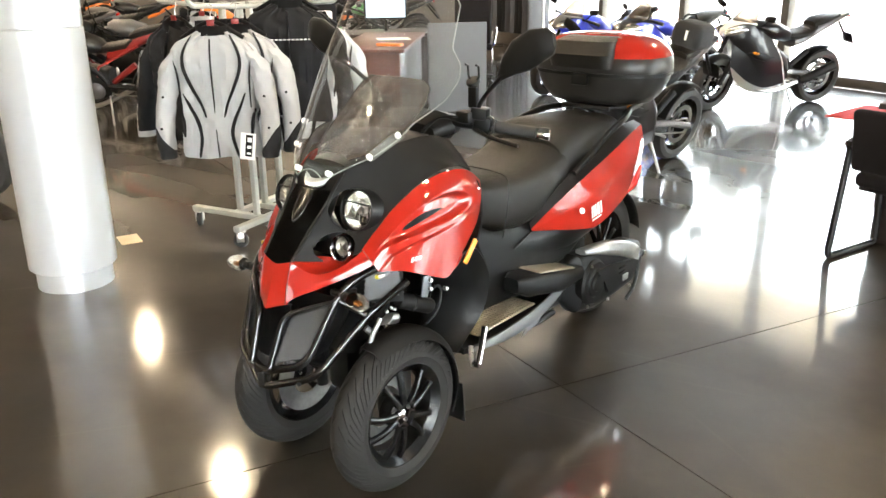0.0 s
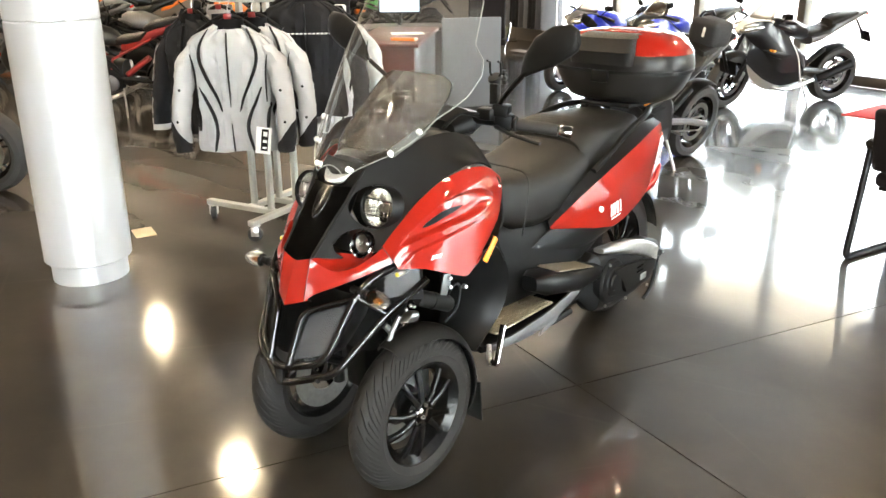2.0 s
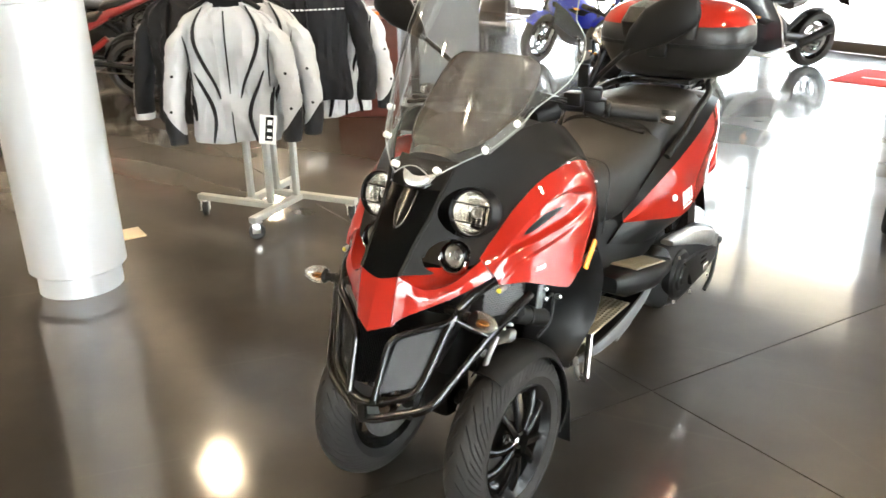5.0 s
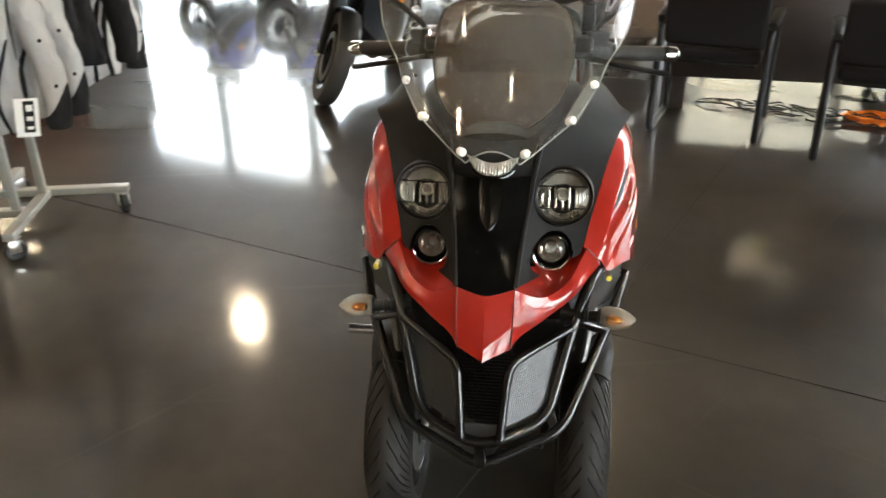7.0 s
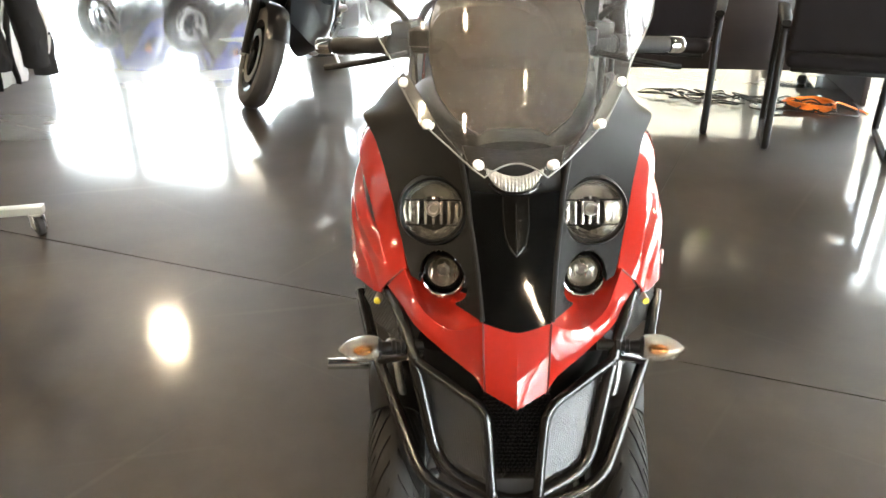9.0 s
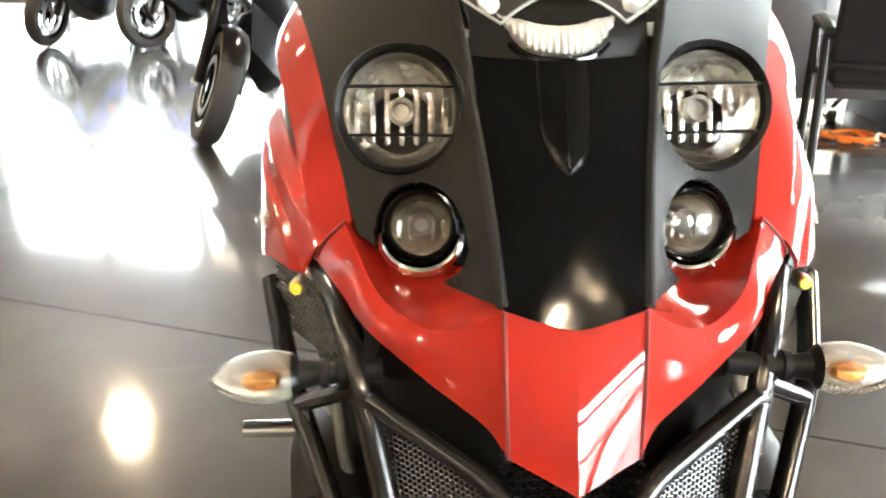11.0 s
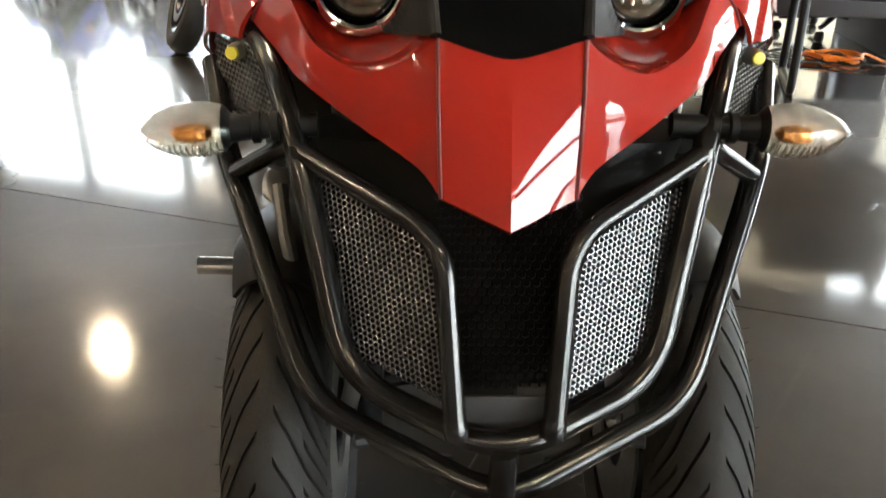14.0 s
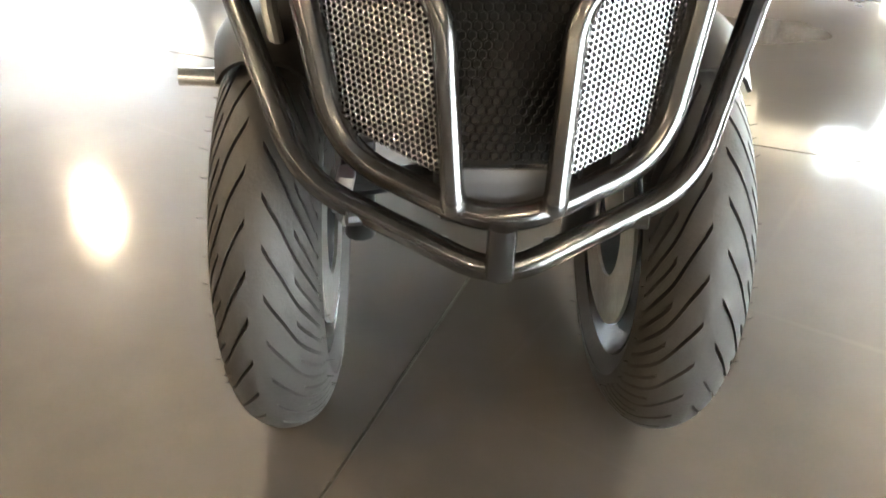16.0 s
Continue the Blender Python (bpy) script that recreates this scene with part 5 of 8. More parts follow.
for s in (1, -1):
    leg_shield(s)
b = bm_new()
blob(b, [((0, 0.36, 0.50), (0.13, 0, 0), (0, 0, 0.27)), ((0, 0.48, 0.50), (0.135, 0, 0), (0, 0, 0.20)), ((0, 0.62, 0.47), (0.135, 0, 0), (0, 0, 0.17)),
         ((0, 0.85, 0.46), (0.15, 0, 0), (0, 0, 0.16)), ((0, 1.05, 0.48), (0.16, 0, 0), (0, 0, 0.12)), ((0, 1.30, 0.55), (0.14, 0, 0), (0, 0, 0.08))], 26, 3.5)
part("centre_tunnel", b, M_DARK, SC, "black plastic centre tunnel")


M_EDGE = pmat("grey_frame_paint", (0.085, 0.088, 0.092), 0.5, 0.2, vary=0.1)


def footboard(s):
    b = bm_new()
    skin(b, [sx([(0.10, 0.36, 0.315), (0.10, 0.55, 0.300), (0.10, 0.80, 0.300), (0.10, 0.98, 0.325)], s),
             sx([(0.215, 0.34, 0.315), (0.228, 0.52, 0.300), (0.215, 0.76, 0.302), (0.18, 0.96, 0.335)], s)], 16, 6, 0.02)
    fb = part("footboard", b, M_DARK, SC, "black footboard with a metal tread plate")
    b = bm_new()
    edge = spline(sx([(0.222, 0.36, 0.304), (0.232, 0.50, 0.296), (0.232, 0.66, 0.300), (0.222, 0.82, 0.318), (0.207, 0.95, 0.346), (0.197, 1.03, 0.380)], s), 28)
    blob(b, [(q, Vector((0.007, 0, 0)), Vector((0, 0, 0.007 + 0.017 * math.sin(math.pi * (i + 1) / 30)))) for i, q in enumerate(edge)], 10, 3.5)
    part("silver_edge", b, M_EDGE, fb, "silver painted frame edge")
    b = bm_new()
    m = Matrix.Translation((s * 0.163, 0.575, 0.3325))
    box(b, (0, 0, 0), (0.105, 0.33, 0.003), m, bev=0.001)
    tp = part("tread_plate", b, M_TREADPLATE, fb, "embossed metal tread plate")
    b = bm_new()
    for i in range(7):
        for j in range(22):
            box(b, (s * 0.163 - 0.045 + 0.015 * i, 0.575 - 0.1575 + 0.015 * j, 0.3355), (0.009, 0.009, 0.003))
    st = part("tread_studs", b, M_TREADPLATE, tp)
    st["kind"] = "stuff"
    # folded highway peg
    b = bm_new()
    tube(b, sx([(0.246, 0.350, 0.272), (0.268, 0.352, 0.270)], s) , 0.011, 12)
    pg = part("highway_peg", b, M_CHROME, fb, "chrome highway peg")
    b = bm_new()
    if s > 0:
        tube(b, [(0.262, 0.352, 0.272), (0.237, 0.419, 0.368)], 0.0105, 14)
    else:
        tube(b, [(-0.262, 0.352, 0.272), (-0.30, 0.30, 0.295), (-0.388, 0.290, 0.301)], 0.0128, 18)
    part("peg_bar", b, M_CHROME, pg)
    b = bm_new()
    tube(b, sx([(0.22, 0.37, 0.315), (0.236, 0.350, 0.285), (0.25, 0.345, 0.265)], s), 0.008, 8)
    part("peg_bracket", b, M_STEEL, pg)
    # passenger foot plate
    b = bm_new()
    m = Matrix.Translation((s * 0.185, 0.83, 0.385)) @ Matrix.Rotation(math.radians(-12), 4, "X")
    blob(b, [(m @ Vector((0, -0.20, 0.0)), (0.03, 0, 0), (0, 0, 0.025)), (m @ Vector((0, -0.15, 0.0)), (0.055, 0, 0), (0, 0, 0.04)),
             (m @ Vector((0, 0.05, 0.0)), (0.062, 0, 0), (0, 0, 0.04)), (m @ Vector((0, 0.20, 0.02)), (0.05, 0, 0), (0, 0, 0.025)), (m @ Vector((0, 0.24, 0.03)), (0.02, 0, 0), (0, 0, 0.012))], 20, 4)
    pf = part("passenger_footplate", b, M_DARK, SC, "black passenger foot step")
    b = bm_new()
    m2 = m @ Matrix.Translation((0, 0.02, 0.0435))
    box(b, (0, 0, 0), (0.092, 0.24, 0.003), m2, bev=0.001)
    tp = part("tread_plate", b, M_TREADPLATE, pf, "embossed metal tread plate")
    b = bm_new()
    for i in range(6):
        for j in range(15):
            box(b, (-0.0375 + 0.015 * i, -0.105 + 0.015 * j, 0.003), (0.009, 0.009, 0.003), m2)
    st = part("tread_studs", b, M_TREADPLATE, tp)
    st["kind"] = "stuff"


for s in (1, -1):
    footboard(s)

# ---- engine, drive cover, rear swing unit
M_DULLALLOY = pmat("dull_cast_alloy", (0.40, 0.40, 0.395), 0.36, 0.9, vary=0.25, scale=25, bump=0.25, bscale=150)
b = bm_new()
blob(b, [((0.165, 0.98, 0.31), (0, 0.02, 0), (0, 0, 0.06)), ((0.175, 1.04, 0.305), (0.055, 0, 0), (0, 0, 0.115)), ((0.18, 1.16, 0.295), (0.060, 0, 0), (0, 0, 0.125)),
         ((0.18, 1.32, 0.285), (0.060, 0, 0), (0, 0, 0.105)), ((0.175, 1.46, 0.28), (0.055, 0, 0), (0, 0, 0.095)), ((0.165, 1.56, 0.28), (0.04, 0, 0), (0, 0, 0.06))], 26, 3.2)
eng = part("drive_cover", b, M_DARK, SC, "black engine and drive belt cover")
b = bm_new()
lathe(b, [(0, 0.020), (0.030, 0.019), (0.034, 0.012), (0.052, 0.012), (0.058, 0.006), (0.080, 0.005), (0.090, -0.004), (0.092, -0.03)], basis((0.236, 1.115, 0.300), (1, 0, 0)), 36)
part("round_cover", b, M_DARK, eng)
b = bm_new()
blob(b, [((0.200, 1.06, 0.428), (0.022, 0, 0), (0, 0, 0.010)), ((0.205, 1.16, 0.412), (0.030, 0, 0), (0, 0, 0.020)), ((0.214, 1.27, 0.392), (0.034, 0, 0), (0, 0, 0.030)), ((0.218, 1.37, 0.360), (0.034, 0, 0), (0, 0, 0.036)),
         ((0.216, 1.45, 0.325), (0.032, 0, 0), (0, 0, 0.040)), ((0.205, 1.50, 0.285), (0.02, 0, 0), (0, 0, 0.026))], 18, 3.2)
lathe(b, [(0.012, 0.004), (0.014, 0.010), (0.030, 0.010), (0.034, 0.004), (0.034, -0.02)], basis((0.240, 1.435, 0.325), (1, 0, 0)), 24)
part("alloy_cover", b, M_DULLALLOY, eng, "bare cast alloy cover")
b = bm_new()
slab(b, [(1.10, 0.352), (1.20, 0.345), (1.40, 0.318), (1.445, 0.300), (1.43, 0.262), (1.34, 0.235), (1.20, 0.235), (1.17, 0.290)], 0.238, 0.252, Matrix(((0, 0, 1, 0), (1, 0, 0, 0), (0, 1, 0, 0), (0, 0, 0, 1))), bev=0.003)
part("outer_guard", b, M_DARK, eng, "flat black guard plate")
for y0, z0, w0 in ((1.30, 0.312, 0.05), (1.30, 0.292, 0.05)):
    b = bm_new()
    box(b, (0.2535, y0, z0), (0.004, w0, 0.006), bev=0.001)
    part("guard_slot", b, M_GLOSSBLACK, eng)
b = bm_new()
box(b, (0.2535, 1.33, 0.262), (0.006, 0.045, 0.026), bev=0.003)
part("guard_clip", b, M_DULLALLOY, eng)
for y0, z0 in ((1.06, 0.22), (1.08, 0.375), (1.22, 0.20), (1.40, 0.20), (1.52, 0.31)):
    b = bm_new()
    lathe(b, [(0, 0.006), (0.006, 0.006), (0.007, 0.0)], basis((0.238, y0, z0), (1, 0, 0)), 8)
    part("cover_bolt", b, M_STEEL, eng)
b = bm_new()
tube(b, spline([(0.248, 1.36, 0.155), (0.250, 1.42, 0.20), (0.247, 1.462, 0.318)], 10), 0.008, 8)
lev = part("guard_rod", b, M_DARK, SC)
b = bm_new()
lathe(b, [(0, 0.016), (0.013, 0.012), (0.016, 0), (0.013, -0.012), (0, -0.016)], basis((0.247, 1.465, 0.323), (0, 0.3, 1)), 14)
part("knob", b, M_DARK, lev)
b = bm_new()
tube(b, rounded([(0.10, 0.72, 0.26), (0.12, 0.86, 0.18), (0.14, 0.98, 0.20)], 0.03), 0.013, 8)
cs = part("centre_stand", b, M_DARK, SC)
b = bm_new()
slab(b, [(0, 0), (0.10, 0.02), (0.13, 0.045), (0.03, 0.03)], 0, 0.006, Matrix.Translation((0.21, 0.66, 0.235)) @ Matrix.Rotation(math.radians(90), 4, "Z") @ Matrix.Rotation(math.radians(90), 4, "X"))
part("stand_foot", b, M_SILVERPAINT, cs)
b = bm_new()
rows = []
for a in np.linspace(math.radians(-60), math.radians(80), 20):
    rows.append([Vector((0.09 * k, 1.50 + (0.300 - 0.03 * abs(k) ** 3) * math.sin(a), 0.276 + (0.300 - 0.03 * abs(k) ** 3) * math.cos(a))) for k in np.linspace(-1, 1, 9)])
grid_faces(b, rows)
bmesh.ops.recalc_face_normals(b, faces=b.faces)
bmesh.ops.solidify(b, geom=b.faces[:], thickness=0.004)
part("rear_fender", b, M_MATTE, SC)
b = bm_new()
lathe(b, [(0, 0.0), (0.05, 0.0), (0.065, 0.02), (0.07, 0.45), (0.055, 0.48), (0, 0.48)], basis((-0.20, 1.05, 0.33), (0, 1, 0.12)), 24)
part("silencer", b, M_DARK, SC, "black exhaust silencer")

# ---- seat
def seat_sec(y, z, w, h, p=3.0):
    return ((0, y, z), (w, 0, 0), (0, 0, h))


b = bm_new()
blob(b, [seat_sec(0.505, 0.715, 0.095, 0.055), seat_sec(0.54, 0.715, 0.125, 0.085), seat_sec(0.62, 0.695, 0.155, 0.105), seat_sec(0.74, 0.685, 0.172, 0.110),
         seat_sec(0.88, 0.700, 0.180, 0.112), seat_sec(0.98, 0.730, 0.182, 0.115)], 30, 3.2)
st = part("seat", b, M_SEAT, SC, "black stitched vinyl rider seat")
b = bm_new()
blob(b, [seat_sec(0.965, 0.755, 0.165, 0.10), seat_sec(1.01, 0.785, 0.180, 0.105), seat_sec(1.09, 0.808, 0.180, 0.092), seat_sec(1.25, 0.815, 0.170, 0.078),
         seat_sec(1.40, 0.822, 0.150, 0.062), seat_sec(1.46, 0.822, 0.12, 0.045)], 30, 3.2)
part("passenger_seat", b, M_SEAT, st, "black raised passenger seat")
b = bm_new()
tube(b, spline([(0.174, 0.60, 0.60), (0.178, 0.62, 0.72), (0.165, 0.63, 0.79), (0.10, 0.64, 0.803), (0, 0.645, 0.804), (-0.10, 0.64, 0.803), (-0.165, 0.63, 0.79), (-0.178, 0.62, 0.72)], 40), 0.0022, 6)
part("seat_seam", b, M_DARK, st)


# ---- rear bodywork
def rear_panel(s):
    up = sx([(0.150, 0.800, 0.575), (0.186, 0.850, 0.632), (0.216, 0.920, 0.687), (0.232, 1.03, 0.736), (0.226, 1.22, 0.785), (0.198, 1.42, 0.820), (0.165, 1.56, 0.825)], s)
    md = sx([(0.152, 0.803, 0.571), (0.208, 0.90, 0.610), (0.236, 1.00, 0.640), (0.246, 1.10, 0.662), (0.236, 1.27, 0.705), (0.208, 1.45, 0.735), (0.172, 1.58, 0.745)], s)
    lo = sx([(0.150, 0.806, 0.566), (0.196, 0.93, 0.548), (0.220, 1.03, 0.530), (0.230, 1.12, 0.522), (0.224, 1.25, 0.545), (0.200, 1.43, 0.590), (0.168, 1.57, 0.640)], s)
    b = bm_new()
    skin(b, [up, md, lo], 30, 14, 0.004)
    rp = part("rear_panel", b, M_RED, SC, "glossy red tail side panel")
    ez = Vector((s * 0.96, -0.13, 0.2)).normalized()
    ex = Vector((s * 0.12, s * 0.97, s * 0.20)).normalized()
    ex = (ex - ez * ex.dot(ez)).normalized()
    ey = ez.cross(ex)
    m = Matrix((ex, ey, ez)).transposed().to_4x4()
    m.translation = Vector((s * 0.2475, 1.075, 0.597))
    for dx, w in ((-0.030, 0.005), (-0.019, 0.005), (-0.008, 0.005), (0.008, 0.012), (0.026, 0.006)):
        b = bm_new()
        slab(b, [(dx - w / 2, -0.020), (dx + w / 2, -0.020), (dx + w / 2 + 0.012, 0.020), (dx - w / 2 + 0.012, 0.020)], 0, 0.0012, m)
        part("badge_shape", b, M_STICKER, rp, "white badge shape")
    b = bm_new()
    lathe(b, [(0, 0.002), (0.010, 0.0015), (0.011, -0.004)], basis((s * 0.2405, 0.99, 0.612), (s, -0.2, 0.25)), 18)
    part("round_badge", b, M_STICKER, rp)
    b = bm_new()
    slab(b, [(-0.036, -0.030), (0.020, -0.030), (0.022, -0.026), (-0.034, -0.026)], 0, 0.0012, m)
    part("badge_shape", b, M_STICKER, rp, "white badge shape")
    # black grab rail above the red panel
    b = bm_new()
    tube(b, spline(sx([(0.205, 0.98, 0.745), (0.215, 1.08, 0.800), (0.205, 1.22, 0.850), (0.185, 1.38, 0.880), (0.14, 1.50, 0.885)], s), 20), 0.012, 10)
    part("grab_rail", b, M_DARK, SC, "black grab rail")
    b = bm_new()
    skin(b, [up, sx([(0.150, 0.79, 0.60), (0.176, 0.84, 0.66), (0.19, 0.91, 0.715), (0.19, 1.03, 0.765), (0.185, 1.22, 0.815), (0.16, 1.42, 0.845), (0.13, 1.56, 0.84)], s)], 24, 5, 0.004)
    part("tail_trim", b, M_MATTE, SC)
    b = bm_new()
    skin(b, [lo, sx([(0.150, 0.70, 0.53), (0.165, 0.86, 0.48), (0.17, 0.98, 0.46), (0.17, 1.08, 0.46), (0.16, 1.20, 0.48), (0.14, 1.38, 0.52), (0.11, 1.54, 0.58)], s)], 24, 6, 0.004)
    part("lower_side_trim", b, M_DARK, SC)
    b = bm_new()
    blob(b, [((s * 0.185, 1.40, 0.585), (0.02, 0, 0), (0, 0, 0.015)), ((s * 0.18, 1.47, 0.60), (0.028, 0, 0), (0, 0, 0.024)), ((s * 0.15, 1.575, 0.635), (0.025, 0, 0), (0, 0, 0.030)), ((s * 0.13, 1.60, 0.65), (0.012, 0, 0), (0, 0, 0.020))], 16, 2.6)
    part("tail_light", b, M_REDLENS, SC, "red tail light")


for s in (1, -1):
    rear_panel(s)
b = bm_new()
blob(b, [((0, 1.30, 0.70), (0.16, 0, 0), (0, 0, 0.11)), ((0, 1.50, 0.73), (0.15, 0, 0), (0, 0, 0.10)), ((0, 1.60, 0.74), (0.13, 0, 0), (0, 0, 0.08))], 24, 3)
part("tail_body", b, M_DARK, SC)
# engine block and sump under the seat
b = bm_new()
blob(b, [((0, 0.78, 0.34), (0.10, 0, 0), (0, 0, 0.10)), ((0, 0.86, 0.325), (0.15, 0, 0), (0, 0, 0.135)), ((0, 1.05, 0.325), (0.155, 0, 0), (0, 0, 0.14)), ((0, 1.20, 0.35), (0.14, 0, 0), (0, 0, 0.12)), ((0, 1.26, 0.37), (0.10, 0, 0), (0, 0, 0.08))], 20, 4)
part("engine_block", b, M_DARK, SC, "black cast engine block")

# luggage rack
b = bm_new()
tube(b, rounded([(0.14, 1.46, 0.885), (0.12, 1.66, 0.895), (-0.12, 1.66, 0.895), (-0.14, 1.46, 0.885)], 0.05), 0.011, 10)
rk = part("luggage_rack", b, M_DARK, SC, "black luggage rack")
b = bm_new()
box(b, (0, 1.52, 0.902), (0.22, 0.26, 0.018), bev=0.006)
part("rack_plate", b, M_DARK, rk)


# ---- top case
def case_sec(z, w, d, y, wf=1.0):
    """Outline of the case at a height: wide and rounded, flatter at the rider's side."""
    out = []
    for x, yy in ellipse(1, 1, 48, 2.7):
        yy2 = yy * d
        xx = x * w * (1.0 - 0.10 * max(0, yy))
        if yy < 0:
            yy2 *= 0.86
        out.append(Vector((xx, y + yy2, z)))
    return out


tc = thing("top_case", "large black plastic top case with a glossy red lid insert", "luggage case")
b = bm_new()
rows = [case_sec(z, w, d, 1.535) for z, w, d in ((0.911, 0.13, 0.13), (0.913, 0.172, 0.152), (0.924, 0.206, 0.176), (0.955, 0.236, 0.196), (0.995, 0.258, 0.208), (1.024, 0.270, 0.214), (1.030, 0.271, 0.215))]
vs = grid_faces(b, rows, close_j=True)
b.faces.new(vs[0][::-1])
b.faces.new(vs[-1])
part("lower_shell", b, M_CASE, tc, "black lower shell")
b = bm_new()
lid = ((1.036, 0.272, 0.216), (1.048, 0.276, 0.219), (1.080, 0.273, 0.217), (1.108, 0.262, 0.209), (1.132, 0.243, 0.195), (1.152, 0.215, 0.173), (1.166, 0.180, 0.145), (1.175, 0.135, 0.108), (1.180, 0.07, 0.055))
rows = [case_sec(z, w, d, 1.535) for z, w, d in lid]
vs = grid_faces(b, rows, close_j=True)
b.faces.new(vs[0][::-1])
b.faces.new(vs[-1])
part("lid", b, M_CASE, tc, "black lid")
b = bm_new()
rows = [case_sec(z, w, d, 1.535) for z, w, d in ((1.027, 0.270, 0.214), (1.027, 0.2765, 0.220), (1.039, 0.2765, 0.220), (1.039, 0.270, 0.214))]
grid_faces(b, rows, close_j=True)
part("seal_rim", b, M_DARK, tc)
# red insert, draped over the lid
b = bm_new()
zz, ww, dd = [q[0] for q in lid], [q[1] for q in lid], [q[2] for q in lid]
rows = []
for z in (1.096, 1.112, 1.128, 1.143, 1.156, 1.166, 1.174, 1.180):
    w, d = np.interp(z, zz, ww) + 0.004, np.interp(z, zz, dd) + 0.004
    full = case_sec(z + 0.002, w, d, 1.535)
    rows.append(full)
grid_faces(b, rows, close_j=True)
gone = [f for f in b.faces if (f.calc_center_median().y < 1.535 - 0.055 and abs(f.calc_center_median().x) < 0.112 and f.calc_center_median().z < 1.176)]
bmesh.ops.delete(b, geom=gone, context="FACES")
bmesh.ops.recalc_face_normals(b, faces=b.faces)
bmesh.ops.solidify(b, geom=b.faces[:], thickness=0.003)
part("red_insert", b, M_RED, tc, "glossy red lid insert")
b = bm_new()
blob(b, [((0, 1.36, 1.06), (0.13, 0, 0), (0, 0.04, 0)), ((0, 1.352, 1.11), (0.135, 0, 0), (0, 0.045, 0)), ((0, 1.385, 1.158), (0.12, 0, 0), (0, 0.05, 0)), ((0, 1.42, 1.172), (0.10, 0, 0), (0, 0.04, 0))], 26, 4)
part("backrest_pad", b, M_SEAT, tc, "soft black backrest pad")
b = bm_new()
box(b, (0, 1.345, 1.015), (0.07, 0.02, 0.045), bev=0.006)
part("latch", b, M_DARK, tc)

# ---- handlebar, controls, mirrors
b = bm_new()
tube(b, spline([(-0.24, 0.456, 0.993), (-0.12, 0.42, 1.0), (0, 0.41, 1.0), (0.12, 0.42, 1.0), (0.24, 0.456, 0.993)], 24), 0.016, 12)
hb = part("handlebar", b, M_DARK, SC, "black handlebar with rubber grips")
b = bm_new()
blob(b, [((0, 0.36, 0.965), (0.09, 0, 0), (0, 0, 0.03)), ((0, 0.41, 0.985), (0.13, 0, 0), (0, 0, 0.045)), ((0, 0.47, 0.985), (0.11, 0, 0), (0, 0, 0.03))], 20, 3)
part("bar_cover", b, M_DARK, hb)
for s in (1, -1):
    a, e = Vector((s * 0.236, 0.455, 0.993)), Vector((s * 0.360, 0.503, 0.980))
    b = bm_new()
    lathe(b, [(0, 0), (0.021, 0), (0.021, 0.006), (0.0165, 0.008)] + [(0.0168 + 0.0009 * (k % 2), 0.010 + 0.004 * k) for k in range(28)] + [(0.0165, 0.128), (0, 0.128)], basis(a, e - a), 18)
    g = part("grip", b, M_GRIP, hb, "ribbed black rubber grip")
    b = bm_new()
    lathe(b, [(0, 0.0), (0.0165, 0.0), (0.0175, 0.004), (0.0175, 0.030), (0.015, 0.034), (0, 0.034)], basis(e, e - a), 18)
    part("bar_end", b, M_CHROME, g, "polished bar end weight")
    b = bm_new()
    m = basis((s * 0.205, 0.446, 0.997), e - a)
    box(b, (0, 0.0, 0), (0.045, 0.05, 0.055), m, bev=0.010)
    box(b, (0.0, 0.032, -0.012), (0.05, 0.035, 0.05), m, bev=0.006)
    part("switch_box", b, M_DARK, hb)
    b = bm_new()
    box(b, (s * 0.165, 0.415, 1.020), (0.05, 0.04, 0.035), bev=0.006)
    part("brake_reservoir", b, M_DARK, hb)
    b = bm_new()
    tube(b, spline(sx([(0.195, 0.420, 0.985), (0.25, 0.398, 0.978), (0.31, 0.392, 0.970), (0.345, 0.396, 0.963), (0.362, 0.398, 0.961)], s), 16), 0.0065, 8)
    part("brake_lever", b, M_DARK, hb, "black brake lever")
    b = bm_new()
    tube(b, spline(sx([(0.185, 0.44, 1.02), (0.20, 0.435, 1.055), (0.24, 0.42, 1.095), (0.30, 0.40, 1.145), (0.34, 0.398, 1.175)], s), 16), 0.007, 8)
    mr = part("mirror_arm", b, M_DARK, hb)
    b = bm_new()
    blob(b, [((s * 0.300, 0.398, 1.147), (0.004, 0, 0.004), (-0.007 * s, 0, 0.008)), ((s * 0.330, 0.394, 1.178), (0, 0.012, 0), (-0.022 * s, 0, 0.022)), ((s * 0.375, 0.392, 1.212), (0, 0.022, 0), (-0.030 * s, 0, 0.038)),
             ((s * 0.420, 0.394, 1.238), (0, 0.024, 0), (-0.024 * s, 0, 0.040)), ((s * 0.455, 0.398, 1.250), (0, 0.018, 0), (-0.012 * s, 0, 0.034)), ((s * 0.468, 0.400, 1.252), (0, 0.008, 0), (-0.004 * s, 0, 0.02))], 20, 2.4)
    part("mirror_housing", b, M_MATTE, mr, "matte black mirror housing")
# hoses from the controls
for s in (1, -1):
    for d in (0, 0.012):
        b = bm_new()
        tube(b, spline(sx([(0.16, 0.405, 1.02 - d), (0.11, 0.36, 1.02), (0.08, 0.31, 0.97 + d), (0.07, 0.30, 0.93)], s), 14), 0.0035, 6)
        part("brake_line", b, M_DARK, hb)
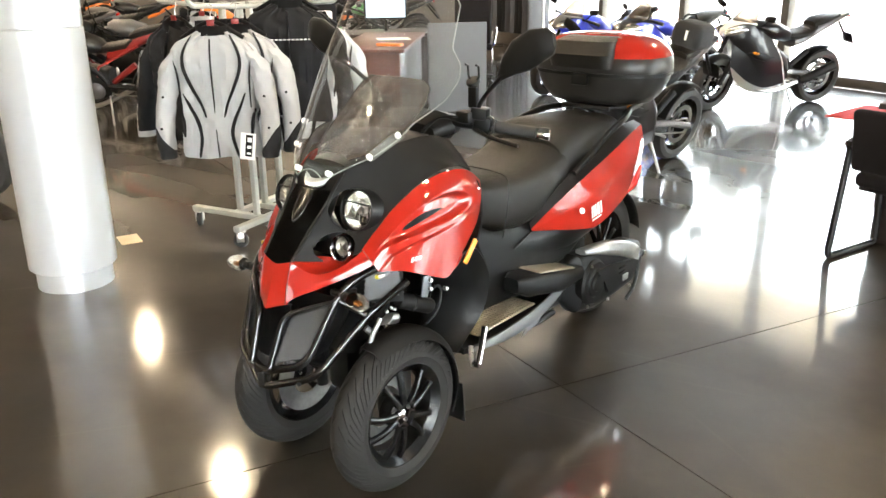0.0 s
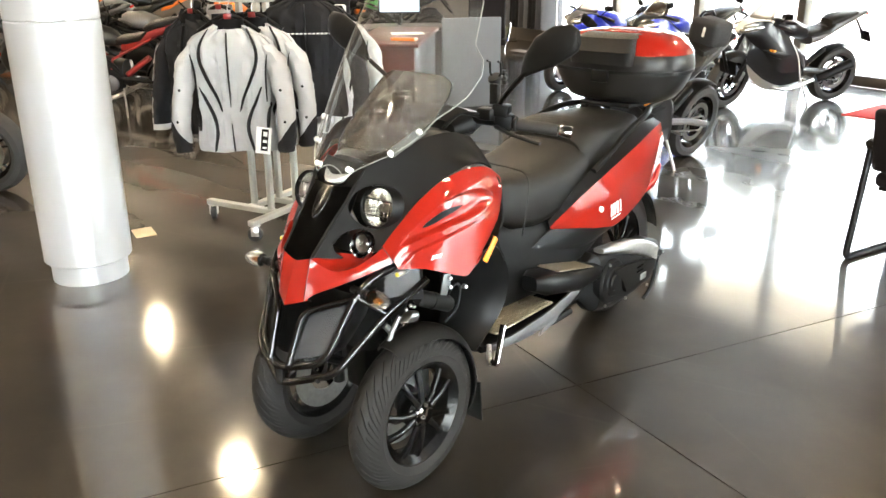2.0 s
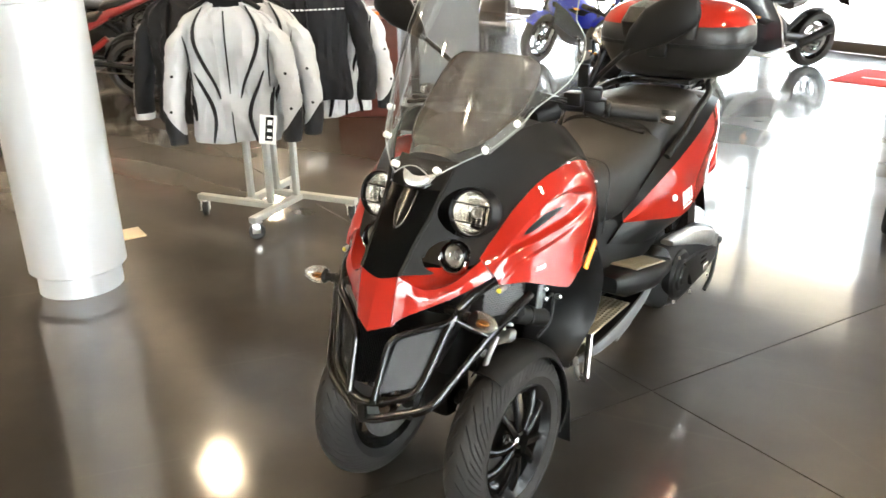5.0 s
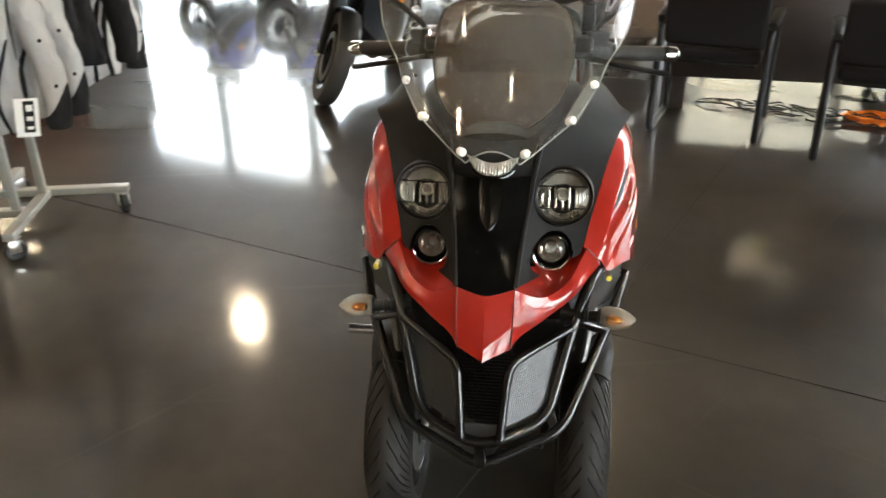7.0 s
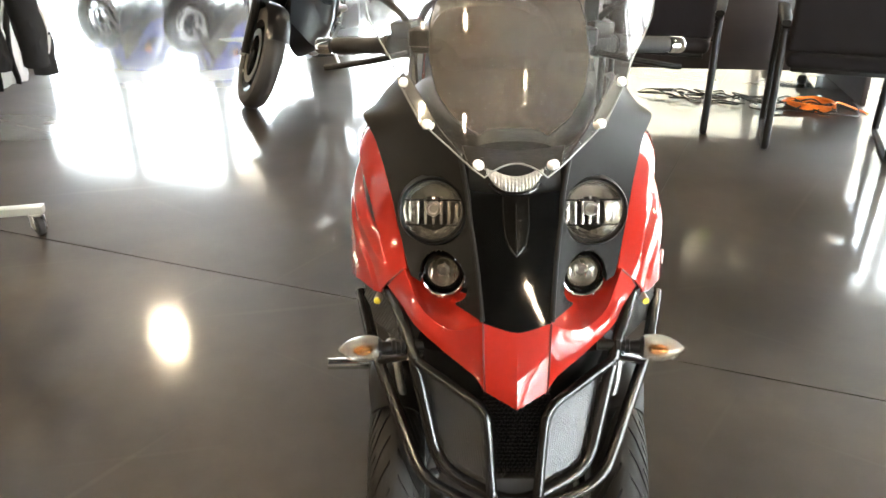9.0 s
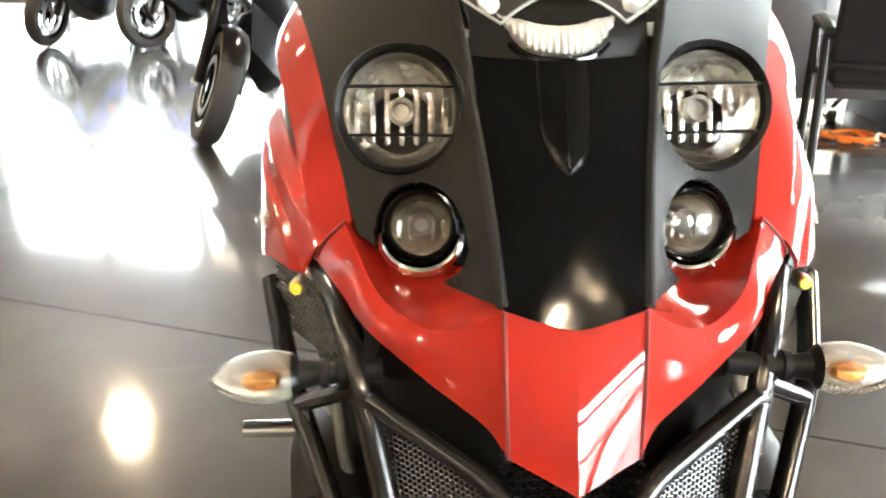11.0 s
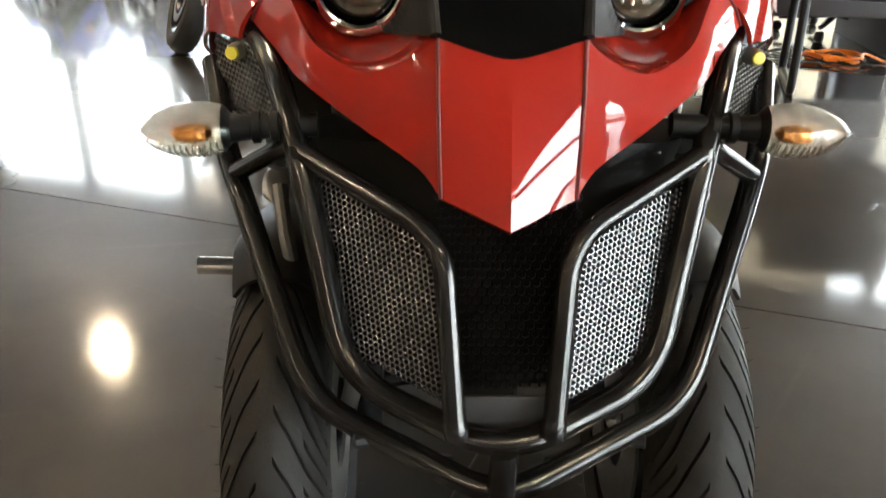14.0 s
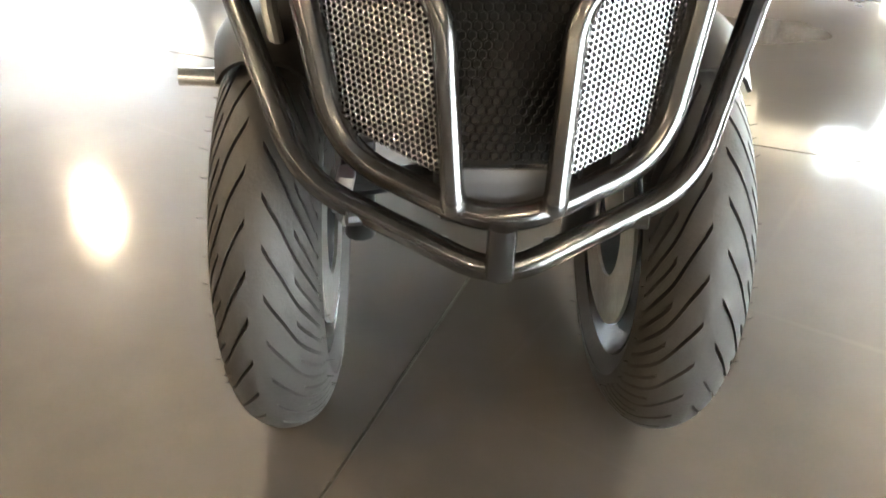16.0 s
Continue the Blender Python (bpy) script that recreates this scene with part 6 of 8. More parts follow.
# phone cradle on the bar
b = bm_new()
tube(b, [(0.175, 0.445, 1.01), (0.178, 0.445, 1.115)], 0.011, 10)
ph = tagged(part("phone_cradle", b, M_DARK), "black phone cradle with spring claws clamped on the handlebar", "phone holder")
b = bm_new()
box(b, (0.178, 0.432, 1.075), (0.030, 0.012, 0.060), bev=0.004)
part("cradle_plate", b, M_DARK, ph)
for x, z0, z1 in ((0.160, 1.115, 1.165), (0.198, 1.115, 1.165)):
    b = bm_new()
    tube(b, [(0.178, 0.435, 1.11), (x, 0.435, z0 + 0.02), (x, 0.432, z1), (x, 0.420, z1 + 0.004)], 0.0035, 8)
    part("claw", b, M_DARK, ph)
b = bm_new()
lathe(b, [(0, 0.01), (0.02, 0.008), (0.022, 0), (0.0, -0.01)], basis((0.178, 0.435, 1.118), (0, -0.6, 1)), 16)
part("ball_clamp", b, M_DARK, ph)

# ---------------------------------------------------------------- motorcycles
M_BLUE = pmat("blue_paint", (0.008, 0.02, 0.42), 0.3, coat=1.0, vary=0.1, scale=4)
M_WHITEP = pmat("white_paint", (0.75, 0.75, 0.74), 0.3, coat=1.0, vary=0.04)
M_BLACKP = pmat("black_paint", (0.006, 0.006, 0.007), 0.32, coat=0.35, vary=0.1, spec=0.3)
M_REDFRAME = pmat("red_frame_paint", (0.20, 0.009, 0.007), 0.35, coat=0.6, vary=0.08)
M_ORANGE = pmat("orange_paint", (0.75, 0.18, 0.02), 0.35, coat=0.7, vary=0.08)
M_GREEN = pmat("green_paint", (0.04, 0.22, 0.05), 0.35, coat=0.7, vary=0.08)
M_GREYP = pmat("grey_paint", (0.10, 0.10, 0.105), 0.4, 0.4, coat=0.4, vary=0.08)
M_DISC = pmat("worn_brake_disc", (0.26, 0.255, 0.25), 0.35, 1.0, vary=0.15, scale=60)
M_TYRE2 = pmat("motorcycle_tyre", (0.020, 0.019, 0.018), 0.65, vary=0.2, scale=20, bump=0.2, bscale=150)


def moto_wheel(root, y, R, half, rim_mat, lean):
    w = part("wheel_rim", bm_new_rim(R * 0.70, half * 0.8), rim_mat, root)
    w.location = (0, y, R)
    b = bm_new()
    m = basis((0, 0, 0), (1, 0, 0))
    lathe(b, [(R * 0.70, -half * 0.8), (R * 0.80, -half), (R * 0.92, -half * 0.88), (R * 0.985, -half * 0.45), (R, 0), (R * 0.985, half * 0.45), (R * 0.92, half * 0.88), (R * 0.80, half), (R * 0.70, half * 0.8)], m, 48)
    part("tyre", b, M_TYRE2, w)
    for k in range(10):
        a = 2 * math.pi * (k // 2) / 5 + 0.3 + (0.16 if k % 2 else -0.16)
        b = bm_new()
        d = Vector((0, math.cos(a), math.sin(a)))
        tube(b, [d * 0.03, d * R * 0.69], 0.010, 8, r2=0.007)
        part("spoke", b, rim_mat, w)
    for s in (1, -1):
        b = bm_new()
        lathe(b, [(R * 0.40, 0.046 * s), (R * 0.52, 0.046 * s), (R * 0.52, 0.050 * s), (R * 0.40, 0.050 * s), (R * 0.40, 0.046 * s)], m, 32)
        part("brake_disc", b, M_DISC, w)
    b = bm_new()
    lathe(b, [(0, -0.05), (0.035, -0.05), (0.035, 0.05), (0, 0.05)], m, 14)
    part("hub", b, rim_mat, w)
    return w


def bm_new_rim(R, half):
    b = bm_new()
    lathe(b, [(R, -half), (R + 0.01, -half), (R - 0.012, -half * 0.6), (R - 0.016, 0), (R - 0.012, half * 0.6), (R + 0.01, half), (R, half), (R - 0.03, half * 0.4), (R - 0.03, -half * 0.4), (R, -half)], basis((0, 0, 0), (1, 0, 0)), 40)
    return b


def motorcycle(front, rear, paint, second, label, sport=True, chassis=None, bag=False, lean=8.0, steer=30.0, pipe=-1, tail=None):
    """A motorcycle on its side stand between two tyre contact places; nose towards -y of its own frame."""
    f, r = Vector((*front, 0)), Vector((*rear, 0))
    d = (f - r).normalized()
    mid = (f + r) / 2
    ang = math.atan2(-d.x, d.y) + math.pi
    root = thing("motorcycle", label, "motorcycle", "showroom motorcycles",
                 at=Matrix.Translation(mid) @ Matrix.Rotation(ang, 4, "Z") @ Matrix.Rotation(radians(lean), 4, "Y"))
    root.matrix_world = root.matrix_world @ Matrix.Scale(0.94, 4)
    rim = M_RIM
    fw = moto_wheel(root, -0.69, 0.298, 0.058, rim, 0)
    axis = Vector((0, 0.40, 0.92)).normalized()
    head = Vector((0, -0.46, 0.88))
    turned = Matrix.Translation(head) @ Matrix.Rotation(radians(steer), 4, axis) @ Matrix.Translation(-head)

    def low(m, y, R, half):
        """Height of the lowest point of a tyre."""
        w = root.matrix_world @ m
        ax = (w.to_3x3() @ Vector((1, 0, 0))).normalized()
        return (w @ Vector((0, y, R))).z - 0.94 * ((R - half) * math.sqrt(1 - ax.z ** 2) + half)
    root.matrix_world = Matrix.Translation((0, 0, -low(Matrix(), 0.69, 0.305, 0.076))) @ root.matrix_world
    turned = Matrix.Translation((0, 0, -low(turned, -0.69, 0.298, 0.058) / (0.94 * math.cos(radians(lean))))) @ turned
    fw.matrix_basis = turned @ Matrix.Translation((0, -0.69, 0.298))
    moto_wheel(root, 0.69, 0.305, 0.076, rim, 0)
    fr = chassis or M_DARK

    def p(name, b, mat, lab=""):
        ob = part(name, b, mat, root, lab)
        if name in ("fork_lower", "fork_tube", "handlebar", "grip", "mirror_arm", "mudguard", "brake_caliper", "fork_clamp", "axle_nut"):
            ob.matrix_basis = turned
        return ob
    for s in (1, -1):
        b = bm_new()
        tube(b, [(s * 0.095, -0.70, 0.30), (s * 0.095, -0.56, 0.62)], 0.027, 10)
        p("fork_lower", b, M_DARK if sport else M_ALU)
        b = bm_new()
        box(b, (s * 0.082, -0.600, 0.365), (0.040, 0.052, 0.105), Matrix.Translation((0, -0.60, 0.365)) @ Matrix.Rotation(radians(-24), 4, "X") @ Matrix.Translation((0, 0.60, -0.365)), bev=0.012)
        p("brake_caliper", b, M_ALU)
        b = bm_new()
        lathe(b, [(0, 0.012), (0.014, 0.010), (0.016, 0.0), (0.016, -0.02)], basis((s * 0.118, -0.69, 0.298), (s, 0, 0)), 12)
        p("axle_nut", b, M_STEEL)
        b = bm_new()
        tube(b, [(s * 0.095, -0.57, 0.60), (s * 0.095, -0.45, 0.88)], 0.021, 10)
        p("fork_tube", b, M_DARK)
        b = bm_new()
        tube(b, spline([(s * 0.05, -0.44, 0.80), (s * 0.14, -0.20, 0.72), (s * 0.14, 0.05, 0.58), (s * 0.11, 0.16, 0.42)], 14), 0.026, 8)
        p("frame_spar", b, M_GREYP if sport else M_DARK)
        if not sport:
            for (a, c) in (((-0.38, 0.78), (-0.20, 0.52)), ((-0.20, 0.52), (-0.12, 0.70)), ((-0.12, 0.70), (0.06, 0.44)), ((0.06, 0.44), (0.10, 0.60)), ((0.10, 0.60), (0.52, 0.80))):
                b = bm_new()
                tube(b, [(s * 0.13, a[0], a[1]), (s * 0.13, c[0], c[1])], 0.0115, 8)
                p("trellis_tube", b, fr)
        b = bm_new()
        tube(b, [(s * 0.11, 0.16, 0.40), (s * 0.12, 0.45, 0.37), (s * 0.12, 0.70, 0.315)], 0.028, 8)
        p("swingarm", b, M_GREYP if sport else M_DARK)
        b = bm_new()
        tube(b, spline([(s * 0.04, -0.46, 0.90), (s * 0.20, -0.44, 0.93), (s * 0.34, -0.34, 0.90)], 10), 0.013, 8)
        p("handlebar", b, M_DARK)
        b = bm_new()
        tube(b, [(s * 0.22, -0.41, 0.925), (s * 0.35, -0.335, 0.90)], 0.018, 10)
        p("grip", b, M_GRIP)
        b = bm_new()
        tube(b, [(s * 0.22, -0.46, 0.93), (s * 0.30, -0.45, 1.03)], 0.007, 6)
        mr = p("mirror_arm", b, M_DARK)
        b = bm_new()
        blob(b, [((s * 0.26, -0.455, 1.04), (0.01, 0, 0), (0, 0, 0.02)), ((s * 0.31, -0.46, 1.05), (0, 0.02, 0), (0, 0, 0.035)), ((s * 0.37, -0.45, 1.06), (0, 0.015, 0), (0, 0, 0.03))], 12)
        part("mirror", b, M_DARK, mr)
        b = bm_new()
        tube(b, [(s * 0.13, 0.20, 0.33), (s * 0.22, 0.22, 0.33)], 0.010, 8)
        p("foot_peg", b, M_ALU)
    b = bm_new()
    blob(b, [((0, -0.34, 0.42), (0.10, 0, 0), (0, 0, 0.10)), ((0, -0.20, 0.42), (0.15, 0, 0), (0, 0, 0.18)), ((0, 0.0, 0.41), (0.16, 0, 0), (0, 0, 0.19)), ((0, 0.18, 0.42), (0.13, 0, 0), (0, 0, 0.14))], 18, 3)
    p("engine", b, M_DARK)
    for s in (1, -1):
        b = bm_new()
        lathe(b, [(0, 0.02), (0.06, 0.018), (0.085, 0.0), (0.09, -0.03)], basis((s * 0.155, 0.04, 0.36), (s, 0, 0)), 20)
        p("engine_cover", b, M_GREYP)
    b = bm_new()
    blob(b, [((0, -0.38, 0.84), (0.08, 0, 0), (0, 0, 0.04)), ((0, -0.28, 0.85), (0.15, 0, 0), (0, 0, 0.09)), ((0, -0.08, 0.84), (0.165, 0, 0), (0, 0, 0.10)), ((0, 0.10, 0.79), (0.12, 0, 0), (0, 0, 0.08)), ((0, 0.18, 0.76), (0.07, 0, 0), (0, 0, 0.04))], 22, 2.5)
    p("fuel_tank", b, paint)
    b = bm_new()
    blob(b, [((0, 0.12, 0.77), (0.08, 0, 0), (0, 0, 0.03)), ((0, 0.25, 0.775), (0.13, 0, 0), (0, 0, 0.04)), ((0, 0.40, 0.80), (0.13, 0, 0), (0, 0, 0.04)), ((0, 0.47, 0.85), (0.11, 0, 0), (0, 0, 0.04))], 18, 3)
    p("rider_seat", b, M_SEAT)
    b = bm_new()
    blob(b, [((0, 0.44, 0.88), (0.09, 0, 0), (0, 0, 0.03)), ((0, 0.50, 0.905), (0.115, 0, 0), (0, 0, 0.045)), ((0, 0.62, 0.935), (0.11, 0, 0), (0, 0, 0.040)), ((0, 0.78, 0.972), (0.07, 0, 0), (0, 0, 0.028)), ((0, 0.81, 0.978), (0.03, 0, 0), (0, 0, 0.012))], 18, 3)
    p("pillion_seat", b, M_SEAT)
    b = bm_new()
    blob(b, [((0, 0.20, 0.70), (0.115, 0, 0), (0, 0, 0.05)), ((0, 0.34, 0.75), (0.125, 0, 0), (0, 0, 0.065)), ((0, 0.54, 0.85), (0.115, 0, 0), (0, 0, 0.062)), ((0, 0.78, 0.93), (0.075, 0, 0), (0, 0, 0.040)), ((0, 0.94, 0.975), (0.04, 0, 0), (0, 0, 0.02))], 18, 2.6)
    p("tail_fairing", b, tail or second)
    b = bm_new()
    box(b, (0, 0.945, 0.955), (0.08, 0.03, 0.028), bev=0.008)
    p("tail_light", b, M_REDLENS)
    b = bm_new()
    tube(b, [(0, 0.84, 0.90), (0, 1.03, 0.68)], 0.014, 8)
    hang = p("plate_hanger", b, M_DARK)
    b = bm_new()
    box(b, (0, 0, 0), (0.15, 0.006, 0.13), Matrix.Translation((0, 1.03, 0.71)) @ Matrix.Rotation(radians(28), 4, "X"), bev=0.002)
    part("plate_holder", b, M_DARK, hang)
    # hugger over the rear tyre
    b = bm_new()
    rows = []
    for a in np.linspace(radians(-75), radians(25), 12):
        rows.append([Vector((0.078 * k, 0.69 + (0.328 - 0.02 * k * k) * math.sin(a), 0.315 + (0.328 - 0.02 * k * k) * math.cos(a))) for k in np.linspace(-1, 1, 7)])
    grid_faces(b, rows)
    bmesh.ops.solidify(b, geom=b.faces[:], thickness=0.004)
    p("rear_hugger", b, M_DARK)
    # mudguard
    b = bm_new()
    rows = []
    for a in np.linspace(radians(-50), radians(60), 12):
        rows.append([Vector((0.066 * k, -0.69 + (0.322 - 0.02 * k * k) * math.sin(a), 0.298 + (0.322 - 0.02 * k * k) * math.cos(a))) for k in np.linspace(-1, 1, 7)])
    grid_faces(b, rows)
    bmesh.ops.solidify(b, geom=b.faces[:], thickness=0.004)
    p("mudguard", b, paint)
    # exhaust and stand
    b = bm_new()
    tube(b, spline([(0.10, -0.28, 0.40), (0.14, -0.26, 0.26), (0.13, 0.0, 0.20), (pipe * 0.14, 0.32, 0.29)], 18), 0.024, 8)
    p("exhaust_pipe", b, M_STEEL)
    b = bm_new()
    tube(b, [(pipe * 0.15, 0.34, 0.30), (pipe * 0.175, 0.42, 0.335), (pipe * 0.185, 0.70, 0.445), (pipe * 0.188, 0.73, 0.457)], 0.046, 16, r2=0.054)
    p("silencer", b, M_DARK if sport else M_STEEL)
    b = bm_new()
    tube(b, [(0.12, 0.16, 0.30), (0.27, 0.20, 0.035)], 0.011, 8)
    p("side_stand", b, M_ALU)
    b = bm_new()
    tube(b, [(0.06, 0.20, 0.42), (0.05, 0.45, 0.60)], 0.03, 12)
    p("shock_absorber", b, M_REDFRAME if chassis else M_DARK)
    b = bm_new()
    tube(b, rounded([(0.10, 0.10, 0.395), (0.105, 0.70, 0.375), (0.105, 0.70, 0.255), (0.10, 0.10, 0.325)], 0.05, closed=True), 0.007, 6, closed=True)
    p("chain", b, M_STEEL)
    if sport:
        def back(q):
            """Nose parts drawn back over the axle and up a little."""
            k = min(1.0, max(0.0, (-q[1] - 0.22) / 0.45))
            return (q[0], q[1] + 0.17 * k, q[2] + 0.045 * k)
        top = [back(q) for q in ((0.045, -0.83, 0.83), (0.13, -0.70, 0.885), (0.18, -0.52, 0.885), (0.195, -0.34, 0.83), (0.185, -0.18, 0.78))]
        mid = [back(q) for q in ((0.07, -0.84, 0.76), (0.17, -0.68, 0.74), (0.225, -0.48, 0.68), (0.255, -0.28, 0.62), (0.235, -0.06, 0.59))]
        low_ = [back(q) for q in ((0.09, -0.76, 0.68), (0.175, -0.60, 0.58), (0.22, -0.44, 0.48), (0.250, -0.24, 0.42), (0.225, 0.02, 0.42))]
        keel = [(0.11, -0.60, 0.50), (0.165, -0.50, 0.41), (0.20, -0.38, 0.33), (0.215, -0.18, 0.27), (0.185, 0.10, 0.30)]
        sole = [(0.07, -0.50, 0.36), (0.09, -0.44, 0.29), (0.10, -0.34, 0.225), (0.10, -0.16, 0.185), (0.08, 0.12, 0.215)]
        for s in (1, -1):
            b = bm_new()
            skin(b, [sx(top, s), sx(mid, s), sx(low_, s)], 24, 14, 0.005)
            sf = p("side_fairing", b, paint)
            b = bm_new()
            skin(b, [sx(low_, s), sx([tuple((u + w) / 2 for u, w in zip(a, c)) for a, c in zip(low_, keel)], s), sx(keel, s)], 20, 8, 0.005)
            part("lower_fairing", b, M_BLACKP, sf)
            b = bm_new()
            skin(b, [sx(keel, s), sx([tuple((u + w) / 2 for u, w in zip(a, c)) for a, c in zip(keel, sole)], s), sx(sole, s)], 18, 7, 0.004)
            part("belly_pan", b, second, sf)
            b = bm_new()
            blob(b, [((s * 0.222, -0.50, 0.655), (0.010, 0, 0), (0, 0, 0.006)), ((s * 0.246, -0.40, 0.630), (0.012, 0, 0), (0, 0, 0.034)), ((s * 0.252, -0.28, 0.60), (0.012, 0, 0), (0, 0, 0.036)), ((s * 0.240, -0.16, 0.60), (0.010, 0, 0), (0, 0, 0.008))], 12)
            part("air_vent", b, M_DARK, sf, "black air vent")
            b = bm_new()
            tube(b, spline(sx([(x + 0.003, y, z + 0.002) for x, y, z in top], s), 16), 0.005, 6)
            part("fairing_edge", b, M_DARK, sf)
            b = bm_new()
            tube(b, spline(sx([(0.185, -0.18, 0.78), (0.238, -0.06, 0.59), (0.228, 0.02, 0.42), (0.188, 0.10, 0.30)], s), 16), 0.006, 6)
            part("fairing_edge", b, second if second is M_WHITEP else M_GREYP, sf)
            b = bm_new()
            blob(b, [(back(q), u, w) for q, u, w in (((s * 0.045, -0.872, 0.775), (0.02, 0, 0), (0, 0, 0.012)), ((s * 0.085, -0.835, 0.795), (0.040, 0.022, 0), (0, -0.01, 0.032)), ((s * 0.135, -0.755, 0.82), (0.022, 0.03, 0), (0, 0, 0.028)), ((s * 0.158, -0.69, 0.835), (0.008, 0.02, 0), (0, 0, 0.010)))], 16, 2.2)
            hl = p("headlight", b, M_REFLECTOR, "clear slanted headlight")
            b = bm_new()
            box(b, (s * 0.262, -0.42, 0.66), (0.06, 0.045, 0.022), bev=0.008)
            part("turn_signal", b, M_AMBER, sf)
        b = bm_new()
        blob(b, [(back(q), u, w) for q, u, w in (((0, -0.885, 0.765), (0.015, 0, 0), (0, 0, 0.012)), ((0, -0.85, 0.785), (0.065, 0, 0), (0, 0, 0.040)), ((0, -0.76, 0.825), (0.115, 0, 0), (0, 0, 0.055)), ((0, -0.62, 0.875), (0.155, 0, 0), (0, 0, 0.045)), ((0, -0.50, 0.90), (0.165, 0, 0), (0, 0, 0.025)))], 20, 2.4)
        p("nose_fairing", b, second)
        b = bm_new()
        skin(b, [[back(q) for q in row] for row in ([(-0.15, -0.54, 0.91), (-0.12, -0.66, 0.905), (0, -0.73, 0.90), (0.12, -0.66, 0.905), (0.15, -0.54, 0.91)],
                 [(-0.14, -0.47, 0.98), (-0.10, -0.55, 1.00), (0, -0.59, 1.01), (0.10, -0.55, 1.00), (0.14, -0.47, 0.98)],
                 [(-0.10, -0.42, 1.05), (-0.06, -0.47, 1.08), (0, -0.49, 1.09), (0.06, -0.47, 1.08), (0.10, -0.42, 1.05)])], 16, 8, 0)
        w = p("windscreen", b, M_SMOKE, "smoked windscreen")
        w.visible_shadow = False
    else:
        b = bm_new()
        lathe(b, [(0, 0.02), (0.05, 0.015), (0.085, 0.0), (0.09, -0.03), (0.06, -0.10), (0, -0.11)], basis((0, -0.62, 0.86), (0, -1, 0.15)), 22)
        p("headlight", b, M_DARK)
        b = bm_new()
        lathe(b, [(0, 0.008), (0.045, 0.006), (0.078, 0.0)], basis((0, -0.638, 0.863), (0, -1, 0.15)), 22)
        p("headlight_lens", b, M_REFLECTOR)
    if bag:
        bg = thing("tail_bag", "black fabric tail bag strapped on a motorcycle seat", "bag")
        bg.matrix_world = root.matrix_world @ Matrix.Translation((0, 0.60, 0.90))
        b = bm_new()
        box(b, (0, 0, 0.12), (0.25, 0.26, 0.20), bev=0.055, seg=4)
        part("bag_body", b, pmat("black_fabric", (0.012, 0.012, 0.013), 0.85, bump=0.4, bscale=350), bg)
        b = bm_new()
        tube(b, rounded([(-0.06, -0.10, 0.225), (-0.06, -0.06, 0.26), (-0.06, 0.06, 0.26), (-0.06, 0.10, 0.225)], 0.02), 0.010, 8)
        part("handle", b, M_DARK, bg)
        b = bm_new()
        box(b, (0.02, -0.132, 0.13), (0.02, 0.004, 0.07), bev=0.001)
        part("label_patch", b, M_PAPER, bg)
    return root


motorcycle((-1.20, 3.06), (-1.00, 4.55), M_BLACKP, M_BLACKP, "black faired sport motorcycle on its side stand", bag=True, steer=30, lean=12.0)
motorcycle((-1.62, 6.70), (-0.95, 7.85), M_BLACKP, M_WHITEP, "black and white sport motorcycle on its side stand", pipe=1, steer=14, tail=M_GREYP)
motorcycle((-2.60, 6.39), (-2.15, 7.72), M_BLUE, M_BLACKP, "bright blue sport motorcycle with black wheels", steer=-18)
motorcycle((-3.50, 6.55), (-3.05, 7.90), M_BLUE, M_GREYP, "blue and grey sport motorcycle on its side stand", steer=10)
motorcycle((0.50, 5.36), (1.35, 6.42), M_BLACKP, M_BLACKP, "black motorcycle parked beside the red mat", steer=20)
motorcycle((-5.12, -0.18), (-4.02, 0.66), M_BLACKP, M_BLACKP, "black naked motorcycle with a red trellis frame", sport=False, chassis=M_REDFRAME)
motorcycle((-9.4, 3.25), (-8.25, 4.05), M_BLACKP, M_GREYP, "dark grey naked motorcycle with a red frame", sport=False, chassis=M_REDFRAME)
motorcycle((-9.2, 5.6), (-8.2, 6.6), M_ORANGE, M_BLACKP, "orange and black naked motorcycle", sport=False, chassis=M_ORANGE)
motorcycle((-7.9, 7.4), (-7.0, 8.5), M_GREEN, M_BLACKP, "green and black naked motorcycle", sport=False)
motorcycle((-10.8, 2.2), (-9.9, 3.0), M_WHITEP, M_BLACKP, "white and black naked motorcycle", sport=False, chassis=M_REDFRAME)
motorcycle((-6.6, 2.2), (-5.6, 3.1), M_BLACKP, M_REDFRAME, "black naked motorcycle with red tail and red frame", sport=False, chassis=M_REDFRAME)
row = [motorcycle((-7.6, 3.3), (-6.7, 4.3), M_GREYP, M_BLACKP, "grey and black naked motorcycle in the back row", sport=False),
       motorcycle((-8.6, 7.2), (-7.9, 8.3), M_BLACKP, M_ORANGE, "black sport motorcycle with an orange tail")]
for i, (x, y, deg) in enumerate(((-10.2, 5.2, 20), (-11.4, 6.3, 24), (-10.6, 7.6, 18), (-11.8, 4.0, 22), (-9.6, 8.6, 15), (-12.6, 5.6, 20), (-11.6, 8.4, 28), (-8.9, 9.6, 10))):
    r0 = row[i % 2]
    copy_thing(r0, Matrix.Translation((x, y, 0)) @ Matrix.Rotation(radians(deg - 20), 4, "Z") @ r0.matrix_world.to_quaternion().to_matrix().to_4x4())

# ---------------------------------------------------------------- garment rack with riding jackets
def fabric(name, c, bscale=260):
    return pmat(name, c, 0.85, vary=0.12, scale=12, bump=0.5, bscale=bscale, spec=0.2)


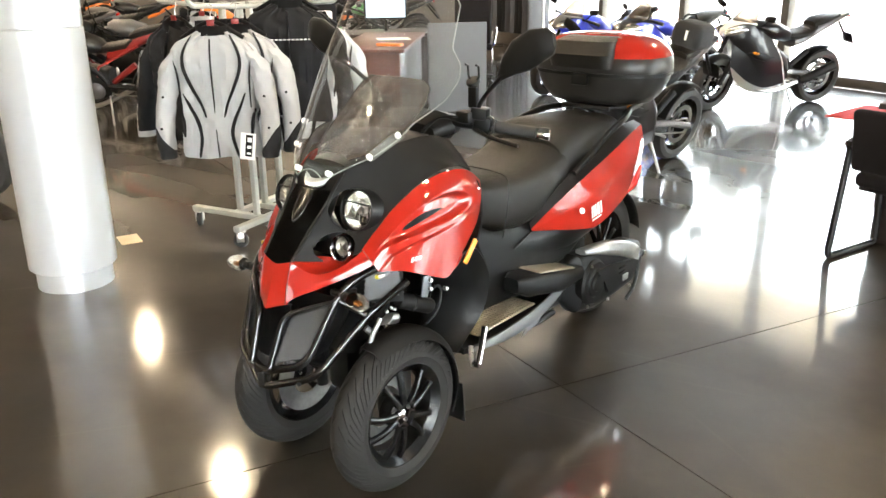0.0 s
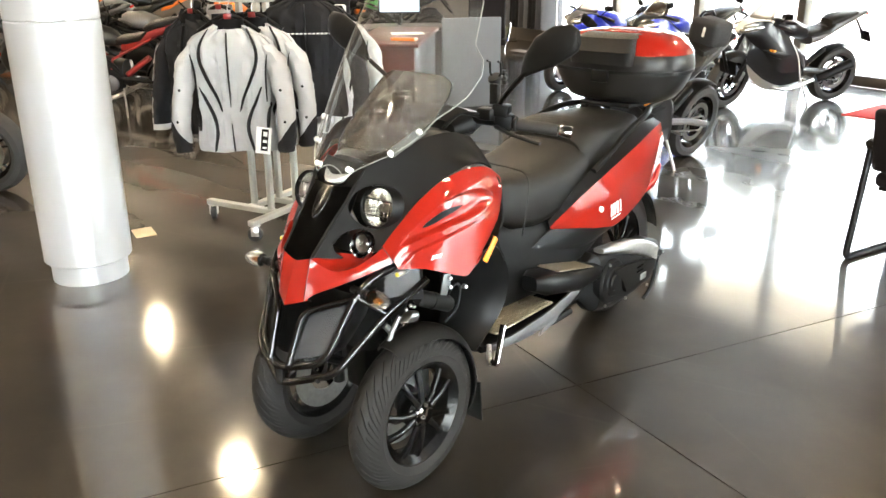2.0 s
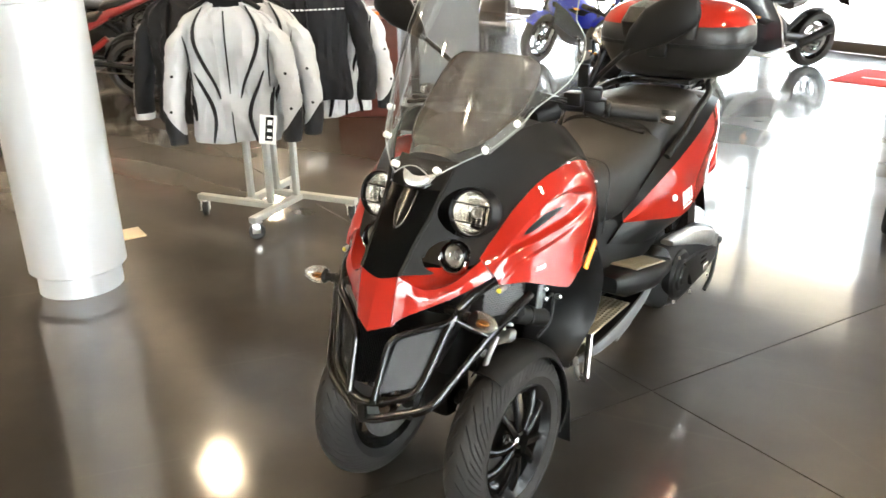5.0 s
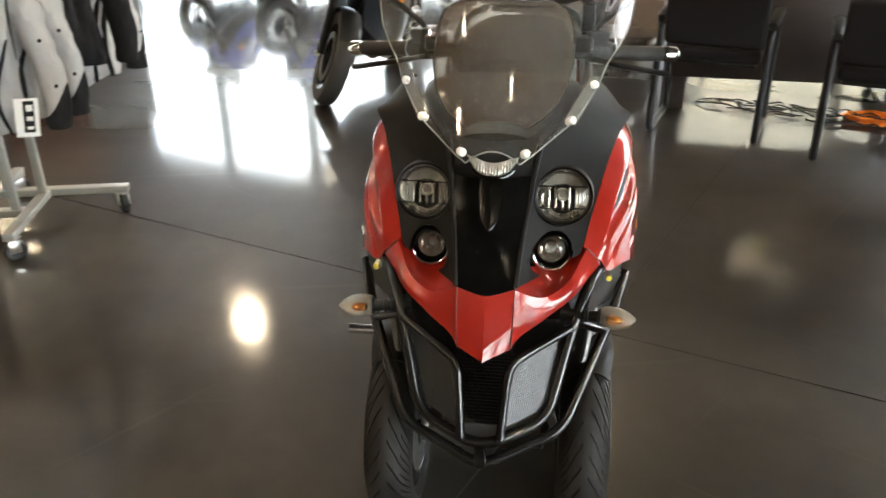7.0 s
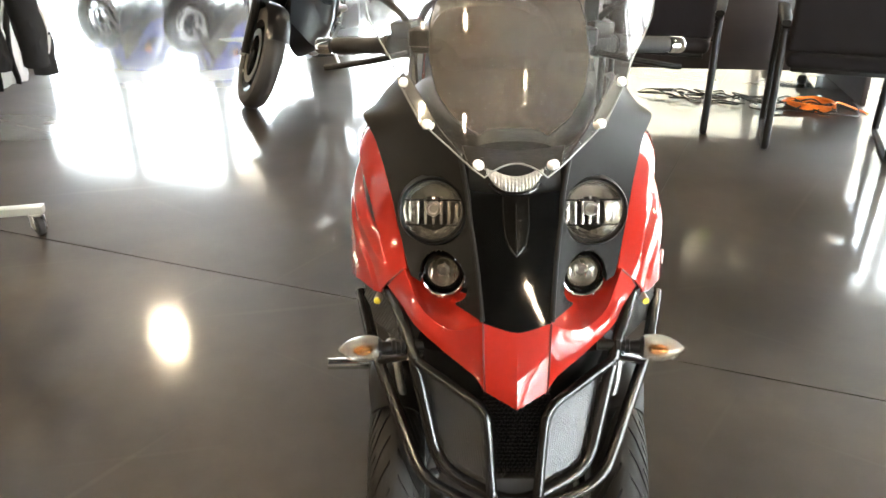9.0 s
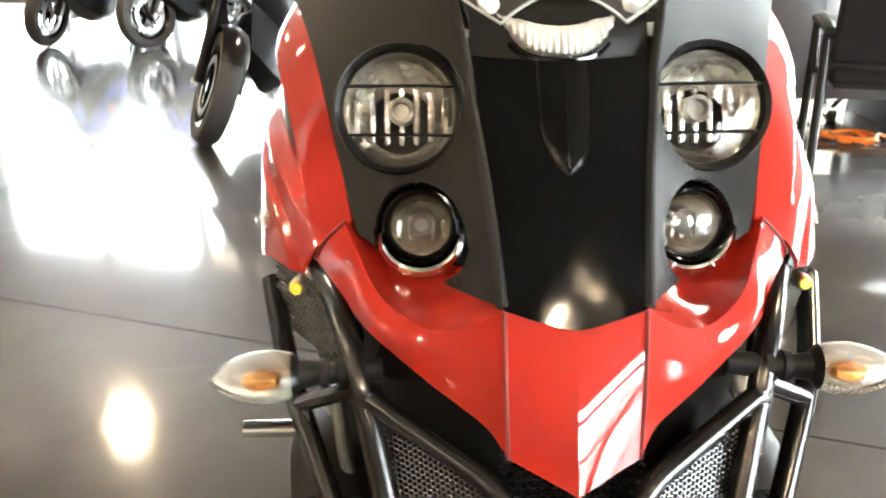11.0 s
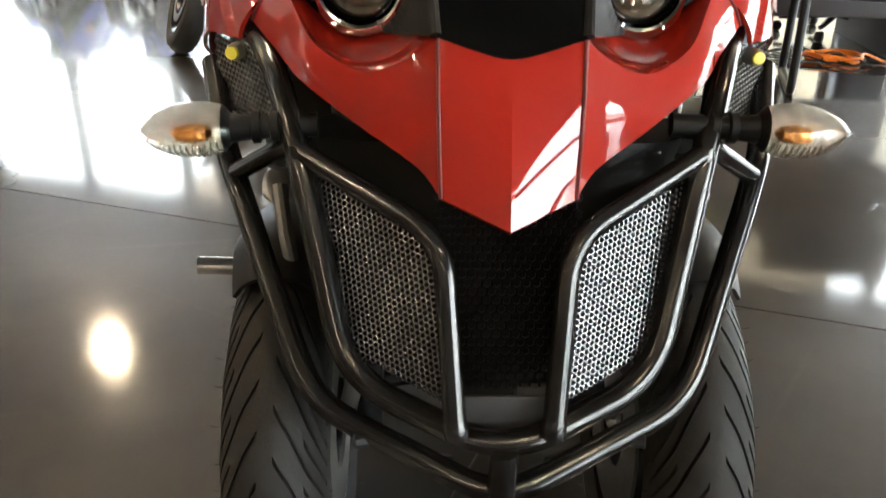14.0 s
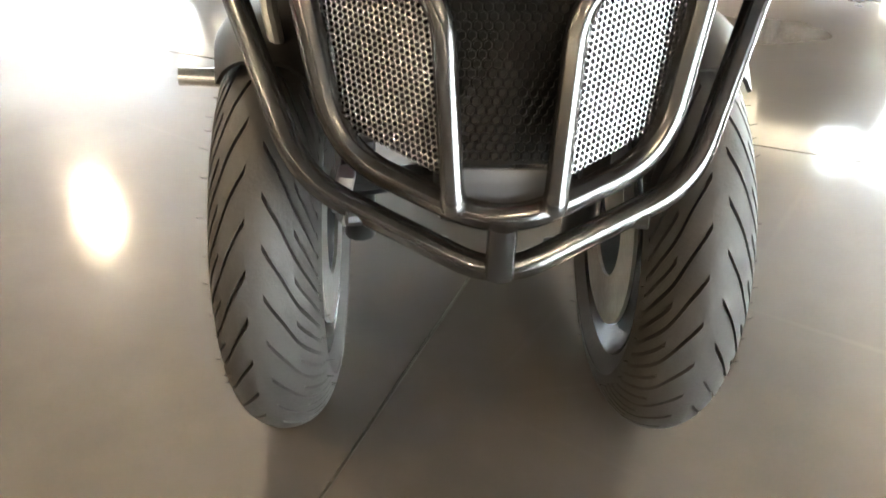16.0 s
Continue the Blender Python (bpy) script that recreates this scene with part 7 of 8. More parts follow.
M_GREYF = fabric("light_grey_textile", (0.37, 0.372, 0.372))
M_BLACKF = fabric("black_textile", (0.012, 0.012, 0.013))
M_WHITEF = fabric("white_textile", (0.45, 0.45, 0.45))
RC = Vector((-2.06, 1.365, 0))
RACK = Matrix.Translation(RC) @ Matrix.Rotation(0.2136, 4, "Z")
RACK_H = 0.105                  # half the square of uprights
rack = thing("garment_rack", "grey square-tube garment rack on four casters", "clothes rack")
M_RACK = pmat("grey_rack_paint", (0.38, 0.39, 0.37), 0.4, 0.3, vary=0.08)
M_CASTER = pmat("caster_rubber", (0.015, 0.015, 0.015), 0.5)
# a pinwheel of four base bars round four uprights
for k, reach in enumerate((0.44, 0.37, 0.41, 0.345)):
    m = RACK @ Matrix.Rotation(math.pi / 2 * k, 4, "Z")
    b = bm_new()
    box(b, ((reach - RACK_H) / 2 + 0.010, RACK_H, 0.106), (reach + RACK_H - 0.026, 0.042, 0.030), m, bev=0.003)
    part("base_bar", b, M_RACK, rack)
    b = bm_new()
    box(b, (0, 0, 0.69), (0.030, 0.030, 1.14), m @ Matrix.Translation((-RACK_H + 0.05, RACK_H, 0)), bev=0.003)
    part("upright", b, M_RACK, rack)
    b = bm_new()
    tube(b, rounded([m @ Vector(q) for q in ((-0.055, RACK_H, 1.24), (0.18, RACK_H, 1.245), (0.50, RACK_H, 1.262), (0.53, RACK_H, 1.30))], 0.02), 0.012, 8)
    part("hanging_arm", b, M_RACK, rack)
    cp = m @ Vector((reach - 0.035, RACK_H, 0))
    b = bm_new()
    lathe(b, [(0, -0.015), (0.034, -0.015), (0.041, -0.009), (0.041, 0.009), (0.034, 0.015), (0, 0.015)], basis((cp.x, cp.y, 0.041), (0.7, 0.7 * (-1) ** k, 0)), 20)
    cw = part("caster", b, M_CASTER, rack)
    b = bm_new()
    for side in (-1, 1):
        box(b, (side * 0.021, 0, 0.058), (0.004, 0.040, 0.050), Matrix.Translation((cp.x, cp.y, 0)) @ Matrix.Rotation(math.pi / 4 * (-1) ** k, 4, "Z"), bev=0.001)
    box(b, (cp.x, cp.y, 0.087), (0.046, 0.046, 0.008), bev=0.003)
    part("caster_fork", b, M_STEEL, cw)
b = bm_new()
box(b, (0, 0, 1.0), (2 * RACK_H + 0.03, 2 * RACK_H + 0.03, 0.02), RACK, bev=0.004)
part("top_collar", b, M_RACK, rack)


def jacket(at, main, sleeve, stripes, label, tag=False, width=1.0, cuffs=M_BLACKF, band=False):
    """A riding jacket on its hanger: origin at the neck, facing -y."""
    j = thing("riding_jacket", label, "jacket", "jackets on the garment rack", at=at)
    secs = [(-0.605, 0.192, 0.072), (-0.58, 0.198, 0.080), (-0.47, 0.188, 0.084), (-0.38, 0.176, 0.078), (-0.25, 0.190, 0.088), (-0.14, 0.205, 0.086), (-0.085, 0.208, 0.076), (-0.050, 0.178, 0.064), (-0.016, 0.105, 0.052), (0.002, 0.072, 0.046)]
    secs = [(z, w * width, d) for z, w, d in secs]
    zs = [q[0] for q in secs]

    def front_y(x, z):
        w, d = np.interp(z, zs, [q[1] for q in secs]), np.interp(z, zs, [q[2] for q in secs])
        return -d * max(0.0, 1 - abs(x / w) ** 2.6) ** (1 / 2.6)
    b = bm_new()
    rows = []
    fine = np.linspace(-0.605, 0.005, 64)
    for z in fine:
        w, d = np.interp(z, zs, [q[1] for q in secs]), np.interp(z, zs, [q[2] for q in secs])
        row = []
        for x, y in ellipse(1, 1, 88, 2.6):
            wr = 0.011 * noise.noise(Vector((x * 2.2, z * 8 + y * 2, at.translation.x * 3))) + 0.009 * noise.noise(Vector((x * 7, z * 6, y * 5))) + 0.005 * noise.noise(Vector((x * 5 + z * 22, z * 16, y * 6)))
            row.append(Vector((x * w, y * (d + wr * 2.2), z + 0.004 * math.sin(x * 4))))
        rows.append(row)
    vs = grid_faces(b, rows, close_j=True)
    b.faces.new(vs[-1])
    body = part("jacket_body", b, main, j)
    paths = {s: spline([(s * 0.165 * width, 0.0, -0.088), (s * 0.217 * width, -0.008, -0.17), (s * 0.248 * width, -0.025, -0.32), (s * 0.262 * width, -0.050, -0.47), (s * 0.254 * width, -0.070, -0.60)], 43) for s in (1, -1)}

    def path_of(s, i):
        return Vector(paths[s][i])
    for s in (1, -1):
        path = paths[s]
        b = bm_new()
        rows = []
        for i, q in enumerate(path):
            r = np.interp(i, [0, 6, 18, 30, 42], [0.050, 0.066, 0.062, 0.058, 0.048])
            rows.append([q + Vector((math.cos(k) * r * 0.80, math.sin(k) * r, 0)) * (1 + 0.20 * noise.noise(Vector((math.cos(k) * 1.2, i * 0.19, s * 5.0 + math.sin(k)))) + 0.10 * noise.noise(Vector((math.cos(k) * 2.6 + i * 0.2, i * 0.42, s * 3.0 + math.sin(k) * 2.6)))) for k in np.linspace(0, 2 * math.pi, 20, endpoint=False)])
        vs = grid_faces(b, rows, close_j=True)
        b.faces.new(vs[-1])
        sl = part("sleeve", b, sleeve, j)
        # slanting sleeve end, higher on the outside
        b = bm_new()
        rows2 = []
        for i in range(13):
            row2 = []
            for q in range(20):
                e0 = (34.0 - 5.0 * s * math.cos(2 * math.pi * q / 20)) if cuffs is M_BLACKF else 39.5
                f = e0 + (42 - e0) * i / 12
                k = min(41, int(f))
                pt = rows[k][q].lerp(rows[k + 1][q], f - k)
                mid = (sum(rows[k], Vector()) / 20).lerp(sum(rows[k + 1], Vector()) / 20, f - k)
                row2.append(pt + (pt - mid).normalized() * 0.0018)
            rows2.append(row2)
        vs = grid_faces(b, rows2, close_j=True)
        b.faces.new(vs[-1])
        part("cuff", b, cuffs, sl, "black sleeve end" if cuffs is M_BLACKF else "white cuff")
        if stripes is not None:
            for pts, r in (([(0.090, -0.012), (0.124, -0.070), (0.138, -0.125), (0.130, -0.185), (0.097, -0.265), (0.064, -0.335), (0.044, -0.400)], 0.0085), ([(0.150, -0.285), (0.122, -0.350), (0.088, -0.425), (0.076, -0.495), (0.097, -0.600)], 0.0092), ([(0.180, -0.37), (0.172, -0.42), (0.166, -0.50)], 0.0095), ([(0.186, -0.13), (0.174, -0.20), (0.170, -0.28), (0.168, -0.36)], 0.0030)):
                b = bm_new()
                cur = spline([(s * x * width, 0, z) for x, z in pts], 34)
                secs2 = []
                for i, q in enumerate(cur):
                    k = 0.25 + 0.75 * math.sin(math.pi * (i + 1) / 36) ** 0.7
                    secs2.append((Vector((q.x, front_y(q.x, q.z) - 0.006, q.z)), Vector((r * k, 0, 0)), Vector((0, 0.013, 0))))
                blob(b, secs2, 8)
                part("piping", b, stripes, body, "black curved trim")
            for z in (-0.27, -0.43):
                b = bm_new()
                q = path[18 if z > -0.3 else 30]
                lathe(b, [(0, 0.004), (0.006, 0.003), (0.007, 0)], basis((q.x, q.y - 0.068, q.z), (0, -1, 0)), 12)
                part("snap_button", b, M_DARK, sl)
    b = bm_new()
    blob(b, [(Vector((0, front_y(0, z) - 0.006, z)), Vector((0.0028, 0, 0)), Vector((0, 0.012, 0))) for z in np.linspace(-0.60, -0.03, 20)], 8)
    part("zip", b, M_DARK, body)
    b = bm_new()
    rows = [[Vector((x * (0.072 + 0.006 * k) * width, y * 0.055 - 0.006, -0.015 + 0.045 * k + 0.022 * (y > 0) * k)) for x, y in ellipse(1, 1, 24)] for k in (0, 0.5, 1)]
    grid_faces(b, rows, close_j=True)
    bmesh.ops.solidify(b, geom=b.faces[:], thickness=0.006)
    part("collar", b, cuffs if stripes is not None else main, j, "dark collar")
    b = bm_new()
    tube(b, rounded([(-0.15 * width, 0, -0.03), (-0.05, 0, 0.035), (0, 0, 0.05), (0.05, 0, 0.035), (0.15 * width, 0, -0.03)], 0.03), 0.011, 8)
    h = part("hanger", b, M_DARK, j)
    b = bm_new()
    tube(b, spline([(0, 0, 0.05), (0, 0, 0.085), (0.012, 0, 0.11), (0.0, 0, 0.13), (-0.016, 0, 0.118)], 14), 0.003, 6)
    part("hook", b, M_STEEL, h)
    b = bm_new()
    box(b, (0, -0.014, 0.042), (0.036, 0.006, 0.026), bev=0.002)
    part("size_clip", b, M_REDFRAME, h, "red size clip")
    if band:
        for i in range(17):
            x = (i - 8) * 0.021
            b = bm_new()
            box(b, (x, front_y(x, -0.17) - 0.012, -0.17), (0.014, 0.010, 0.007), bev=0.002)
            part("reflective_dash", b, M_PAPER, body, "white reflective dash")
    if stripes is None and cuffs is M_WHITEF:
        for s in (1, -1):
            b = bm_new()
            rows = []
            for i in range(12, 22):
                q = path_of(s, i)
                w_ = 0.55 * math.sin(math.pi * (i - 11) / 11) ** 0.6
                rows.append([q + Vector((s * math.sin(a) * 0.0535, -math.cos(a) * 0.068, 0)) for a in np.linspace(0.75 - w_ + 0.02 * (i - 12), 0.75 + w_, 9)])
            grid_faces(b, rows)
            bmesh.ops.solidify(b, geom=b.faces[:], thickness=0.004)
            part("elbow_patch", b, M_WHITEF, j, "white elbow patch")
            for off in (0.0, 0.35):
                b = bm_new()
                tube(b, [path_of(s, i) + Vector((s * math.sin(0.1 + off + 0.05 * (i - 4)) * 0.054, -math.cos(0.1 + off + 0.05 * (i - 4)) * 0.068, 0)) for i in range(4, 15)], 0.0022, 6)
                part("sleeve_piping", b, M_WHITEF, j, "thin white piping")
            b = bm_new()
            tube(b, [path_of(s, i) + Vector((s * 0.051, -0.020, 0)) for i in range(20, 41)], 0.0040, 6)
            part("sleeve_stripe", b, M_WHITEF, j, "white sleeve stripe")
    if tag:
        b = bm_new()
        m = Matrix.Translation((0.150, -0.112, -0.540)) @ Matrix.Rotation(0.13, 4, "Y")
        box(b, (0, 0, 0), (0.074, 0.003, 0.132), m, bev=0.001)
        tg = part("price_tag", b, M_PAPER, j, "white price tag")
        b = bm_new()
        box(b, (0.006, -0.0030, 0.004), (0.034, 0.003, 0.108), m)
        part("tag_bar", b, M_DARK, tg)
        for z, h in ((0.034, 0.022), (-0.002, 0.014), (-0.034, 0.010)):
            b = bm_new()
            box(b, (0.008, -0.0050, z), (0.020, 0.002, h), m)
            part("tag_print", b, M_PAPER, tg)
    return j


def hung(x, y, z, deg):
    return Matrix.Translation((x, y, z)) @ Matrix.Rotation(radians(deg), 4, "Z")


jacket(hung(-1.83, 0.985, 1.14, 40), M_GREYF, M_GREYF, M_BLACKF, "light grey riding jacket with black curved trim and price tag", tag=True)
jacket(hung(-1.84, 1.135, 1.14, 42), M_GREYF, M_GREYF, M_BLACKF, "light grey riding jacket with black trim behind another", width=0.97)
jacket(hung(-2.33, 1.12, 1.14, 8), M_BLACKF, M_BLACKF, None, "black riding jacket with white cuffs and white collar", cuffs=M_WHITEF)
jacket(hung(-2.22, 1.22, 1.16, 15), M_WHITEF, M_BLACKF, M_BLACKF, "black and white riding jacket on a hanger", cuffs=M_WHITEF)
jacket(hung(-1.79, 1.43, 1.25, 48), M_BLACKF, M_BLACKF, None, "black riding jacket with a white reflective chest line", width=1.05, band=True)
jacket(hung(-1.80, 1.62, 1.15, 75), M_WHITEF, M_WHITEF, M_BLACKF, "white riding jacket hanging behind the others")

# ---------------------------------------------------------------- visitor chairs and desk
M_CHAIRF = fabric("charcoal_upholstery", (0.0055, 0.0042, 0.005), 400)
M_CHAIRT = pmat("black_chair_frame", (0.006, 0.006, 0.006), 0.4, spec=0.25)


def visitor_chair(at, label):
    """Faces +y; origin on the floor under its middle."""
    c = thing("visitor_chair", label, "chair", "chairs at the desk", at=at)
    b = bm_new()
    box(b, (0, -0.035, 0.415), (0.47, 0.36, 0.075), bev=0.03, seg=4)
    part("seat", b, M_CHAIRF, c)
    b = bm_new()
    box(b, (0, 0, 0), (0.49, 0.055, 0.31), Matrix.Translation((0, -0.245, 0.615)) @ Matrix.Rotation(radians(10), 4, "X"), bev=0.025, seg=4)
    part("backrest", b, M_CHAIRF, c)
    b = bm_new()
    box(b, (0, -0.035, 0.372), (0.42, 0.33, 0.02), bev=0.004)
    part("seat_pan", b, M_CHAIRT, c)
    for s in (1, -1):
        x = s * 0.265
        b = bm_new()
        tube(b, rounded([(x, -0.235, 0.575), (x, -0.225, 0.56), (x, -0.29, 0.013), (x, 0.13, 0.013), (x, 0.105, 0.40), (x, 0.115, 0.585)], 0.04), 0.0175, 12)
        part("side_frame", b, M_CHAIRT, c)
        b = bm_new()
        blob(b, [((x, -0.25, 0.590), (0.02, 0, 0), (0, 0, 0.014)), ((x, -0.20, 0.600), (0.026, 0, 0), (0, 0, 0.016)), ((x, 0.05, 0.605), (0.028, 0, 0), (0, 0, 0.016)), ((x, 0.14, 0.595), (0.022, 0, 0), (0, 0, 0.014))], 14, 3)
        part("armrest", b, M_CHAIRT, c)
        b = bm_new()
        tube(b, [(x, 0.105, 0.385), (x * 0.75, 0.10, 0.378)], 0.011, 8)
        part("seat_bracket", b, M_CHAIRT, c)
        b = bm_new()
        tube(b, [(x, -0.232, 0.56), (x * 0.72, -0.240, 0.585)], 0.011, 8)
        part("back_bracket", b, M_CHAIRT, c)
    return c


ch = visitor_chair(Matrix.Translation((0.975, 2.995, 0)) @ Matrix.Rotation(radians(-18), 4, "Z"), "black upholstered visitor chair with arms facing the desk")
copy_thing(ch, Matrix.Translation((1.71, 2.625, 0)) @ Matrix.Rotation(radians(-17), 4, "Z"))

M_DESK = pmat("dark_mahogany", (0.018, 0.011, 0.009), 0.45, vary=0.3, scale=3, stretch=(1, 1, 8), coat=0.2)
DESK = Matrix.Translation((0.73, 3.195, 0)) @ Matrix.Rotation(radians(-5), 4, "Z")
desk = thing("office_desk", "dark brown wooden office desk with a raised front panel", "desk", at=DESK)
for nm, cc, ss in (("desktop", (0.71, 0.38, 0.735), (1.50, 0.84, 0.03)), ("front_panel", (0.71, 0.0125, 0.4575), (1.42, 0.025, 0.525)), ("end_panel", (0.065, 0.40, 0.36), (0.13, 0.74, 0.72)), ("end_panel", (1.405, 0.40, 0.36), (0.03, 0.74, 0.72))):
    b = bm_new()
    box(b, cc, ss, bev=0.004)
    part(nm, b, M_DESK, desk)

# things on the desk
bt = thing("juice_bottle", "half-full orange juice bottle with a green label", "bottle", at=DESK @ Matrix.Translation((0.69, 0.15, 0.75)))
b = bm_new()
lathe(b, [(0, 0), (0.03, 0), (0.033, 0.01), (0.033, 0.10), (0.033, 0.14), (0.014, 0.19), (0.014, 0.21)], seg=20)
part("bottle_body", b, pmat("orange_juice", (0.70, 0.25, 0.04), 0.15, coat=0.8), bt)
b = bm_new()
lathe(b, [(0.034, 0.07), (0.0345, 0.072), (0.0345, 0.14), (0.034, 0.142)], seg=20)
part("bottle_label", b, pmat("green_label", (0.35, 0.55, 0.12), 0.5), bt)
b = bm_new()
lathe(b, [(0.016, 0.205), (0.016, 0.228), (0, 0.228)], seg=16)
part("cap", b, M_WHITEPLASTIC, bt)
for i, (uu, vv, w, h, rot, mt, lab) in enumerate(((0.92, 0.19, 0.22, 0.30, 12, M_PAPER, "loose white paper sheets on the desk"), (0.42, 0.17, 0.30, 0.22, -9, pmat("brochure_print", (0.20, 0.28, 0.42), 0.4, vary=0.5, scale=20), "blue and yellow printed brochure on the desk"), (1.22, 0.22, 0.22, 0.30, 30, M_PAPER, "white paper form lying on the desk"))):
    b = bm_new()
    box(b, (0, 0, 0.004), (w, h, 0.008), DESK @ Matrix.Translation((uu, vv, 0.7505)) @ Matrix.Rotation(radians(rot), 4, "Z"))
    tagged(part("papers", b, mt), lab, "paper")
mon = thing("desk_monitor", "black flat computer monitor on its stand", "monitor", at=DESK @ Matrix.Translation((1.05, 0.55, 0.75)) @ Matrix.Rotation(radians(10), 4, "Z"))
b = bm_new()
box(b, (0, 0, 0.28), (0.50, 0.03, 0.32), bev=0.008)
part("screen_case", b, M_DARK, mon)
b = bm_new()
tube(b, [(0, 0.02, 0.01), (0, 0.02, 0.2)], 0.02, 10)
part("stand_post", b, M_DARK, mon)
b = bm_new()
box(b, (0, 0.01, 0.008), (0.22, 0.16, 0.015), bev=0.006)
part("stand_foot", b, M_DARK, mon)

# cables under the desk
M_CABLE = pmat("black_cable", (0.012, 0.012, 0.012), 0.5)
rnd = random.Random(5)
for i in range(9):
    base = uv(-0.10 + 0.115 * i, 3.42 + 0.10 * rnd.random())
    pts = []
    for k in range(9):
        a = k * 1.25 + rnd.random()
        rr = 0.05 + 0.06 * rnd.random()
        pts.append(Vector((base.x + rr * math.cos(a) * 1.3 + 0.01 * k, base.y + rr * math.sin(a), 0.007 + 0.03 * rnd.random() * (0.3 + (k % 2)))))
    b = bm_new()
    tube(b, spline(pts, 60), 0.0042, 6)
    tagged(part("power_cable", b, M_CABLE), "tangled black power cable on the floor", "cable", "cables under the desk")
b = bm_new()
pts = []
for k in range(57):
    a = k * 2 * math.pi / 8
    rr = 0.125 + 0.022 * math.sin(k * 2.3)
    pts.append(uv(0.70 + rr * math.cos(a), 3.52 + rr * 0.62 * math.sin(a), 0.008 + 0.0045 * (k // 8) + 0.004 * math.sin(k * 1.7)))
pts += [uv(0.92, 3.56, 0.007), uv(0.98, 3.48, 0.007)]
tube(b, spline(pts, 300), 0.0055, 6)
tagged(part("extension_cord", b, M_ORANGE), "orange extension cord coiled on the floor", "cable")


def office_chair(at, label):
    c = thing("office_chair", label, "chair", at=at)
    b = bm_new()
    box(b, (0, 0, 0.46), (0.48, 0.46, 0.08), bev=0.035, seg=4)
    part("seat", b, M_CHAIRF, c)
    b = bm_new()
    box(b, (0, 0.23, 0.78), (0.44, 0.06, 0.55), bev=0.028, seg=4)
    part("backrest", b, M_CHAIRF, c)
    b = bm_new()
    tube(b, [(0, 0, 0.10), (0, 0, 0.42)], 0.028, 12)
    part("gas_column", b, M_CHROME, c)
    for s in (1, -1):
        b = bm_new()
        tube(b, rounded([(s * 0.25, 0.16, 0.47), (s * 0.28, 0.10, 0.66), (s * 0.28, -0.16, 0.68), (s * 0.25, -0.10, 0.46)], 0.05), 0.016, 8)
        part("armrest", b, M_CHROME, c)
    for k in range(5):
        a = 2 * math.pi * k / 5
        d = Vector((math.cos(a), math.sin(a), 0))
        b = bm_new()
        tube(b, [Vector((0, 0, 0.11)), d * 0.29 + Vector((0, 0, 0.075))], 0.02, 8, r2=0.013)
        lg = part("base_leg", b, M_CHAIRT, c)
        b = bm_new()
        lathe(b, [(0, -0.02), (0.024, -0.02), (0.028, -0.012), (0.028, 0.012), (0.024, 0.02), (0, 0.02)], basis(d * 0.29 + Vector((0, 0, 0.028)), (-d.y, d.x, 0)), 14)
        part("caster", b, M_CASTER, lg)
    return c


office_chair(Matrix.Translation(uv(0.75, 4.25)) @ Matrix.Rotation(radians(160), 4, "Z"), "black swivel office chair behind the desk")

# ---------------------------------------------------------------- sales desks at the back
M_CHERRY = pmat("cherry_wood", (0.085, 0.024, 0.016), 0.45, vary=0.25, scale=3, stretch=(1, 1, 6), spec=0.25)
M_PANEL = pmat("grey_partition", (0.11, 0.115, 0.125), 0.7, vary=0.06, bump=0.2, bscale=300)
sd = thing("sales_desk", "cherry wood sales desk with a dark front", "desk", at=Matrix.Translation((-3.28, 3.55, 0)) @ Matrix.Rotation(radians(35), 4, "Z"))
for nm, cc, ss, mt in (("end_panel", (0.0, 0.0, 0.37), (0.50, 0.04, 0.74), M_CHERRY), ("desktop", (-0.02, 0.85, 0.755), (0.62, 1.80, 0.03), M_CHERRY), ("front_panel", (0.24, 0.88, 0.40), (0.025, 1.70, 0.66), M_DESK), ("end_panel", (0.0, 1.72, 0.37), (0.50, 0.04, 0.74), M_CHERRY)):
    b = bm_new()
    box(b, cc, ss, bev=0.004)
    part(nm, b, mt, sd)
b = bm_new()
box(b, (0, 0, 0.012), (0.22, 0.09, 0.024), Matrix.Translation((-3.33, 3.85, 0.771)) @ Matrix.Rotation(radians(20), 4, "Z"), bev=0.004)
tagged(part("orange_folder", b, M_ORANGE), "orange folder lying on the sales desk", "folder")
b = bm_new()
box(b, (0, 0, 0.003), (0.30, 0.21, 0.006), Matrix.Translation((-3.75, 4.35, 0.771)) @ Matrix.Rotation(radians(50), 4, "Z"))
tagged(part("papers", b, M_PAPER), "white papers lying on the sales desk", "paper")

b = bm_new()
box(b, (0, 0, 0.44), (0.60, 0.035, 0.88), Matrix.Translation((-3.62, 5.15, 0)) @ Matrix.Rotation(radians(52), 4, "Z"), bev=0.006)
tagged(part("partition_panel", b, M_PANEL), "low grey office partition panel", "partition")
d2 = thing("back_desk", "dark brown office desk at the back", "desk", at=Matrix.Translation((-4.75, 4.95, 0)) @ Matrix.Rotation(radians(52), 4, "Z"))
for nm, cc, ss in (("desktop", (0, 0, 0.74), (1.5, 0.7, 0.03)), ("front_panel", (0, -0.33, 0.37), (1.46, 0.03, 0.70)), ("end_panel", (0.72, 0, 0.37), (0.03, 0.6, 0.70)), ("end_panel", (-0.72, 0, 0.37), (0.03, 0.6, 0.70))):
    b = bm_new()
    box(b, cc, ss, bev=0.004)
    part(nm, b, M_DESK, d2)
m2 = thing("computer_monitor", "computer monitor with a lit pale screen", "monitor", at=Matrix.Translation((-4.62, 5.18, 0.755)) @ Matrix.Rotation(radians(45), 4, "Z"))
b = bm_new()
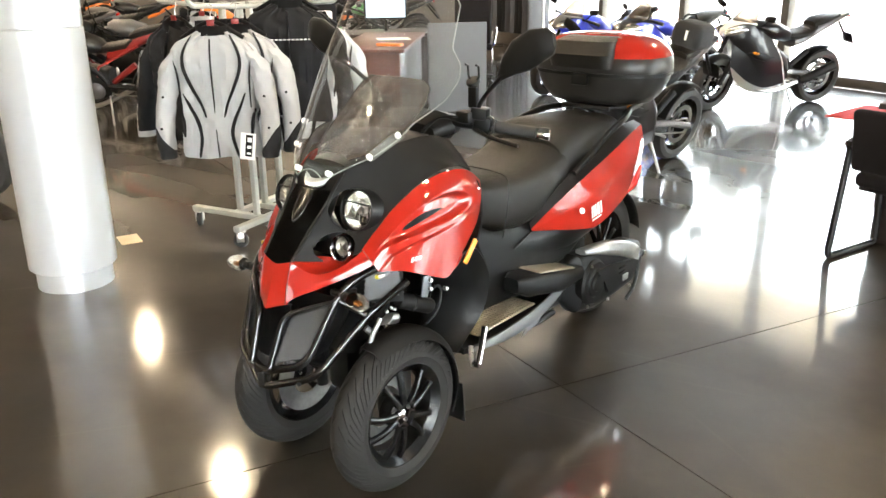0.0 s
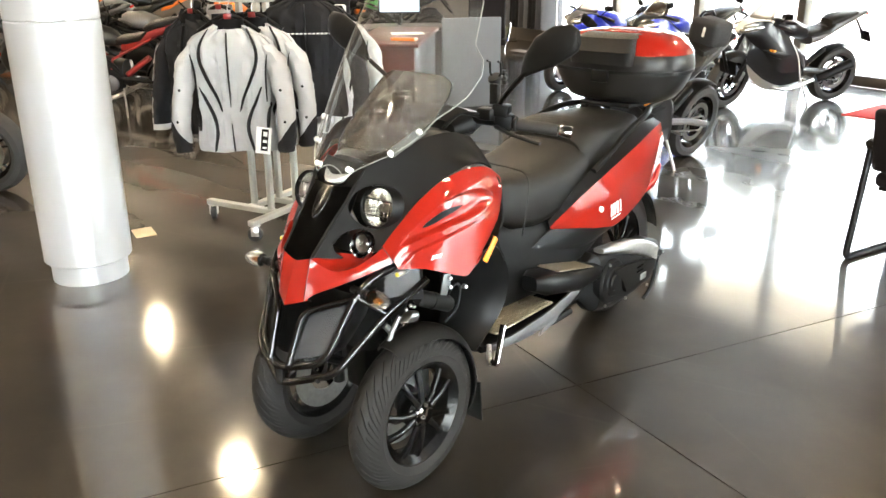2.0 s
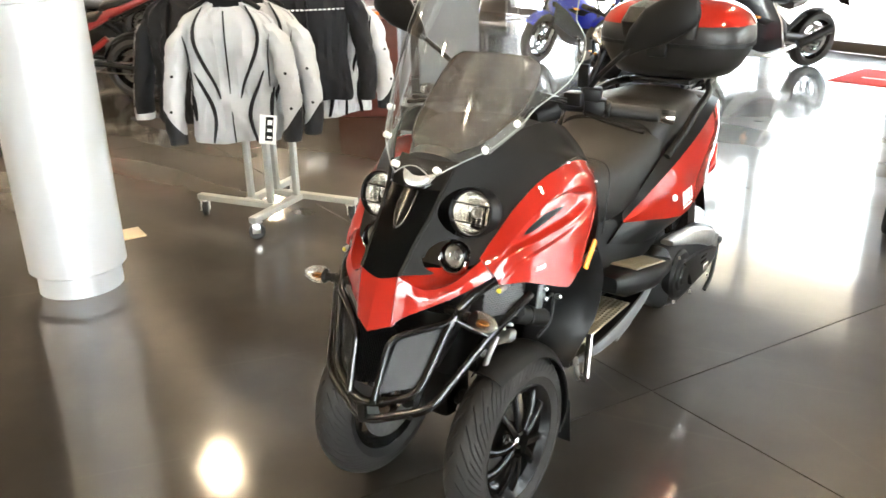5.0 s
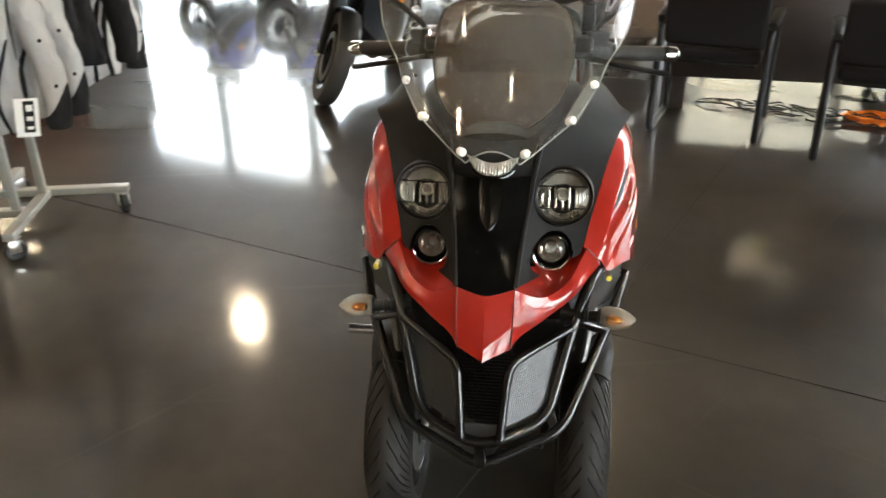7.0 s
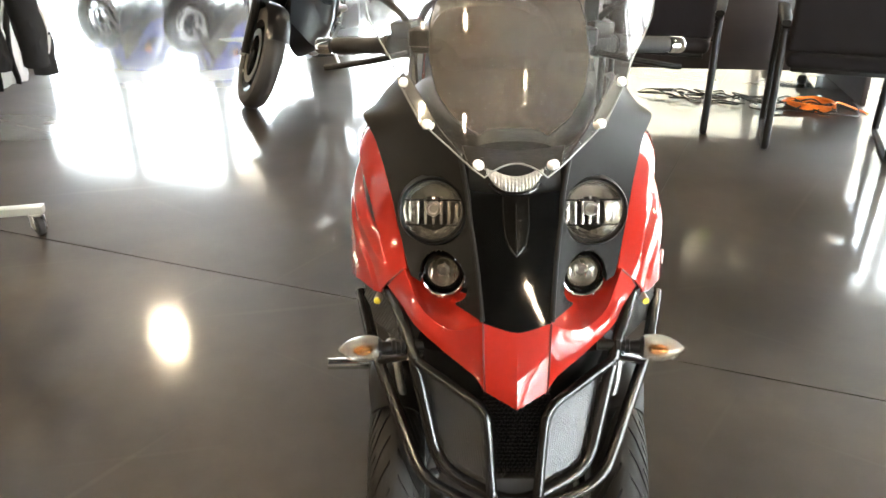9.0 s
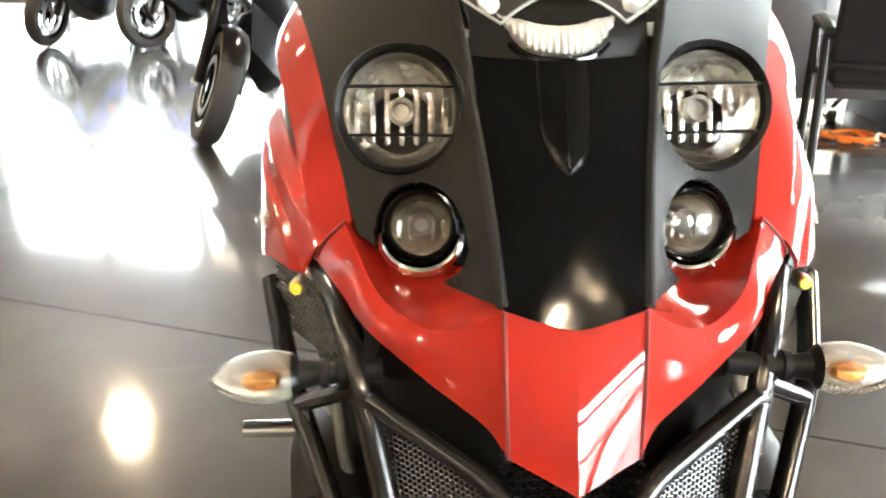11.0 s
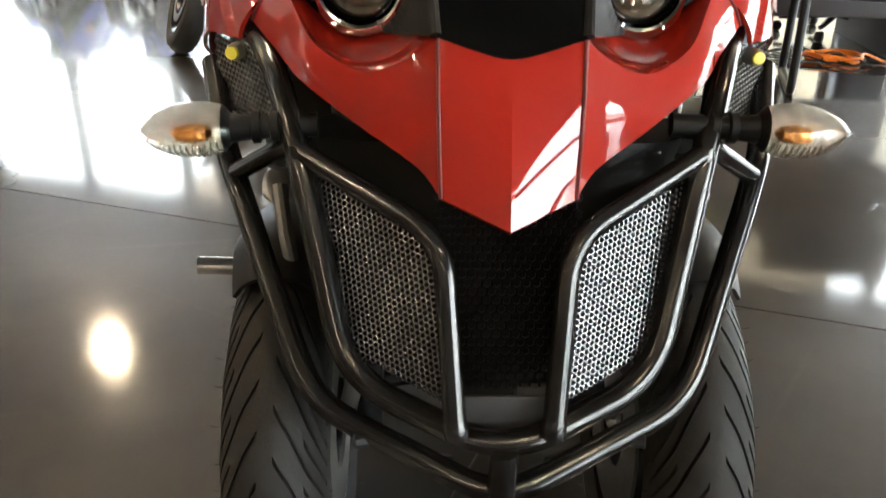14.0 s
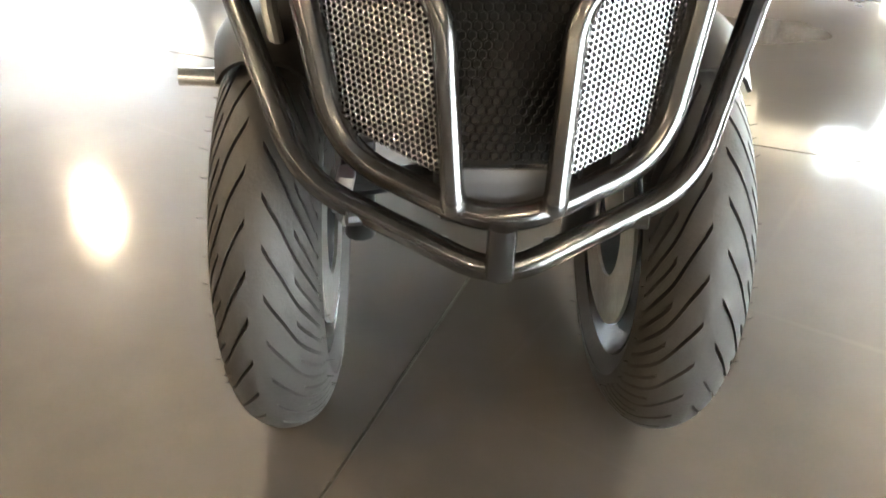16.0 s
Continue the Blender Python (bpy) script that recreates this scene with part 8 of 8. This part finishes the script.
box(b, (0, 0, 0.27), (0.46, 0.035, 0.30), bev=0.008)
part("screen_case", b, M_DARK, m2)
b = bm_new()
box(b, (0, -0.019, 0.27), (0.42, 0.004, 0.26))
part("display", b, pmat("lit_display", (0.3, 0.4, 0.5), 0.3, emit=(0.55, 0.7, 0.85, 0.06)), m2)
b = bm_new()
tube(b, [(0, 0.02, 0), (0, 0.02, 0.2)], 0.02, 10)
part("stand_post", b, M_DARK, m2)
b = bm_new()
box(b, (0, 0, 0.11), (0.26, 0.18, 0.22), Matrix.Translation((-5.05, 4.62, 0.755)) @ Matrix.Rotation(radians(52), 4, "Z"), bev=0.01)
tagged(part("printer", b, M_WHITEPLASTIC), "white desktop printer on the back desk", "printer")
office_chair(Matrix.Translation((-4.75, 6.9, 0)) @ Matrix.Rotation(radians(215), 4, "Z"), "black office chair with chrome arms at the back desk")
office_chair(Matrix.Translation((-5.7, 5.4, 0)) @ Matrix.Rotation(radians(80), 4, "Z"), "black swivel chair beside the back desk")

# clothes rail with dark jackets against the wall
cr = thing("clothes_rail", "chrome clothes rail on two stands", "clothes rack", at=Matrix.Translation((-6.75, 10.75, 0)) @ Matrix.Rotation(radians(ROOM_TURN), 4, "Z"))
b = bm_new()
tube(b, [(-0.75, 0, 1.30), (0.75, 0, 1.30)], 0.015, 10)
part("rail", b, M_CHROME, cr)
for s in (1, -1):
    b = bm_new()
    tube(b, [(s * 0.74, 0, 0.02), (s * 0.74, 0, 1.30)], 0.016, 10)
    part("upright", b, M_CHROME, cr)
    b = bm_new()
    tube(b, [(s * 0.74, -0.25, 0.02), (s * 0.74, 0.25, 0.02)], 0.016, 10)
    part("foot", b, M_CHROME, cr)
gm = [M_BLACKF, fabric("dark_grey_textile", (0.05, 0.05, 0.055)), fabric("slate_textile", (0.10, 0.105, 0.115)), M_BLACKF]
for i in range(11):
    g = thing("hanging_garment", "dark jacket hanging on the clothes rail", "jacket", "jackets on the clothes rail",
              at=cr.matrix_world @ Matrix.Translation((-0.62 + 0.124 * i, 0, 1.24)) @ Matrix.Rotation(radians(82 + rnd.uniform(-8, 8)), 4, "Z"))
    b = bm_new()
    rows = [[Vector((x * w, y * d * (1 + 0.3 * noise.noise(Vector((x * 3, z * 4, i)))), z)) for x, y in ellipse(1, 1, 20, 2.4)] for z, w, d in ((-0.95, 0.23, 0.045), (-0.6, 0.22, 0.05), (-0.2, 0.23, 0.055), (-0.06, 0.20, 0.05), (0.0, 0.08, 0.03))]
    vs = grid_faces(b, rows, close_j=True)
    b.faces.new(vs[-1])
    b.faces.new(vs[0][::-1])
    part("garment_body", b, gm[i % 4], g)
    b = bm_new()
    tube(b, spline([(0, 0, -0.01), (0, 0, 0.04), (0.012, 0, 0.065), (0, 0, 0.085)], 10), 0.0035, 6)
    part("hanger_hook", b, M_STEEL, g)

# red entrance mat
mm = Matrix.Translation((-0.56, 7.02, 0)) @ Matrix.Rotation(radians(-10), 4, "Z")
b = bm_new()
box(b, (1.05, 0.45, 0.004), (2.1, 0.9, 0.008), mm, bev=0.002)
mat = tagged(part("floor_mat", b, fabric("red_carpet", (0.45, 0.03, 0.025))), "red floor mat with a white stripe near the glass front", "mat")
b = bm_new()
box(b, (1.05, 0.34, 0.0095), (1.7, 0.05, 0.002), mm)
part("white_stripe", b, M_WHITEF, mat)
